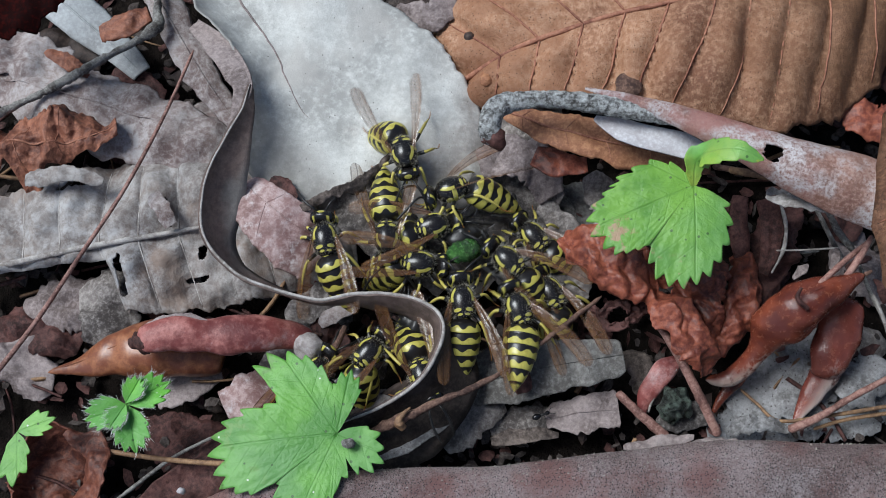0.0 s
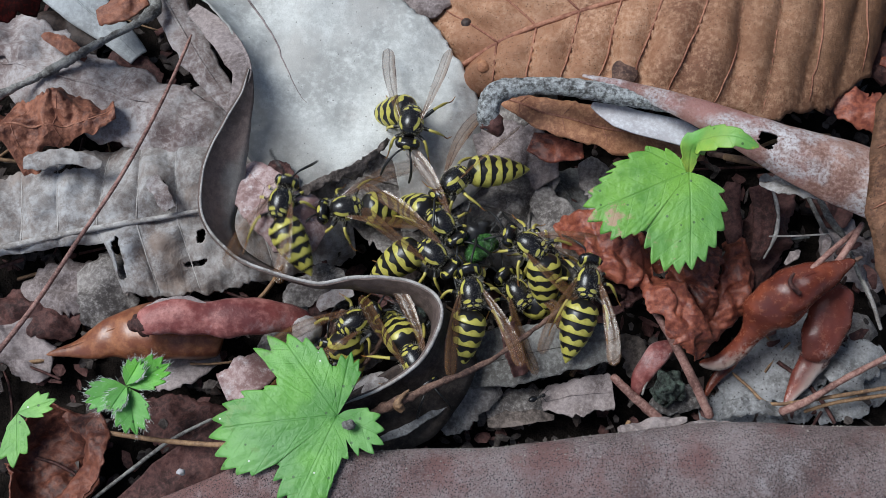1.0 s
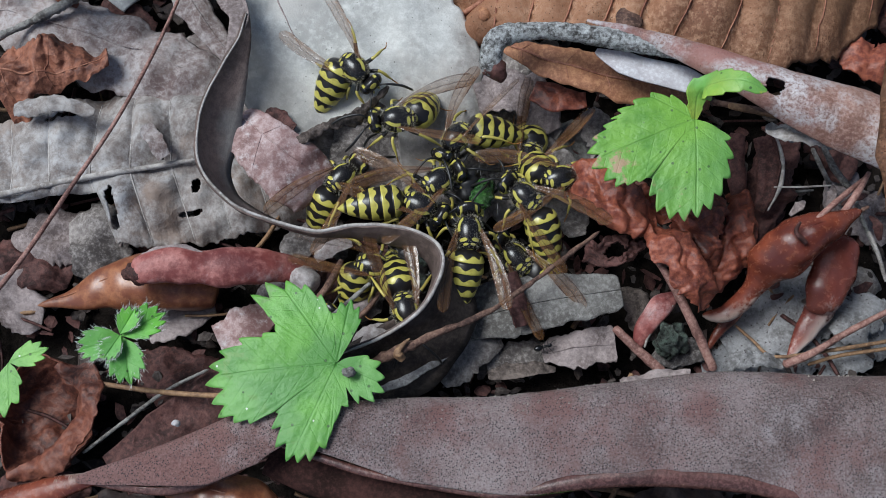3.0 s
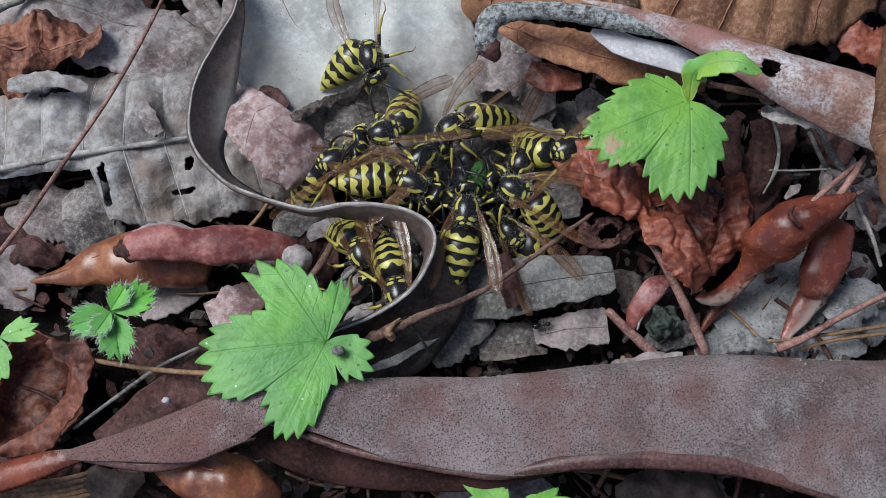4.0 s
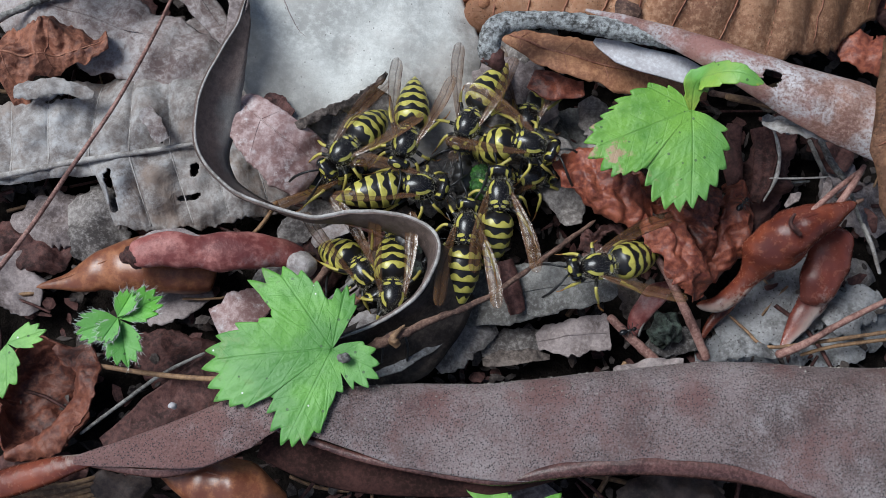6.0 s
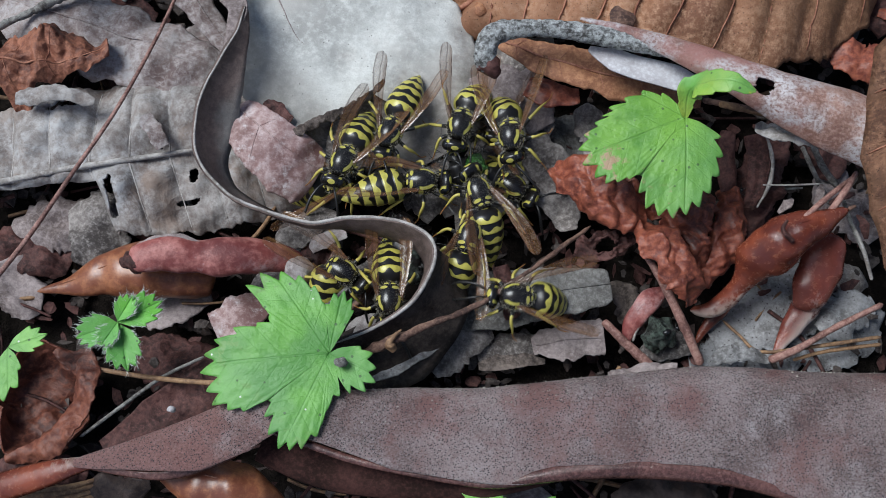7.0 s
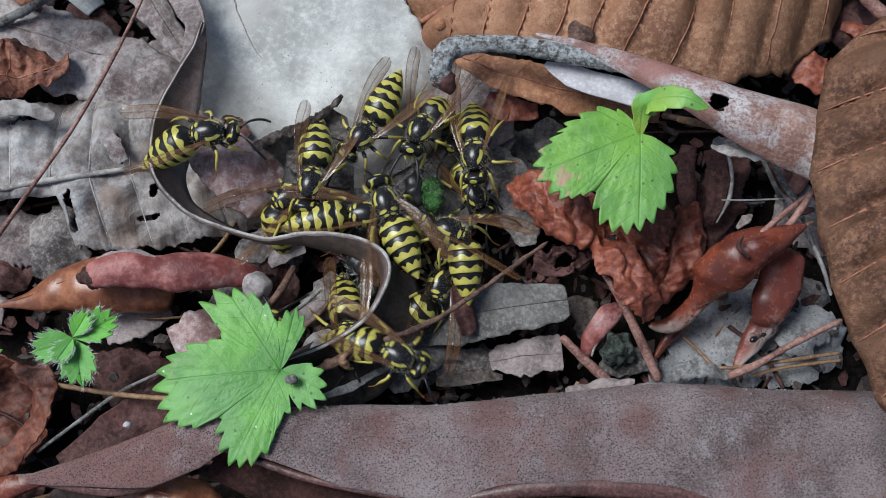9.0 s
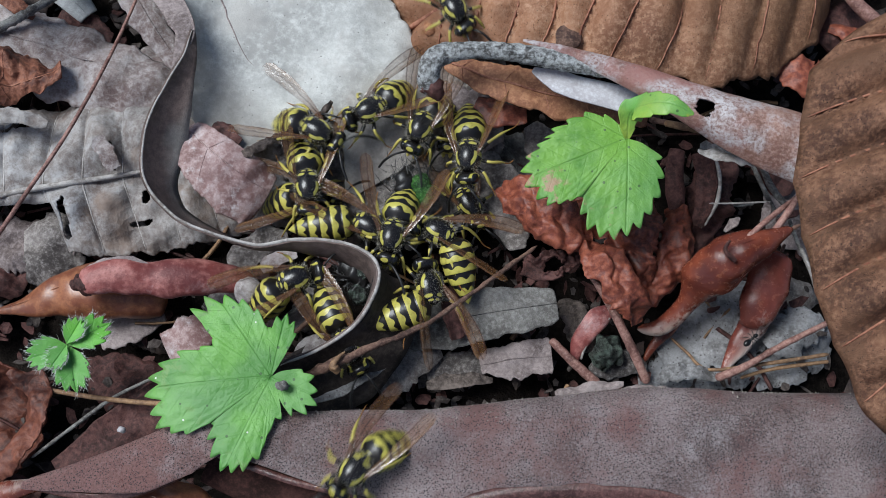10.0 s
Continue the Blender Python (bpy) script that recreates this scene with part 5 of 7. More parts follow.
# ---- half-buried leaves between the larger ones ----
for material, spine, half, label in (
    (M_MAUVE, [(-63.9, -7.5, -10.0), (-56.1, -5.5, -9.0), (-47.6, -7.5, -10.0)], 5.0, "grey-mauve half-buried dead leaf"),
    (M_MAROON, [(-69.0, -10.8, -11.0), (-61.9, -9.7, -10.0), (-55.1, -12.5, -11.0)], 4.5, "dark maroon half-buried dead leaf"),
    (M_MAUVE, [(-67.1, -12.6, -10.0), (-62.6, -15.6, -10.0), (-59.5, -20.0, -11.0)], 4.0, "brown-mauve curled leaf half under a cracked leaf"),
    (M_ROT, [(-49.0, -0.8, -8.0), (-51.0, -6.3, -7.5), (-48.3, -13.3, -9.0)], 5.0, "grey-brown hollow leaf under a cracked leaf"),
    (M_ROT, [(-45.8, 0.3, -9.0), (-41.5, -2.7, -8.0), (-39.0, -7.5, -10.0)], 4.0, "grey rotting leaf under a cracked leaf"),
    (M_ROT, [(-26.4, -16.4, -9.0), (-20.6, -11.5, -8.0), (-13.9, -6.7, -8.0)], 4.5, "dull brown half-buried rotting leaf"),
    (M_MAROON, [(-45.5, -24.5, -11.0), (-37.6, -27.1, -10.0), (-29.1, -32.0, -10.0)], 5.0, "dark maroon leaf under a strawberry leaf"),
    (M_MAROON, [(-18.8, -8.5, -6.0), (-16.2, -12.0, -6.0), (-16.9, -16.8, -7.0)], 2.5, "dark reddish half-buried leaf scrap"),
    (M_FLAKE, [(17.1, 12.1, -6.0), (20.4, 8.4, -6.0), (19.5, 3.3, -7.0)], 4.0, "grey crumbly scrap of rotten leaf"),
    (M_ASH, [(60.0, -14.9, -8.0), (62.5, -19.4, -7.0), (66.5, -23.3, -8.0)], 5.0, "pale ash-grey broken leaf in the litter"),
    (M_ASH, [(48.9, -23.1, -7.0), (53.6, -23.7, -6.5), (63.5, -24.7, -7.0)], 3.0, "pale ash-grey leaf scrap beside a plum leaf"),
    (M_ROT, [(52.3, -11.3, -9.0), (57.9, -10.6, -8.0), (67.4, -12.1, -9.0)], 5.0, "grey-brown half-buried dead leaf"),
    (M_MAUVE, [(59.7, 3.8, -6.0), (63.0, -1.0, -5.0), (66.9, -6.8, -6.0)], 5.0, "grey-brown half-buried dead leaf"),
    (M_ASH, [(38.3, -25.0, -8.0), (44.7, -24.3, -7.0), (52.2, -25.8, -8.0)], 3.5, "ash-grey half-buried leaf scrap"),
    (M_ASH, [(57.0, -21.0, -5.0), (61.0, -18.8, -4.5), (66.0, -16.4, -5.0)], 3.6, "pale grey weathered leaf scrap beside a stem"),
    (M_MAROON, [(56.3, 13.7, -3.0), (59.1, 8.2, -3.0), (60.9, 2.6, -5.0)], 4.0, "dark maroon leaf beneath a rolled leaf"),
    (M_MAROON, [(62.7, 34.2, 0.0), (67.9, 29.7, 1.0), (74.7, 25.5, 0.0)], 5.0, "dark maroon shrivelled leaf under a brown leaf"),
    (M_RED, [(59.9, 21.7, 4.0), (63.3, 18.0, 5.0), (69.4, 17.1, 4.0)], 3.5, "dull red curled leaf scrap"),
    (M_TORN, [(6.7, -27.0, -4.0), (11.5, -26.4, -3.0), (16.5, -26.4, -4.0)], 1.3, "grey-brown torn scrap beside a plum leaf"),
    (M_MAUVE, [(25.3, -28.2, -3.0), (30.1, -27.7, -2.5), (35.0, -27.4, -3.0)], 1.2, "brown-mauve torn scrap beside a plum leaf"),
    (M_ASH, [(40.2, -26.0, -4.0), (44.2, -24.9, -3.5), (49.2, -25.8, -4.0)], 1.5, "pale grey flake beside a plum leaf"),
    (M_TORN, [(27.7, -13.1, -7.0), (29.2, -17.6, -6.0), (30.9, -21.6, -7.0)], 2.6, "dark brown half-buried leaf under a twig"),
    (M_ROT, [(0.3, -28.5, -4.0), (4.2, -24.4, -4.0), (9.1, -22.4, -5.0)], 2.6, "dull brown rotting leaf under a twig"),
    (M_ROT, [(15.4, 8.2, -3.0), (18.2, 0.6, -2.0), (19.9, -7.0, -3.0)], 4.2, "grey-brown rotting leaf under feeding wasps"),
    (M_ROT, [(22.2, 12.6, -2.0), (24.8, 7.3, -2.5), (23.0, 1.1, -3.0)], 2.8, "grey crumbly rotting leaf under a strawberry leaf"),
    (M_ROT, [(-23.2, -9.1, -5.0), (-19.0, -6.7, -4.0), (-14.1, -5.3, -4.0)], 2.6, "grey-brown scrap of rotting leaf"),
    (M_ROT, [(-11.9, -19.4, -4.0), (-10.3, -16.1, -3.5), (-8.0, -11.7, -4.0)], 2.6, "dull brown rotting leaf in a curled margin"),
    (M_CURLED, [(-74.0, 37.5, -6.0), (-66.0, 33.5, -5.0), (-58.0, 29.0, -6.0)], 5.0, "grey-brown curled leaf under a thin twig"),
    (M_RUST, [(-62.5, 33.8, -3.5), (-58.6, 31.6, -2.8), (-55.6, 29.4, -3.5)], 1.3, "narrow rust-brown leaf scrap under a twig"),
    (M_ROT, [(6.7, -25.1, -6.5), (11.6, -24.1, -5.5), (17.0, -23.8, -6.0)], 2.4, "dull grey-brown rotting leaf beside a plum leaf"),
    (M_MAUVE, [(33.8, -28.9, -3.0), (37.3, -28.1, -2.5), (41.5, -27.8, -3.0)], 1.2, "brown-mauve flake beside a plum leaf"),
    (M_ROT, [(30.9, -24.2, -7.0), (34.9, -23.4, -6.0), (39.2, -24.0, -7.0)], 2.2, "dull brown rotting leaf between dry stems"),
    (M_DEEP, [(-66.1, 30.6, 12.0), (-60.7, 32.0, 14.0), (-54.5, 36.4, 14.0)], 4.5, "dark red dead leaf raised above litter"),
    (M_DARK, [(-8.5, 43.3, -2.0), (-4.8, 40.7, -1.0), (0.5, 42.3, -2.0)], 4.0, "dark leaf between larger leaves"),
    # the next two leaves are added to darken a deep shaded gap
    (M_DARK, [(-72.0, 38.0, -9.0), (-62.0, 36.5, -9.0), (-54.0, 41.0, -9.5)], 6.0, "added dark leaf standing for gap shade beneath a bleached leaf"),
    (M_MAROON, [(-60.0, 26.0, -9.0), (-52.0, 29.0, -9.0), (-45.0, 28.0, -10.0)], 5.0, "added dark leaf standing for shade in a litter hollow"),
    (M_CURLED, [(-38.5, 27.5, -8.0), (-35.0, 22.5, -7.0), (-33.0, 16.5, -8.0)], 3.4, "grey-brown half-buried leaf beside a curled margin"),
    (M_ROT, [(8.0, 20.5, -3.0), (13.0, 21.5, -2.0), (19.0, 20.0, -3.0)], 4.0, "grey-brown rotting leaf beneath a brown leaf"),
    (M_MAUVE, [(-7.4, 38.5, 1.0), (-2.1, 37.0, 2.0), (2.7, 39.5, 1.0)], 2.6, "grey scrap of dead leaf"),
    (M_MAUVE, [(1.4, -46.9, -6.0), (9.2, -46.1, -5.0), (17.9, -46.7, -6.0)], 3.5, "grey-mauve scrap under a plum leaf"),
    (M_DARK, [(-48.2, -45.2, -6.0), (-43.3, -45.6, -5.0), (-39.0, -44.7, -6.0)], 2.6, "blue-black damp bark scrap"),
    (M_DARK, [(25.8, -45.8, -6.0), (32.7, -45.4, -5.0), (42.3, -47.2, -6.0)], 3.5, "dark scrap under a plum leaf"),
):
    tagged(sheet("buried_leaf", material, spine, [(0, half * 0.3, half * 0.4), (0.3, half * 0.9, half), (0.7, half, half * 0.8), (1, half * 0.3, half * 0.2)], bend=((0, -25, -30), (1, -20, -35)), nu=48, nv=24, rough=1.1, ragged=0.45 if material is M_ASH else 0.3, ragged_scale=0.8 if material is M_ASH else 0.5, crease=0.35 if material is M_ASH else 1.2, crease_size=5, thick=0.15, seed=half * 3 + spine[0][0] * 0.1), label, "dead leaf")


# ---- wild strawberry ----
def strawberry(label, stalk=None):
    top = new("strawberry_leaf")
    tagged(top, label, "strawberry leaf", "wild strawberry leaves")
    if stalk:
        tube("leaf_stalk", M_STRAW, stalk, [0.45, 0.4, 0.35], n=8, nu=30, parent=top)
    return top


plant = strawberry("bright green wild strawberry leaf with toothed edge", [(-13.0, -28.5, 10.0), (-22.4, -31.1, 3.0), (-30.6, -30.8, -1.0), (-39.5, -29.9, -3.0), (-48.5, -28.5, -4.0)])
hub = (-13.6, -28.5, 10.8)
fan(plant, M_GREEN, hub, [(97, 6.4), (104, 9.2), (113, 11.2), (122, 12.9), (132, 14.5), (142, 14.6), (147, 10.2)], depth=1.5, axis=126, lift=1.5, droop=1.8)
fan(plant, M_GREEN, hub, [(147, 10.2), (151, 9.2), (158, 10.2), (166, 13.0), (174, 15.2), (181, 16.4), (189, 17.0), (198, 16.6), (205, 16.4), (211, 14.8), (216, 13.2), (219, 9.8)], depth=1.6, axis=186, lift=1.5, droop=2.0)
fan(plant, M_GREEN, hub, [(219, 9.8), (226, 11.6), (235, 13.0), (244, 13.8), (250, 13.4), (256, 12.8), (264, 10.8), (267, 8.8), (271, 7.2), (286, 5.8), (297, 1.2)], axis=246, depth=1.35, lift=1.4, droop=2.2)
fan(plant, M_GREEN, hub, [(58, 1.0), (62, 6.4), (70, 7.9), (79, 8.6), (88, 8.0), (98, 6.4), (106, 2.0)], axis=80, lift=0.9, droop=0.9, seed=3)
fan(plant, M_GREEN, hub, [(-76, 1.6), (-62, 6.0), (-46, 7.0), (-32, 7.2), (-17, 6.4), (1, 5.6), (14, 4.0), (30, 1.0)], axis=-24, depth=1.4, lift=0.6, droop=0.8, seed=5)
plant = strawberry("green wild strawberry leaf with one browned margin and a yellow lobe", [(34.0, 4.6, 13.5), (33.1, 0.8, 6.0), (31.5, -2.3, -2.0)])
hub = (33.8, 4.3, 14.2)
fan(plant, M_GREEN_WORN, hub, [(112, 1.4), (131, 4.6), (147, 6.9), (163, 8.7), (173, 10.5), (180, 11.4)], axis=152, depth=0.9, lift=1.1, droop=1.6, seed=2)
fan(plant, M_GREEN_WORN, hub, [(178, 10.6), (184, 12.4), (191, 14.2), (198, 15.4), (206, 15.7), (215, 15.2), (221, 14.7), (225, 13.4), (229, 12.0), (232, 10.6)], depth=1.6, axis=203, lift=1.1, droop=1.6, seed=2)
fan(plant, M_GREEN_WORN, hub, [(231, 10.4), (238, 12.6), (246, 14.0), (254, 14.3), (262, 14.2), (269, 13.6), (277, 12.6), (286, 11.0), (298, 9.2), (312, 7.3), (330, 5.4), (343, 1.6)], axis=268, depth=1.7, lift=0.9, droop=1.9, seed=2)
sheet("leaflet", M_GREEN_LOBE, [hub, (33.7, 6.7, 17.5), (34.9, 6.6, 21.0), (37.6, 5.8, 23.5), (40.9, 4.5, 23.0)], [(0, 0.3, 0.3), (0.25, 1.8, 1.8), (0.45, 2.2, 2.4), (0.7, 1.7, 2.0), (0.9, 0.9, 1.2), (1, 0.2, 0.2)], tilt=-10, bend=((0, 30, 10), (1, -10, -40)), teeth=6, tooth=0.2, nu=60, nv=16, thick=0.18, rough=0.4, parent=plant, label="yellowing narrow leaflet")


plant = strawberry("small hairy young strawberry sprout, bright green")
hub = (-43.4, -23.2, 0.8)
for n, (a, r, high) in enumerate(((30, 6.6, 1.2), (200, 6.2, 0.6), (284, 6.8, 0.4), (62, 4.2, 2.0), (240, 4.0, 1.6))):
    fan(plant, M_SPROUT, (hub[0], hub[1], hub[2] + high), [(a - 48, r * 0.3), (a - 38, r * 0.62), (a - 25, r * 0.84), (a - 12, r * 0.95), (a, r), (a + 12, r * 0.95), (a + 25, r * 0.84), (a + 38, r * 0.62), (a + 48, r * 0.3)], depth=0.9, lift=2.2, droop=5.0, seed=n + 1, cup=0.35, hair=130)
plant = strawberry("pale green young strawberry leaf")
hub = (-58.1, -26.9, 2.0)
fan(plant, M_GREEN_YOUNG, hub, [(-25, 1.5), (-8, 3.8), (6, 5), (20, 5.6), (34, 5), (48, 4), (62, 1.5)], depth=1.1, lift=1, droop=0.5)
fan(plant, M_GREEN_YOUNG, hub, [(-125, 2), (-105, 6.5), (-88, 7.5), (-70, 5.8), (-52, 3.4), (-40, 1.2)], depth=1.1, lift=0.5, droop=0.8, seed=4)
plant = strawberry("bright yellow-green young strawberry leaf")
hub = (10.1, -49.3, 6.0)
fan(plant, M_GREEN_YOUNG, hub, [(95, 3), (112, 5), (126, 6.6), (138, 7.6), (150, 7.2), (165, 5.6), (180, 3)], depth=1.1, lift=1.5, droop=1)
fan(plant, M_GREEN_YOUNG, hub, [(-15, 3), (0, 7), (14, 8), (28, 7), (45, 3)], depth=1.1, lift=1, droop=1, seed=4)


for spot, size, material, label in (((-12.0, -30.1, 12.0), 0.75, M_TWIG, "small grey grit on a strawberry leaf"), ((-36.3, -34.5, -3.0), 0.5, M_PALE, "tiny pale crumb in the litter"), ((33.5, -38.2, 3.0), 0.5, M_HAIR, "tiny white grain on the litter")):
    tagged(tube("grit", material, [(spot[0] - size, spot[1], spot[2]), (spot[0], spot[1] + 0.2, spot[2] + 0.3), (spot[0] + size, spot[1] - 0.2, spot[2])], [size * 0.5, size * 0.9, size * 0.4], n=10, nu=10, lumpy=0.5, lump_scale=1.5), label, "grit")


# ---- small litter: needles, crumbs and leaf crumbs on the ground ----
def crumbs(name, material, count, size, seed, label):
    rng = random.Random(seed)
    verts, faces = [], []
    for _ in range(count):
        x, y = rng.uniform(-85, 90), rng.uniform(-62, 62)
        z = -12.5 + 0.05 * max(-60, min(60, x)) + rng.uniform(0, 4.5)
        a, l, w, t = rng.uniform(0, math.pi), size * rng.uniform(0.4, 1.6), size * rng.uniform(0.2, 0.9), rng.uniform(-0.5, 0.5)
        n = rng.choice((5, 6, 7))
        base = len(verts)
        ca, sa, lift = math.cos(a), math.sin(a), rng.uniform(-0.4, 0.4)
        for layer in (0.0, -0.25):
            for k in range(n):
                b = 2 * math.pi * k / n + rng.uniform(-0.3, 0.3)
                u, v = l * math.cos(b) * rng.uniform(0.7, 1.1), w * math.sin(b) * rng.uniform(0.7, 1.1)
                verts.append((x + u * ca - v * sa, y + u * sa + v * ca, z + u * lift + v * t + layer + rng.uniform(-0.15, 0.15) * size))
        faces.append(tuple(base + k for k in range(n)))
        faces.append(tuple(base + n + k for k in range(n - 1, -1, -1)))
        faces += [(base + k, base + n + k, base + n + (k + 1) % n, base + (k + 1) % n) for k in range(n)]
    tagged(mesh_object(name, verts, faces, material, None, False), label, "leaf litter", kind="stuff")


def needles(name, material, count, seed, label):
    rng = random.Random(seed)
    verts, faces = [], []
    for _ in range(count):
        x, y = rng.uniform(-85, 90), rng.uniform(-62, 62)
        z = -11.5 + 0.05 * max(-60, min(60, x)) + rng.uniform(0, 5)
        a, l, r, slope, bow = rng.uniform(0, 2 * math.pi), rng.uniform(5, 16), rng.uniform(0.15, 0.4), rng.uniform(-0.15, 0.15), rng.uniform(-0.12, 0.12)
        base, steps = len(verts), 5
        for i in range(steps):
            s = (i / (steps - 1) - 0.5) * l
            off = bow * (s * s) / 4
            px, py, pz = x + s * math.cos(a) - off * math.sin(a), y + s * math.sin(a) + off * math.cos(a), z + s * slope
            for k in range(4):
                b = math.pi / 2 * k
                verts.append((px - math.sin(a) * r * math.cos(b), py + math.cos(a) * r * math.cos(b), pz + r * math.sin(b)))
        for i in range(steps - 1):
            for k in range(4):
                p, q = base + 4 * i + k, base + 4 * i + (k + 1) % 4
                faces.append((p, q, q + 4, p + 4))
    tagged(mesh_object(name, verts, faces, material), label, "leaf litter", kind="stuff")


crumbs("leaf_crumbs", M_CRUMB, 2400, 0.95, 1, "grey-mauve crumbs of broken dead leaves")
crumbs("dark_crumbs", M_DARK, 500, 1.8, 2, "dark damp crumbs of rotten leaves")
crumbs("rust_crumbs", M_MAROON, 900, 1.3, 3, "maroon crumbs of broken dead leaves")
needles("fine_stems", M_STRAW, 90, 4, "thin straw-coloured plant fibres in the litter")
needles("fine_rootlets", M_MAROON, 120, 5, "fine dark red-brown rootlets in the litter")


# ---- wasps ----
YELLOW, BLACK = (0.43, 0.375, 0.062), (0.009, 0.0075, 0.007)


def blob(k, x, y, x0, y0, rx, ry):
    dx, dy = k.math("DIVIDE", k.math("SUBTRACT", x, x0), rx), k.math("DIVIDE", k.math("SUBTRACT", y, y0), ry)
    return k.step(k.math("ADD", k.math("MULTIPLY", dx, dx), k.math("MULTIPLY", dy, dy)), 1.15, 0.85)


def most(k, values):
    out = values[0]
    for v in values[1:]:
        out = k.math("MAXIMUM", out, v)
    return out


def shell(k, mask, rough=0.3, fine=0.008):
    grain = k.noise(6.0, 3)
    yellow = k.mix(k.noise(0.8, 3), YELLOW, (0.5, 0.46, 0.115))
    yellow = k.mix(k.math("MULTIPLY", k.step(k.noise(1.6, 4), 0.45, 0.75), 0.5), yellow, (0.2, 0.14, 0.025))
    return k.finish(k.mix(mask, BLACK, yellow), k.math("ADD", rough - 0.06, k.math("MULTIPLY", grain, 0.16)), grain, fine, 0.5)


def thorax_material():
    k = Nodes("wasp_thorax")
    x, y, z = k.axes(k.place)
    y = k.math("ABSOLUTE", y)
    bow = k.math("SQRT", k.math("ADD", k.math("MULTIPLY", k.math("SUBTRACT", x, 0.2), k.math("SUBTRACT", x, 0.2)), k.math("MULTIPLY", k.math("MULTIPLY", y, 1.25), k.math("MULTIPLY", y, 1.25))))
    collar = k.math("MULTIPLY", k.step(k.math("ABSOLUTE", k.math("SUBTRACT", bow, 1.78)), 0.26, 0.15), k.math("MULTIPLY", k.step(y, 0.75, 0.95), k.step(x, -0.3, -0.1)))
    marks = [collar, blob(k, x, y, 0.0, 1.8, 0.35, 0.3), blob(k, x, y, -1.4, 0.82, 0.24, 0.52), blob(k, x, y, -2.0, 0.5, 0.15, 0.36)]
    low = k.math("MULTIPLY", k.step(z, 0.2, -0.1), most(k, [blob(k, x, z, 0.9, -0.6, 0.5, 0.55), blob(k, x, z, -0.9, -0.9, 0.6, 0.4)]))
    return shell(k, most(k, marks + [low]), 0.24, 0.006)


def abdomen_material():
    k = Nodes("wasp_abdomen")
    x, y, z = k.axes(k.place)
    back = k.math("MULTIPLY", x, -1.0)
    phi = k.math("ARCTAN2", k.math("ABSOLUTE", y), z)
    s = k.math("FRACT", k.math("DIVIDE", k.math("SUBTRACT", back, 0.25), 1.64))
    peak = k.math("MULTIPLY", k.step(phi, 0.42, 0.0), 0.3)
    lobe = k.math("MULTIPLY", k.step(k.math("ABSOLUTE", k.math("SUBTRACT", phi, 0.85)), 0.33, 0.0), 0.22)
    under = k.math("MULTIPLY", k.step(phi, 1.3, 1.9), 0.22)
    front = k.math("SUBTRACT", 0.47, k.math("MULTIPLY", back, 0.02))
    edge = k.math("SUBTRACT", k.math("ADD", k.math("ADD", peak, lobe), front), under)
    band = k.step(k.math("SUBTRACT", s, edge), -0.03, 0.03)
    tip = k.step(back, 8.7, 9.0)
    return shell(k, k.math("MAXIMUM", band, tip), 0.3, 0.012)


def head_material():
    k = Nodes("wasp_head")
    x, y, z = k.axes(k.place)
    y = k.math("ABSOLUTE", y)
    face = k.math("MULTIPLY", k.step(x, 0.45, 0.6), k.step(z, 0.55, 0.35))
    spot = blob(k, y, z, 0.0, -0.25, 0.22, 0.3)
    face = k.math("MULTIPLY", face, k.math("SUBTRACT", 1.0, spot))
    crown = k.math("MULTIPLY", blob(k, x, y, 0.55, 0.0, 0.3, 0.55), k.step(z, 0.4, 0.6))
    behind = k.math("MULTIPLY", k.step(k.math("ABSOLUTE", k.math("SUBTRACT", x, -0.35)), 0.3, 0.2), k.step(y, 0.8, 1.0))
    return shell(k, most(k, [face, crown, behind]), 0.26, 0.008)


def plain(name, colour, rough, specular=0.5):
    k = Nodes(name)
    g = k.noise(5.0, 3)
    return k.finish(k.mix(k.math("MULTIPLY", g, 0.4), colour, tuple(c * 0.5 for c in colour)), rough, g, 0.02, specular)


M_THORAX, M_ABDOMEN, M_HEAD = thorax_material(), abdomen_material(), head_material()
M_EYE = plain("wasp_eye", (0.008, 0.008, 0.009), 0.22)
M_BLACK = plain("wasp_black", (0.014, 0.013, 0.013), 0.4)
M_LEG = plain("wasp_leg", (0.5, 0.42, 0.1), 0.36)
M_FOOT = plain("wasp_foot", (0.28, 0.12, 0.03), 0.45)
M_FUZZ = plain("wasp_fuzz", (0.4, 0.37, 0.3), 0.7, 0.2)


def wing_material():
    k = Nodes("wasp_wing")
    u, v, _ = k.axes(k.uv)
    bent = k.math("ADD", k.math("MULTIPLY", v, 11.0), k.math("MULTIPLY", k.noise(0.5, 2), 0.8))
    veins = k.step(k.math("ABSOLUTE", k.math("SUBTRACT", k.math("FRACT", bent), 0.5)), 0.14, 0.04)
    root = k.step(u, 0.5, 0.0)
    mat = k.finish(k.mix(k.math("MAXIMUM", veins, k.math("MULTIPLY", root, 0.6)), (0.18, 0.088, 0.036), (0.07, 0.026, 0.013)), 0.2, k.math("ADD", veins, k.noise(3.0, 3)), 0.03, 0.7)
    front = k.step(v, 0.03, 0.07)
    solid = k.math("ADD", k.math("ADD", k.math("MULTIPLY", veins, 0.3), k.math("MULTIPLY", front, 0.25)), k.math("MULTIPLY", root, 0.4))
    k.link(k.math("MINIMUM", k.math("ADD", solid, 0.33), 0.9), k.bsdf.inputs["Alpha"])
    return mat


M_WING = wing_material()


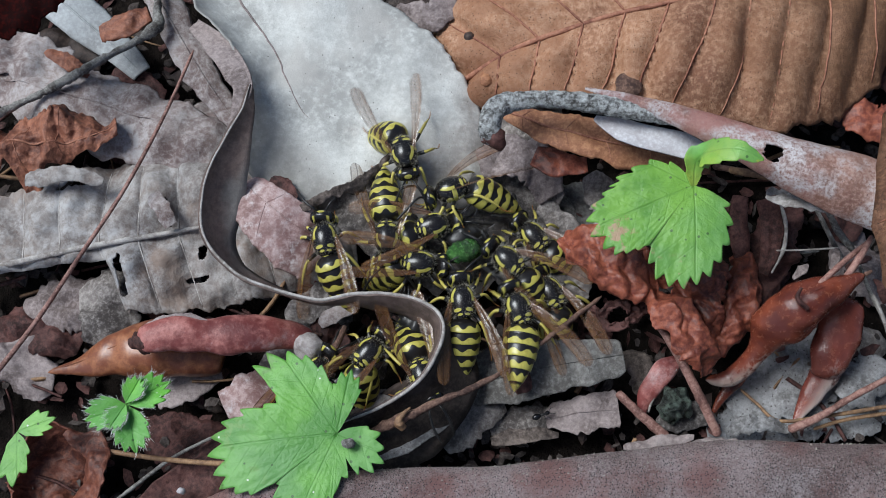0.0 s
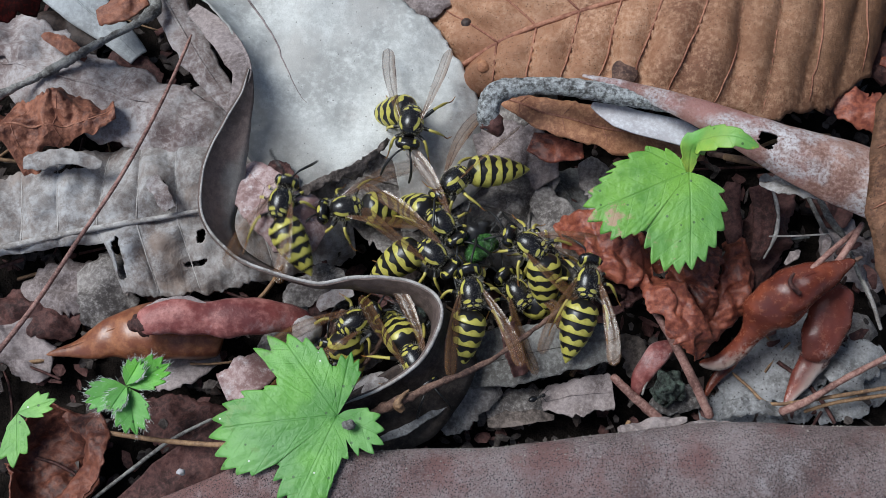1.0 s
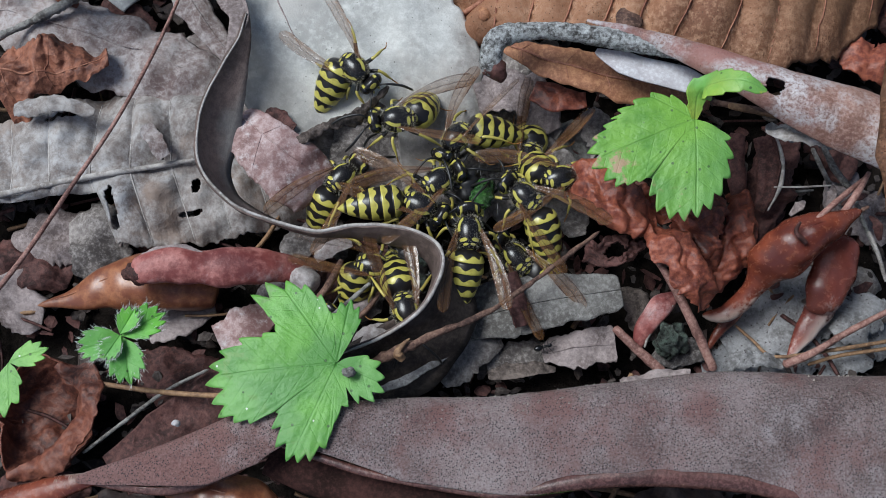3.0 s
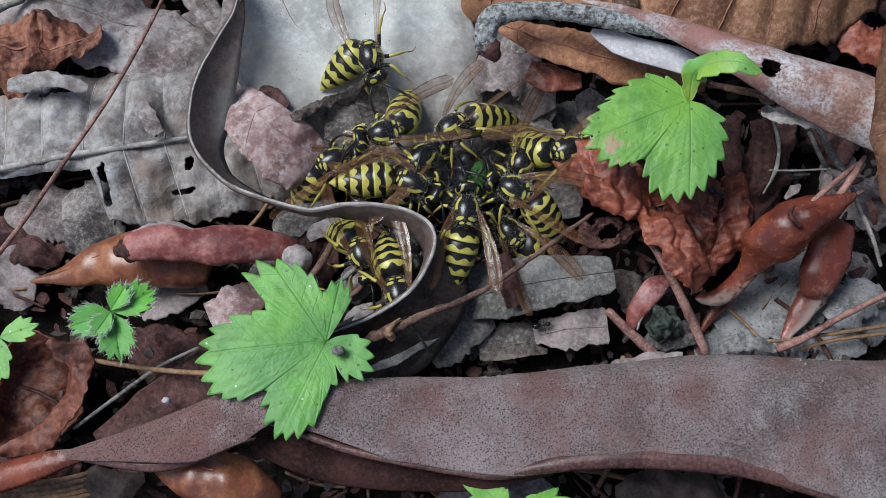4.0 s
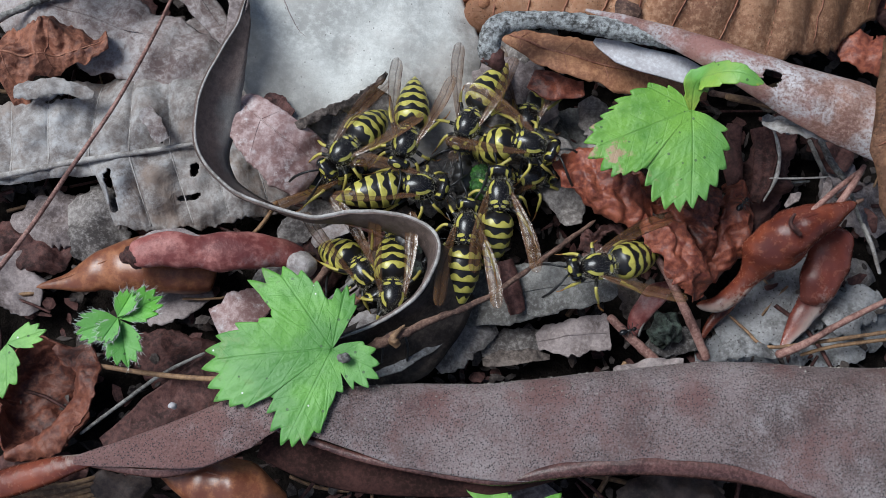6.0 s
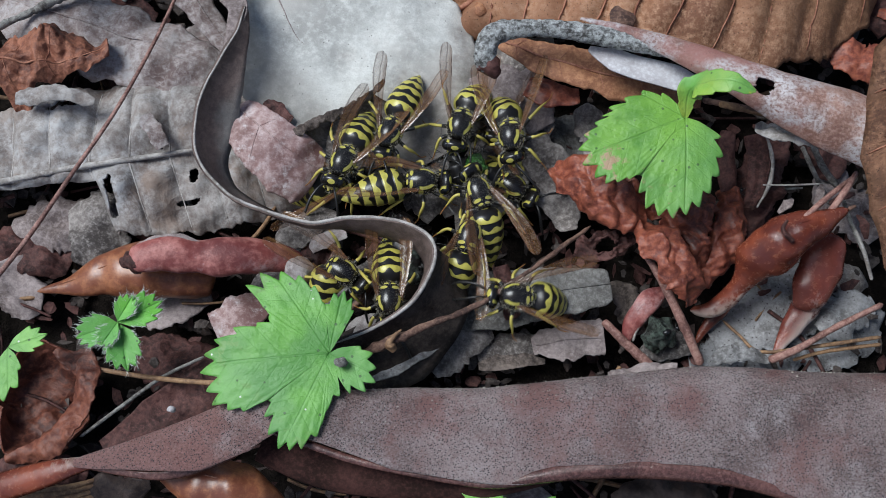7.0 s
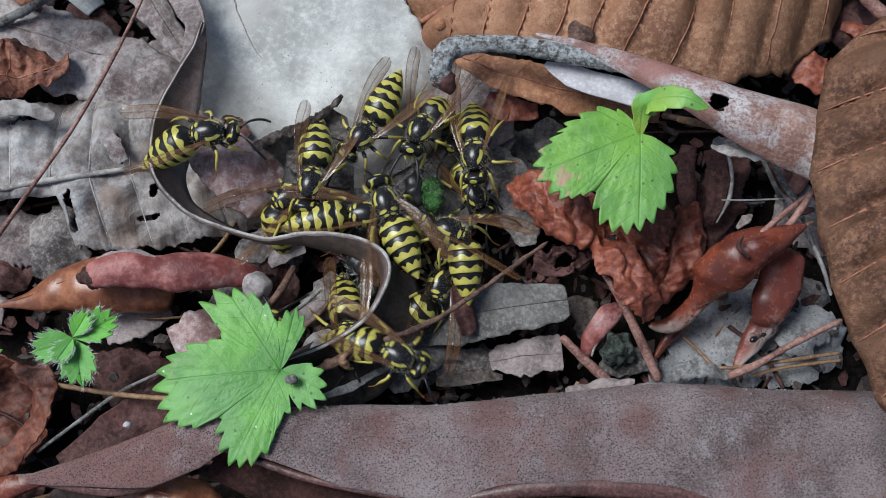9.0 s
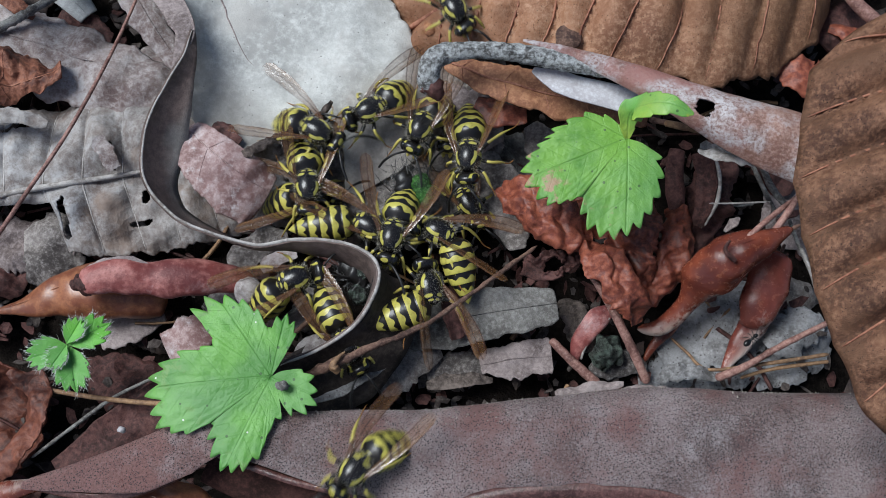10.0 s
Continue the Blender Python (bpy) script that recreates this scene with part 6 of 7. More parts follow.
def lathe(name, material, profile, wide, tall, parent, n=28, nu=48, at=(0, 0, 0), steps=0.0):
    """A body part along its own x axis: (x, radius) rows, made wider and flatter; steps: overlap of its rings."""
    verts, faces = [], []
    for i in range(nu + 1):
        x, r, _ = glide([(a, b, 0) for a, b in profile], i / nu)
        if steps:
            r *= 1 + steps * ((-x - 0.25) / 1.64 % 1.0 - 0.5)
        for k in range(n):
            a = 2 * math.pi * k / n
            verts.append((x, max(r, 0.01) * wide * math.cos(a), max(r, 0.01) * tall * math.sin(a)))
    for i in range(nu):
        for k in range(n):
            a, b = i * n + k, i * n + (k + 1) % n
            faces.append((a, b, b + n, a + n))
    faces += [tuple(range(n - 1, -1, -1)), tuple(nu * n + k for k in range(n))]
    ob = mesh_object(name, verts, faces, material, None, True, parent)
    ob.location = [c * MM for c in at]
    return ob


def limb(name, materials, points, radii, split, parent, at):
    """A jointed leg or feeler; its first share (split) takes the first material."""
    ob = tube(name, materials, points, radii, n=7, nu=28, parent=parent)
    cut, foot = int(28 * split) * 7, int(28 * 0.72) * 7
    for i, p in enumerate(ob.data.polygons):
        p.material_index = 0 if i < cut else len(materials) - 1 if i > foot else 1
    ob.location = [c * MM for c in at]
    return ob


LEGS = {
    "front": ((1.5, 1.0, -1.2), [(0, 0, 0), (1.1, 1.2, 0.2), (2.3, 1.6, -1.2), (3.0, 1.8, -2.4), (3.7, 2.0, -2.7)]),
    "middle": ((0.2, 1.2, -1.3), [(0, 0, 0), (0.5, 1.9, 0.5), (0.0, 3.1, -1.1), (-0.3, 3.7, -2.4), (-0.9, 4.3, -2.6)]),
    "hind": ((-1.2, 1.1, -1.3), [(0, 0, 0), (-1.5, 1.7, 0.9), (-3.4, 2.7, -0.4), (-4.9, 3.3, -2.1), (-6.1, 3.6, -2.4)]),
}


def wasp():
    top = new("wasp")
    thorax = lathe("thorax", M_THORAX, [(-2.5, 0.3), (-2.3, 0.95), (-1.6, 1.5), (-0.4, 1.85), (0.8, 1.85), (1.8, 1.45), (2.3, 0.9), (2.5, 0.35)], 1.0, 0.98, top)
    rng = random.Random(7)
    verts, faces = [], []
    for _ in range(1300):
        a, x = rng.uniform(0, 2 * math.pi), rng.uniform(-2.3, 2.3)
        r = 1.85 * math.sqrt(max(0.05, 1 - (x / 2.55) ** 2)) * 0.96
        d = Vector((x * 0.45 + rng.uniform(-0.4, 0.4), math.cos(a) + rng.uniform(-0.3, 0.3), math.sin(a) + rng.uniform(-0.3, 0.3))).normalized()
        p = Vector((x, r * math.cos(a), r * math.sin(a)))
        side = d.cross(Vector((0.3, 0.2, 1))).normalized() * 0.007
        base = len(verts)
        verts += [p - side, p + side, p + d * rng.uniform(0.3, 0.8)]
        faces.append((base, base + 1, base + 2))
    mesh_object("fuzz", verts, faces, M_FUZZ, None, False, thorax, "pale fine hairs")
    abdomen = lathe("abdomen", M_ABDOMEN, [(0.3, 0.3), (0.0, 0.32), (-0.35, 0.9), (-0.9, 1.9), (-1.8, 2.38), (-3.2, 2.5), (-4.8, 2.32), (-6.4, 1.88), (-7.8, 1.3), (-9.0, 0.64), (-9.8, 0.04)], 1.0, 0.92, top, at=(-2.0, 0, -0.05), n=32, nu=76, steps=0.07)
    head = lathe("head", M_HEAD, [(-0.75, 0.3), (-0.6, 1.0), (-0.2, 1.5), (0.3, 1.55), (0.8, 1.2), (1.1, 0.5), (1.15, 0.1)], 1.18, 1.05, top, at=(3.2, 0, -0.25), nu=30)
    for side in (1, -1):
        eye = lathe("eye", M_EYE, [(-0.8, 0.1), (-0.55, 0.6), (0, 0.85), (0.55, 0.6), (0.8, 0.1)], 0.75, 1.25, head, n=16, nu=16, at=(0.2, side * 1.18, 0.2))
        eye.rotation_euler = (0, 0, side * -0.35)
        limb("antenna", [M_BLACK, M_BLACK], [(0, 0, 0), (0.7, side * 0.6, 0.9), (1.6, side * 1.2, 1.0), (3.2, side * 1.9, 0.4), (4.8, side * 2.2, -0.6)], [0.16, 0.15, 0.19, 0.2, 0.16], 0.3, head, (0.85, side * 0.4, 0.45))
        lathe("mandible", M_LEG, [(-0.3, 0.3), (0.1, 0.34), (0.6, 0.2), (0.8, 0.05)], 1.0, 0.8, head, n=10, nu=8, at=(0.7, side * 0.5, -1.1))
        for which, (at, pts) in LEGS.items():
            limb("leg", [M_BLACK, M_LEG, M_FOOT], [(x, side * y, z) for x, y, z in pts], [0.26, 0.31, 0.22, 0.24, 0.13, 0.09, 0.06], 0.26, top, (at[0], side * at[1], at[2]))
        wing = sheet("wing", M_WING, [(0, 0, 0), (-3.9, side * 0.5, 0.5), (-8.0, side * 0.7, 0.4), (-12.0, side * 0.5, -0.2)], [(0, 0.2, 0.2), (0.2, 0.5, 0.55), (0.6, 1.0, 1.05), (0.88, 0.95, 1.0), (0.96, 0.6, 0.65), (1, 0.1, 0.1)], tilt=-side * 25, nu=24, nv=8, thick=0.0, ridges=0.12, ridge_gap=0.7, ridge_lean=0.0, parent=top, label="folded smoky amber wing")
        wing.location = [c * MM for c in (0.2, side * 1.55, 0.95)]
        wing.rotation_euler = (0, 0, -side * radians(9))
    return top


WASPS = {
    "A": [
        (0, -5.6, 12.7, 6.0, -80, 10, 51, 38),
        (0.5, -4.3, 13.8, 6.0, -108, 10, 86, 24),
        (1, -4.3, 15.2, 6.0, -100, 10, 85, 34),
        (1.5, -3.5, 15.3, 6.0, -108, 10, 102, 23),
        (2, -4.0, 12.7, 6.0, -135, 0, 84, 31),
        (2.5, -5.2, 10.6, 6.0, -178, 0, 58, 45),
        (4, -7.0, 2.1, 6.0, -165, 0, 64, 30),
        (4.5, -7.2, 3.7, 6.0, -145, 0, 28, 43),
        (5, -4.9, 1.8, 5.0, -100, 0, 19, 42),
        (5.5, -4.1, 2.0, 5.0, -105, 0, 18, 16),
        (7, -6.6, 4.8, 5.0, -110, 0, -2, 19),
        (7.5, -4.9, 6.8, 5.0, -100, 0, -9, 31),
        (8, -4.7, 7.1, 5.0, -135, 0, 30, 29),
        (8.5, -5.5, 5.4, 5.0, -120, 0, 7, 6),
        (9, -4.4, 6.7, 5.0, -128, 0, 14, 0),
        (9.5, -6.0, 9.6, 5.0, -140, 0, 4, 27),
        (10, -2.0, 11.7, 5.0, -150, 0, 23, 42),
    ],
    "B": [
        (0, -8.0, 0.8, 3.0, -88, 0, 2, 8),
        (0.5, -7.8, -1.2, 3.0, -92, 0, -3, 8),
        (1, -13.8, 3.2, 2.0, -170, 0, -8, 30),
        (1.5, -12.7, 3.1, 2.5, -210, 0, -33, 50),
        (2, -14.3, 1.5, 4.0, -285, 0, 80, 49),
        (2.5, -14.1, 0.6, 2.5, -310, 0, 9, 50),
        (4, -14.5, 0.0, 0.0, -340, 0, 27, 50),
        (4.5, -13.6, 0.3, 0.0, -370, 0, -18, 50),
        (5, -15.2, -0.9, -1.0, -350, 0, -34, 50),
        (5.5, -14.9, -0.3, -1.0, -350, 0, -22, 50),
        (7, -13.8, -0.8, -1.0, -350, 0, -8, 50),
        (7.5, -13.8, -1.8, -1.0, -355, 0, 4, 50),
        (8, -14.1, -3.4, -1.0, -350, 0, 11, 50),
        (8.5, -14.4, -4.5, 1.5, -360, 0, -1, 50),
        (9, -15.1, -1.8, 1.5, -330, 0, 69, 50),
        (9.5, -7.8, 1.7, 0.0, -360, 0, -5, 50),
        (10, -10.4, 0.1, 0.0, -360, 0, 5, 50),
    ],
    "C": [
        (0, -16.8, 0.1, 4.0, 98, 0, 17, 35),
        (0.5, -18.3, -1.4, 4.0, 135, 0, -16, 32),
        (1, -22.9, 2.8, 5.0, 78, 0, 43, 14),
        (1.25, -18.3, 9.0, 6.0, 30, 0, 58, 31),
        (1.5, -13.5, 14.5, 6.0, -20, 25, 82, 20),
        (2, -13.4, 14.6, 6.0, -25, 25, 100, 18),
        (2.5, -13.6, 15.7, 6.0, -30, 20, 97, 21),
        (4, -9.4, 13.7, 6.0, -75, 30, 110, 0),
        (4.5, -12.8, 14.5, 6.0, -40, 10, 110, 32),
        (4.75, -10.8, 8.5, 6.0, -100, 0, 71, 50),
        (5, -14.1, 1.0, 5.0, -155, 0, 32, 26),
        (5.5, -13.8, 0.8, 5.0, -145, 0, 11, 32),
        (7, -13.1, 0.3, 5.0, -115, 0, 4, 31),
        (7.5, -13.7, -1.6, 5.0, -125, 0, 6, 20),
        (8, -13.3, -1.8, 5.0, -97, 0, 6, 10),
        (8.5, -13.0, -1.2, 5.0, -100, 0, -4, 25),
        (9, -11.5, -0.7, 5.0, -102, 0, 13, 10),
        (9.5, -12.6, 0.3, 5.0, -105, 0, 3, 34),
        (10, -10.6, -0.2, 5.0, -85, 0, 12, 36),
    ],
    "D": [
        (0, 1.3, 7.8, 4.0, 200, 35, -15, 41),
        (0.5, 0.5, 7.7, 4.0, 200, 35, -13, 31),
        (1, 2.1, 6.8, 4.0, 225, 35, -30, 28),
        (1.5, 2.4, 5.5, 4.0, 225, 35, -66, 40),
        (2, 3.4, 4.8, 4.0, 235, 30, -73, 37),
        (2.5, 2.2, 6.0, 4.0, 235, 30, -63, 40),
        (4, 2.4, 4.0, 4.0, 220, 30, -12, 36),
        (4.5, 2.9, 4.5, 4.0, 230, 25, -50, 35),
        (5, 2.7, 5.3, 4.0, 222, 20, -56, 45),
        (5.5, 4.3, 5.2, 5.0, 235, 0, -7, 0),
        (7, 3.5, 6.3, 5.0, 255, 0, -15, 38),
        (7.5, 3.9, 7.2, 5.0, 250, 0, -10, 46),
        (8, 2.8, 7.6, 5.0, 250, 0, -13, 43),
        (8.5, 2.9, 6.9, 5.0, 245, 0, -15, 39),
        (9, 3.9, 7.8, 5.0, 245, 0, -10, 48),
        (9.5, 5.3, 8.0, 5.0, 250, 0, -9, 48),
        (10, 5.4, 9.1, 5.0, 250, 0, -22, 46),
    ],
    "E": [
        (0, 9.3, -3.1, 4.0, 140, 0, -18, 42),
        (0.5, 11.2, -1.9, 5.0, 125, 0, -23, 48),
        (1, 12.8, -3.4, 5.0, 150, 0, -53, 41),
        (1.5, 10.8, -2.6, 4.0, 170, 0, -55, 35),
        (2, 11.7, -3.7, 4.0, 150, 0, -20, 44),
        (2.5, 12.0, -3.6, 5.0, 130, 0, -28, 31),
        (4, 11.2, -5.5, 5.0, 160, 0, -23, 39),
        (4.5, 13.0, -6.6, 4.0, 150, 0, -75, 38),
        (5, 13.9, -6.7, 4.0, 100, 0, -57, 43),
        (5.5, 11.4, -6.2, 5.0, 88, 0, -10, 39),
        (7, 6.2, -4.1, 5.0, 110, 0, -8, 41),
        (7.5, 7.0, -5.0, 5.0, 140, 0, -30, 34),
        (8, 8.8, -7.5, 5.0, 160, 20, -45, 42),
        (8.5, 5.4, -6.2, 5.0, 175, 30, -44, 20),
        (9, 8.4, -7.4, 5.0, 160, 20, -61, 30),
        (9.5, 8.6, -5.6, 5.0, 150, 30, -28, 45),
        (10, 8.3, -6.7, 5.0, 160, 20, -50, 31),
    ],
    "F": [
        (0, 10.5, -10.4, 5.0, 110, 0, -29, 0),
        (0.5, 15.4, -8.9, 5.0, 62, 0, 7, 0),
        (1, 20.5, -9.2, 6.0, 80, 0, -7, 23),
        (1.25, 19.6, -5.3, 6.0, 105, 0, -15, 22),
        (1.5, 16.4, -1.1, 6.0, 118, 0, 11, 26),
        (2, 17.2, 3.2, 5.0, 50, 0, -3, 50),
        (2.5, 15.9, -0.8, 4.0, 10, 0, -89, 35),
        (4, 18.8, 0.9, 4.0, 20, 0, -58, 44),
        (4.5, 17.6, 1.7, 4.0, 10, 0, -43, 50),
        (5, 15.2, 1.4, 4.0, -30, 0, 29, 50),
        (5.25, 21.0, -6.8, 7.0, -90, 0, -57, 50),
        (5.5, 24.5, -13.0, 8.0, -160, 0, 24, 24),
        (7, 11.5, -19.0, 5.0, -180, 0, 3, 50),
        (7.5, 10.2, -24.1, 4.0, -175, 45, 21, 25),
        (8, 9.0, -21.6, 5.0, -205, 0, -9, 50),
        (8.5, 3.5, -11.8, 5.0, -200, 0, -57, 18),
        (9, -0.8, -3.9, 6.0, -250, 0, 5, 0),
        (9.17, 0.5, -5.5, 6.0, -310, 0, 91, 45),
        (9.33, 0.8, -7.2, 6.0, -370, 0, 26, 50),
        (9.5, 0.7, -9.0, 6.0, -440, 0, -9, 15),
        (10, 1.6, -7.7, 6.0, -460, 0, -10, 38),
    ],
    "G": [
        (0, 15.4, -7.0, 1.0, 120, 0, -36, 49),
        (0.5, 11.5, -6.2, 0.0, 120, 0, 32, 50),
        (1, 11.3, -9.1, 0.0, 125, 0, 82, 47),
        (1.5, 10.4, -8.2, 0.0, 110, 0, 74, 48),
        (2, 12.1, -9.4, 0.0, 140, 0, 41, 50),
        (2.5, 10.7, -11.5, 0.0, 130, 0, 46, 50),
        (4, 10.9, -10.3, 0.0, 130, 0, 61, 50),
        (4.5, 10.0, -8.4, 0.0, 130, 0, 55, 50),
        (5, 11.6, -0.6, 0.0, 110, 0, 56, 50),
        (5.5, 13.7, -0.0, 0.0, 60, 0, 15, 47),
        (6.2, 13.2, -0.6, -1.0, 0, 0, 19, 50),
        (7, 11.4, -0.9, -1.0, -30, 0, -16, 50),
        (7.5, 11.5, -1.6, -1.0, -50, 0, -33, 49),
        (8, 11.3, 0.1, -1.0, -60, 0, -29, 48),
        (8.5, 10.8, 0.2, -1.0, -60, 0, -31, 48),
        (9, 11.9, 0.1, -1.0, -60, 0, -31, 48),
        (9.5, 12.8, -0.2, -1.0, -60, 0, -34, 48),
        (10, 12.7, -0.5, -1.0, -60, 0, -29, 48),
    ],
    "H": [
        (0, -3.4, -3.2, 3.0, -5, 0, 19, 46),
        (0.5, -1.1, -3.4, 4.0, -30, 0, 64, 41),
        (1, -1.2, -4.4, 4.0, -40, 0, 66, 29),
        (1.5, -1.9, -5.6, 4.0, -20, 0, 35, 29),
        (2, -2.2, -5.0, 4.0, -22, 0, 36, 26),
        (2.5, -3.0, -4.9, 4.0, -25, 0, 35, 0),
        (4, -3.1, -4.6, 4.0, -22, 0, 27, 0),
        (4.5, -3.2, -4.7, 4.0, -22, 0, 32, 0),
        (5, -3.2, -3.3, 4.0, 2, 0, 9, 0),
        (5.5, -3.2, -4.5, 4.0, -3, 0, 12, 0),
        (7, -2.0, -2.2, 4.0, 0, 0, 18, 0),
        (7.5, -3.4, -4.5, 4.0, -5, 0, 19, 0),
        (8, -1.0, -4.1, 4.0, -10, 0, 26, 19),
        (8.5, -3.2, -4.4, 4.0, 5, 0, 9, 0),
        (9, -3.8, -4.9, 4.0, 0, 0, 12, 0),
        (9.5, -4.4, -3.4, 4.0, -3, 0, 18, 11),
        (10, -1.8, -5.7, 4.0, -28, 0, 38, 0),
    ],
    "J": [
        (0, -1.5, 2.5, 3.0, 15, 0, 6, 48),
        (0.5, -1.3, 1.4, 4.0, -20, 0, -23, 45),
        (1, -0.0, 0.3, 4.0, -45, 0, 6, 47),
        (1.5, 3.0, -1.4, 4.0, 10, 0, -72, 42),
        (2, 1.8, -2.5, 4.0, 10, 0, -62, 46),
        (2.5, 0.6, -1.6, 4.0, 20, 0, 11, 50),
        (4, -1.9, -0.8, 4.0, 40, 0, 19, 50),
        (4.5, 4.2, 0.2, 4.0, -15, 0, 21, 43),
        (5, 9.2, 1.0, 5.0, -8, 0, 16, 33),
        (5.5, 11.5, 1.0, 6.0, 22, 15, 4, 30),
        (6.2, 12.8, 2.8, 6.0, -35, 0, 26, 50),
        (7, 10.7, 4.4, 6.0, -88, 25, 36, 37),
        (7.5, 11.7, 3.2, 6.0, -92, 25, 25, 31),
        (8, 10.7, 2.8, 6.0, -90, 25, 16, 22),
        (8.5, 10.6, 3.3, 6.0, -90, 25, 11, 28),
        (9, 11.7, 3.7, 6.0, -90, 25, 16, 27),
        (9.5, 12.9, 4.8, 6.0, -95, 25, 16, 27),
        (10, 12.4, 4.5, 6.0, -95, 20, 18, 28),
    ],
    "K1": [
        (0, -10.5, -15.7, 1.0, 50, 0, 48, 50),
        (0.5, -11.4, -15.8, 1.0, 60, 0, 40, 46),
        (1, -12.4, -13.8, 1.0, 30, 0, 76, 39),
        (1.5, -10.8, -11.3, 1.0, 10, 0, 73, 50),
        (2, -10.7, -12.3, 1.0, 0, 0, 65, 50),
        (2.5, -10.1, -12.3, 1.0, 20, 0, 63, 47),
        (3.2, -9.5, -12.8, 0.0, -30, 0, 90, 50),
        (4, -10.0, -13.8, 0.0, -70, 0, 29, 50),
        (4.5, -10.1, -15.6, 0.0, -90, 0, 28, 50),
        (5, -8.1, -18.0, 0.0, -60, 0, -3, 34),
        (5.5, -8.9, -16.6, 0.0, -60, 0, -9, 44),
        (7, -13.0, -14.9, 1.0, -30, 0, 110, 39),
        (7.5, -13.7, -13.9, 1.0, -10, 0, 110, 50),
        (8, -8.5, -13.7, 5.0, -3, 0, -2, 50),
        (8.5, -8.6, -12.4, 5.0, 0, 0, -4, 50),
        (9, 1.5, -25.6, 7.0, -28, 0, 14, 21),
        (9.25, 3.3, -26.7, 7.0, -110, 0, 43, 43),
        (9.5, 4.5, -27.0, 9.0, -182, -30, -11, 31),
        (10, -2.1, -40.7, 14.0, -130, 0, -23, 43),
    ],
    "K2": [
        (0, -2.8, -19.3, 3.0, -70, 0, -1, 33),
        (0.5, -3.4, -20.5, 3.0, -45, 0, -14, 34),
        (1, -3.6, -19.7, 3.0, -60, 0, -6, 39),
        (1.5, -2.9, -18.1, 3.0, -55, 0, 2, 39),
        (2, -4.4, -20.7, 3.0, -65, 0, -6, 41),
        (2.5, -4.9, -19.3, 3.0, -75, 0, -3, 35),
        (4, -4.7, -20.2, 3.0, -75, 0, -3, 28),
        (4.5, -4.1, -19.5, 3.0, -65, 0, -1, 32),
        (5, -5.0, -19.9, 3.0, -85, 0, 4, 27),
        (5.5, -6.1, -19.7, 3.0, -90, 0, 3, 27),
        (7, -6.1, -19.3, 3.0, -90, 0, 3, 27),
        (7.5, -5.8, -20.4, 3.0, -90, 0, 5, 25),
        (8, -7.1, -21.9, 2.0, -85, 0, -4, 41),
        (8.5, -4.2, -23.6, 2.0, -75, 0, -2, 31),
        (9, -5.5, -22.4, 2.0, -85, 0, 4, 26),
        (9.5, -5.3, -23.2, 2.0, -85, 0, 2, 27),
        (10, -4.3, -22.9, 3.0, -60, 0, -7, 13),
    ],
    "S": [
        (0, 2.7, -9.4, 5.0, 95, 0, -8, 25),
        (0.5, 3.6, -10.5, 5.0, 95, 0, -17, 29),
        (1, 4.3, -10.5, 5.0, 95, 0, -21, 27),
        (1.5, 4.1, -10.4, 5.0, 92, 0, -19, 32),
        (2, 4.2, -10.7, 5.0, 90, 0, -10, 33),
        (2.5, 3.6, -9.4, 5.0, 92, 0, -10, 30),
        (4, 4.4, -8.9, 5.0, 85, 0, -7, 25),
        (4.5, 4.6, -9.0, 5.0, 88, 0, -11, 32),
        (5, 4.3, -8.9, 5.0, 85, 0, 0, 21),
        (5.5, 3.7, -9.9, 5.0, 88, 0, -0, 18),
        (7, 4.9, -10.3, 4.0, 75, 0, -6, 41),
        (7.5, 4.9, -10.2, 4.0, 70, 0, 4, 12),
        (8, 5.4, -12.8, 3.0, 60, 0, 2, 30),
        (8.5, 6.6, -16.0, 2.0, 60, 10, -8, 42),
        (9, 7.0, -14.5, 2.0, 70, 30, -17, 34),
        (9.5, 5.9, -13.0, 5.0, 110, 20, -66, 14),
        (10, 7.0, -14.9, 5.0, 100, 20, -77, 25),
    ],
    "L": [
        (0, -81.4, -13.3, 3.0, 0, 0, -2, 17),
        (7, -69.5, -24.7, 0.0, 0, 0, 6, 22),
        (7.5, -54.0, -25.1, 4.0, -5, 0, 21, 24),
        (7.75, -42.0, -22.8, 6.0, 30, 0, -4, 23),
        (8, -31.4, -5.6, 7.0, 15, 0, 33, 14),
        (8.5, -24.9, 0.4, 8.0, 0, 0, 23, 20),
        (9, -25.6, 4.6, 10.0, 5, 0, 20, 28),
        (9.25, -21.7, 8.3, 10.0, 30, 0, 9, 30),
        (9.5, -16.0, 14.2, 7.0, 35, 35, 29, 22),
        (9.75, -13.1, 10.7, 7.0, 0, 10, 45, 37),
        (10, -9.6, 7.9, 6.0, -30, 0, 4, 50),
    ],
    "N": [
        (0, -18.0, -17.9, -2.0, 60, 0, -23, 49),
        (4, -17.3, -22.4, -2.0, 60, 0, -25, 47),
        (7, -17.3, -23.3, -2.0, 60, 0, -22, 49),
        (8.5, -17.9, -23.7, -2.0, 60, 0, -27, 45),
        (9, -17.6, -21.9, -2.0, 70, 0, -49, 45),
        (9.5, -13.7, -9.9, 0.0, 20, 0, -44, 41),
        (10, -12.0, -13.7, 4.0, 20, 0, 21, 47),
    ],
    "P": [
        (0, -12.1, 77.4, 8.0, -60, 0, -10, 0),
        (8.5, -6.8, 57.7, 8.0, -60, 0, -3, 0),
        (9.5, 3.1, 46.5, 9.0, -55, 0, -11, 0),
        (9.75, 7.3, 35.0, 9.0, -60, 0, -1, 0),
        (10, 10.0, 26.2, 9.0, -60, 0, -18, 19),
    ],
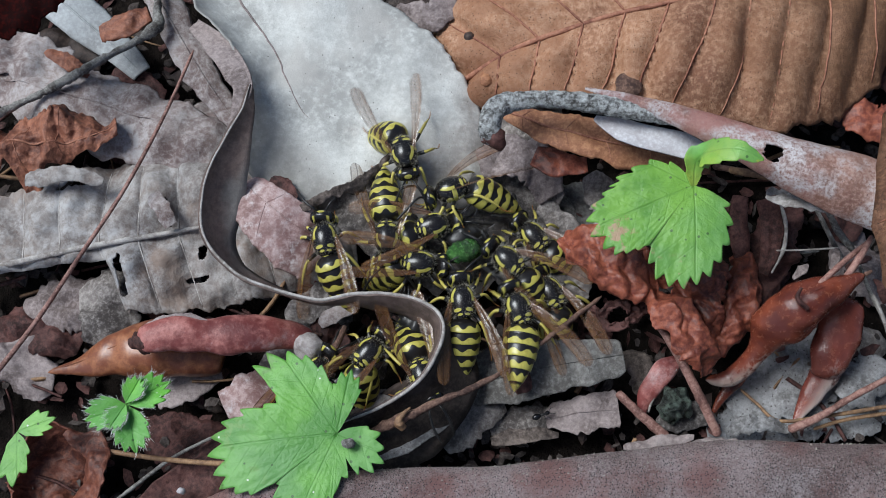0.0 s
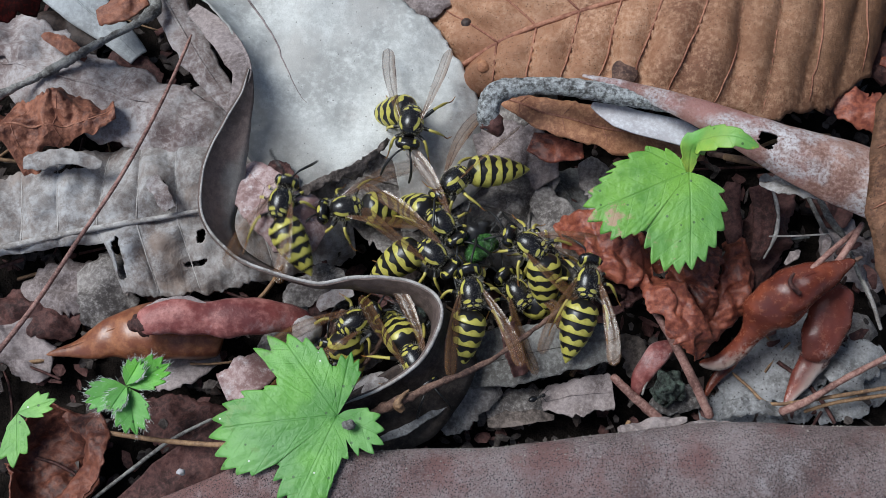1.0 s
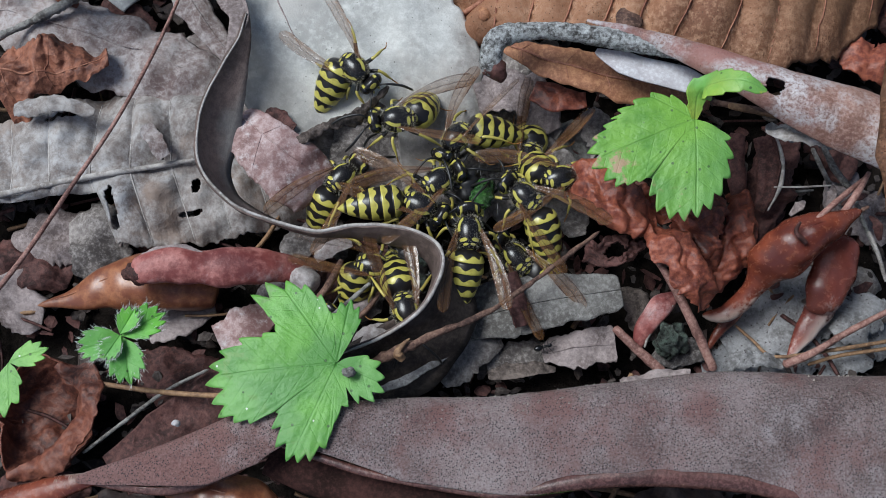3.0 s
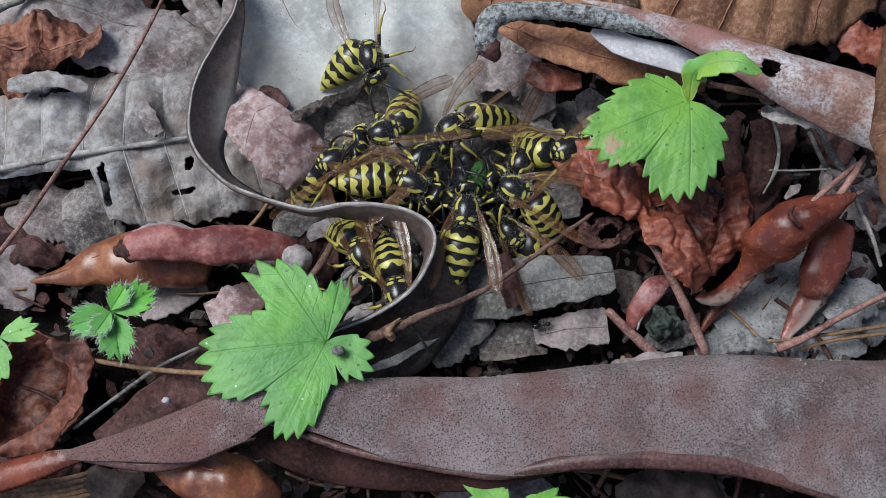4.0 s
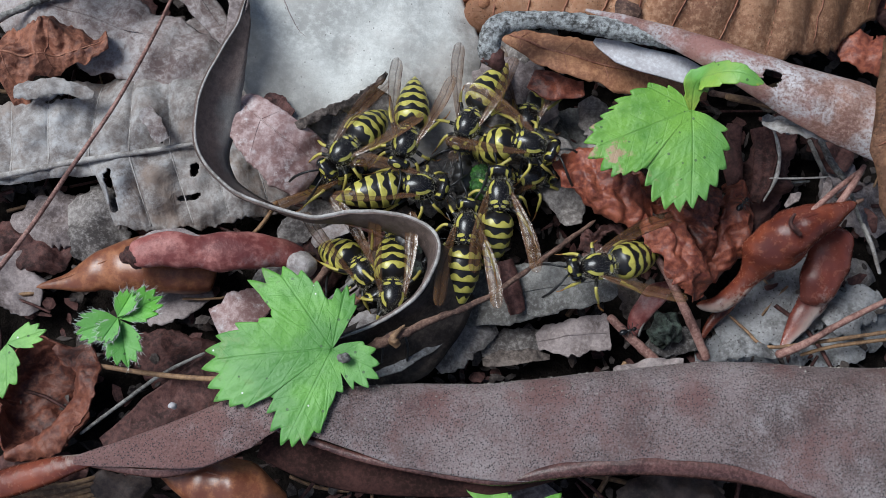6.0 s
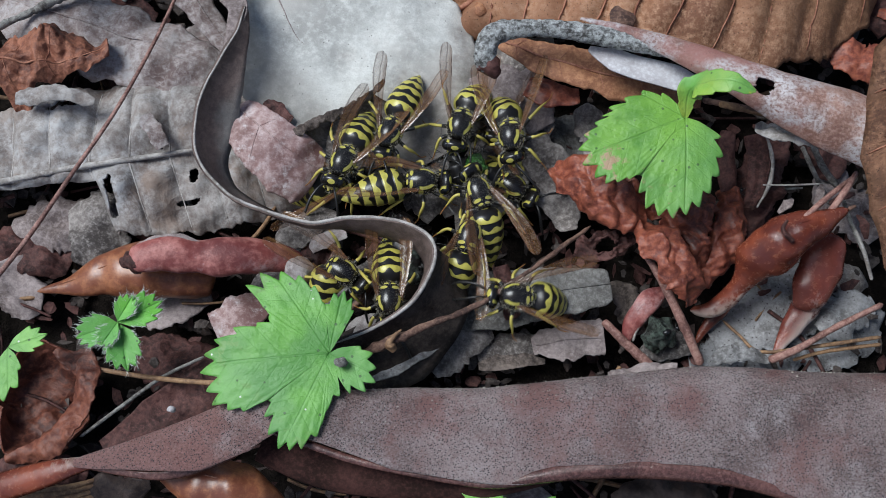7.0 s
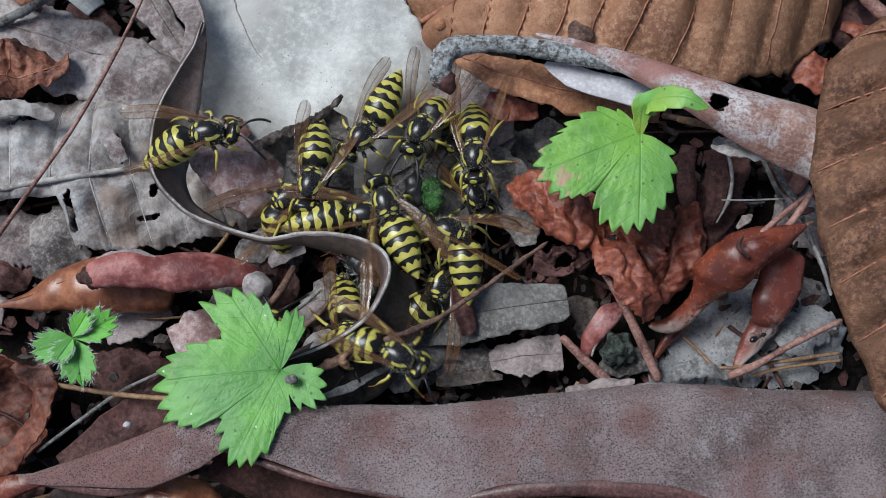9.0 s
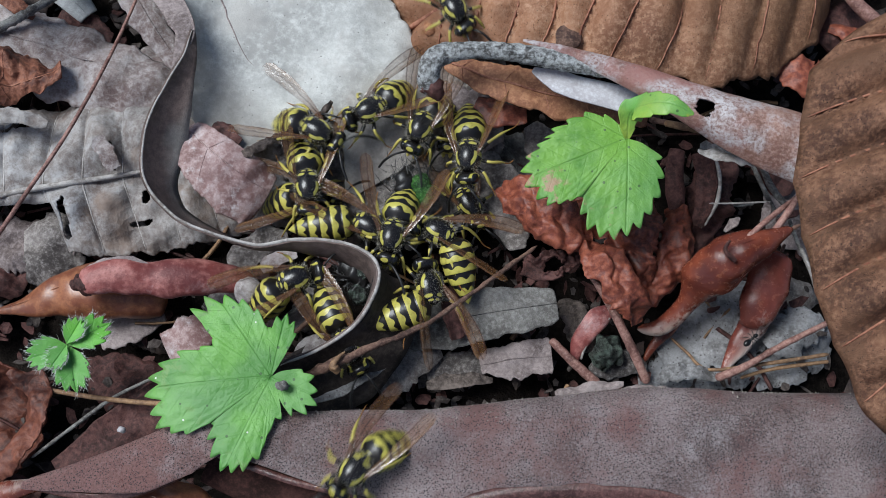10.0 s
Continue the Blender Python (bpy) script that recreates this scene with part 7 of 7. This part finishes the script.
    "Q": [
        (0, 13.3, 1.8, 0.0, 130, 0, 26, 50),
        (0.5, 14.3, 0.1, -1.0, 100, 0, 37, 50),
        (1, 15.5, -2.8, -1.0, 130, 0, -38, 50),
        (1.5, 14.7, -1.9, -1.0, 130, 0, 40, 50),
        (2, 14.7, -0.5, -1.0, 170, 0, -53, 50),
        (2.5, 12.9, 4.7, 1.0, 250, 0, 20, 50),
        (4, 12.7, 0.2, 1.0, 240, 0, 32, 48),
        (4.5, 12.6, 1.0, 1.0, 240, 0, 33, 50),
        (5, 12.7, -0.1, 1.0, 250, 0, 16, 50),
        (5.5, 14.4, 4.0, 1.0, 270, 0, -22, 50),
        (7, 9.1, 9.4, 1.0, 260, 0, 30, 50),
        (7.5, 9.7, 9.2, 1.0, 260, 0, 23, 50),
        (8, 9.1, 9.1, 1.0, 250, 0, 31, 50),
        (8.5, 9.1, 9.6, 1.0, 250, 0, 34, 50),
        (9, 9.8, 10.0, 1.0, 250, 0, 34, 50),
        (9.5, 10.5, 11.1, 1.0, 250, 0, 27, 50),
        (10, 10.5, 10.8, 1.0, 250, 0, 34, 50),
    ],
}
PREY = [
    (0, 2.8, -1.5, 1.0, 0),
    (0.5, 4.1, -1.0, 1.0, 10),
    (1, 5.8, -3.3, 1.0, 20),
    (1.5, 5.9, -4.3, 1.0, 30),
    (2, 5.9, -4.1, 1.0, 30),
    (2.5, 5.7, -2.9, 1.0, 40),
    (4, 6.6, -3.3, 1.0, 60),
    (4.5, 6.3, -3.7, 1.0, 60),
    (5, 7.0, -2.7, 1.0, 50),
    (5.5, 6.2, -3.6, 1.0, 60),
    (7, 6.2, 0.0, 1.0, 80),
    (7.5, 6.1, -0.4, 1.0, 80),
    (8, 6.5, -1.4, 1.0, 80),
    (8.5, 5.2, -1.1, 1.0, 80),
    (9, 6.0, -1.3, 1.0, 80),
    (9.5, 6.1, -1.4, 1.0, 80),
    (10, 6.0, 0.1, 1.0, 80),
]


def prey(green=True):
    top = new("insect_remains")
    tagged(top, "green and black remains of a dismembered insect, bristly", "prey")
    if green:
        tube("green_body", M_PREY_GREEN, [(-2.2, -0.6, 0.6), (-0.5, 0.2, 1.6), (1.4, 0.5, 1.2), (2.6, 0.2, 0.2)], [0.6, 1.5, 1.5, 0.5], n=14, nu=24, lumpy=0.5, lump_scale=1.2, parent=top)
    tube("dark_body", M_BLACK, [(-2.5, 2.8, 0.2), (-0.5, 2.6, 1.2), (2.0, 3.2, 0.8), (4.0, 2.4, 0.0)], [0.5, 1.4, 1.2, 0.4], n=12, nu=20, lumpy=0.6, lump_scale=1.0, parent=top)
    rng = random.Random(11)
    verts, faces = [], []
    for _ in range(520):
        p = Vector((rng.gauss(0.5, 2.6), rng.gauss(2.6, 1.7), rng.uniform(0.3, 1.6)))
        d = Vector((rng.uniform(-1, 1), rng.uniform(-1, 1), rng.uniform(-0.2, 0.9))).normalized()
        side = d.cross(Vector((0.1, 0.3, 1))).normalized() * rng.uniform(0.02, 0.08)
        base = len(verts)
        verts += [p - side, p + side, p + d * rng.uniform(1.0, 2.6)]
        faces.append((base, base + 1, base + 2))
    mesh_object("bristles", verts, faces, M_BLACK, None, False, top)
    return top


M_PREY_GREEN = litter("green_flesh", (0.09, 0.25, 0.05), (0.022, 0.11, 0.016), (0.006, 0.03, 0.008), 0.25, big=0.6, fine=2.5, relief=0.25, specular=0.6)


def ant():
    top = new("ant")
    tagged(top, "tiny black shiny ant crossing the litter", "ant")
    lathe("abdomen", M_EYE, [(-1.5, 0.05), (-1.3, 0.32), (-0.8, 0.45), (-0.3, 0.25), (-0.2, 0.08)], 1, 0.9, top, n=12, nu=14)
    lathe("thorax", M_BLACK, [(-0.3, 0.08), (-0.1, 0.18), (0.3, 0.2), (0.6, 0.1)], 1, 1, top, n=10, nu=10)
    lathe("head", M_EYE, [(0.5, 0.05), (0.65, 0.26), (0.95, 0.28), (1.15, 0.08)], 1, 0.85, top, n=12, nu=10)
    for side in (1, -1):
        for x, reach in ((0.4, 0.7), (0.15, 0.1), (-0.1, -0.8)):
            tube("leg", M_BLACK, [(x, 0, 0), (x + reach * 0.4, side * 0.6, 0.3), (x + reach, side * 1.1, -0.5)], [0.06, 0.05, 0.03], n=5, nu=8, parent=top)
        tube("antenna", M_BLACK, [(1.0, side * 0.1, 0.1), (1.4, side * 0.4, 0.3), (1.9, side * 0.45, 0.0)], [0.05, 0.04, 0.03], n=5, nu=8, parent=top)
    return top


crawler = ant()
ANT = [(0, (14.0, -23.8, -2.5), 20), (4, (15.6, -23.0, -2.5), 10), (4.5, (19.2, -22.3, -2.5), 0), (5, (20.7, -22.8, -2.5), -10), (5.5, (24.8, -22.9, -2.0), 15), (7, (34.4, -22.1, -1.0), 20), (7.5, (42.4, -21.2, 0.0), 15), (10, (53.4, -20.6, 0.0), 40)]
tagged(tube("soil_lump", M_LUMP, [(31.5, -22.8, -6.0), (32.8, -22.2, -4.0), (35.0, -22.2, -6.0)], [0.8, 2.4, 0.8], n=20, nu=30, lumpy=0.9, lump_scale=0.7), "dark damp lump of soil with greenish grains", "soil lump")
wanderer = copy_thing(crawler, pose(0.040, 0.004, -0.004))
WANDER = [(0, (41.0, 4.0, -4.0), -100), (3.2, (40.6, -1.0, -1.0), -70), (4, (39.4, -5.6, 5.2), -30), (4.5, (39.8, -6.2, 5.4), -10), (5, (41.4, -6.5, 4.8), -5), (5.5, (42.6, -6.2, 4.4), 30), (7, (45.6, -1.0, -2.0), 60), (10, (47.0, 4.0, -4.0), 80)]
SWARM = {}
first = wasp()
tagged(first, "black and yellow striped wasp feeding among dead leaves", "wasp", "wasps around the prey")
for n, key in enumerate(WASPS):
    t, x, y, z, turn, roll, swing, dip = WASPS[key][0]
    SWARM[key] = first if n == 0 else copy_thing(first, pose(x * MM, y * MM, z * MM, roll, 0, turn))
remains = prey()
scrap = prey(False)
scrap.matrix_world = pose(*(c * MM for c in (-1.3, -10.5, 0.0)), 0, 0, 120)
tagged(scrap, "dark bristly scrap of a dismembered insect", "prey")


def motions():
    rng = random.Random(3)
    for key, rows in WASPS.items():
        body = SWARM[key]
        walk(body, [(t, pose(x * MM, y * MM, z * MM, roll, 0, turn)) for t, x, y, z, turn, roll, swing, dip in rows])
        for child in body.children:
            kind, at = child.name.split(".")[0], child.location.copy()
            if kind == "abdomen":
                walk(child, [(t, pose(*at, 0, -dip, swing)) for t, x, y, z, turn, roll, swing, dip in rows])
            elif kind == "head":
                walk(child, [(0.4 * i, pose(*at, rng.uniform(-12, 12), rng.uniform(5, 32), rng.uniform(-15, 15))) for i in range(26)])
                for feeler in child.children:
                    if feeler.name.startswith("antenna"):
                        place = feeler.location.copy()
                        walk(feeler, [(0.25 * i, pose(*place, 0, rng.uniform(-18, 18), rng.uniform(-22, 22))) for i in range(41)])
            elif kind == "leg":
                walk(child, [(0.25 * i, pose(*at, rng.uniform(-9, 9), rng.uniform(-8, 8), rng.uniform(-16, 16))) for i in range(41)])
            elif kind == "wing":
                side = 1 if at.y > 0 else -1
                open_by = 1 if key in ("K1", "K2", "H") else 4 + 15 * rng.random()
                walk(child, [(0.5 * i, pose(*at, 0, rng.uniform(-2, 4), -side * (open_by + rng.uniform(-4, 4)))) for i in range(21)])
    walk(crawler, [(t, pose(*(c * MM for c in at), 0, 0, turn)) for t, at, turn in ANT])
    walk(wanderer, [(t, pose(*(c * MM for c in at), 0, 0, turn)) for t, at, turn in WANDER])
    walk(remains, [(t, pose(x * MM, y * MM, z * MM, 0, 0, turn)) for t, x, y, z, turn in PREY])


motions()
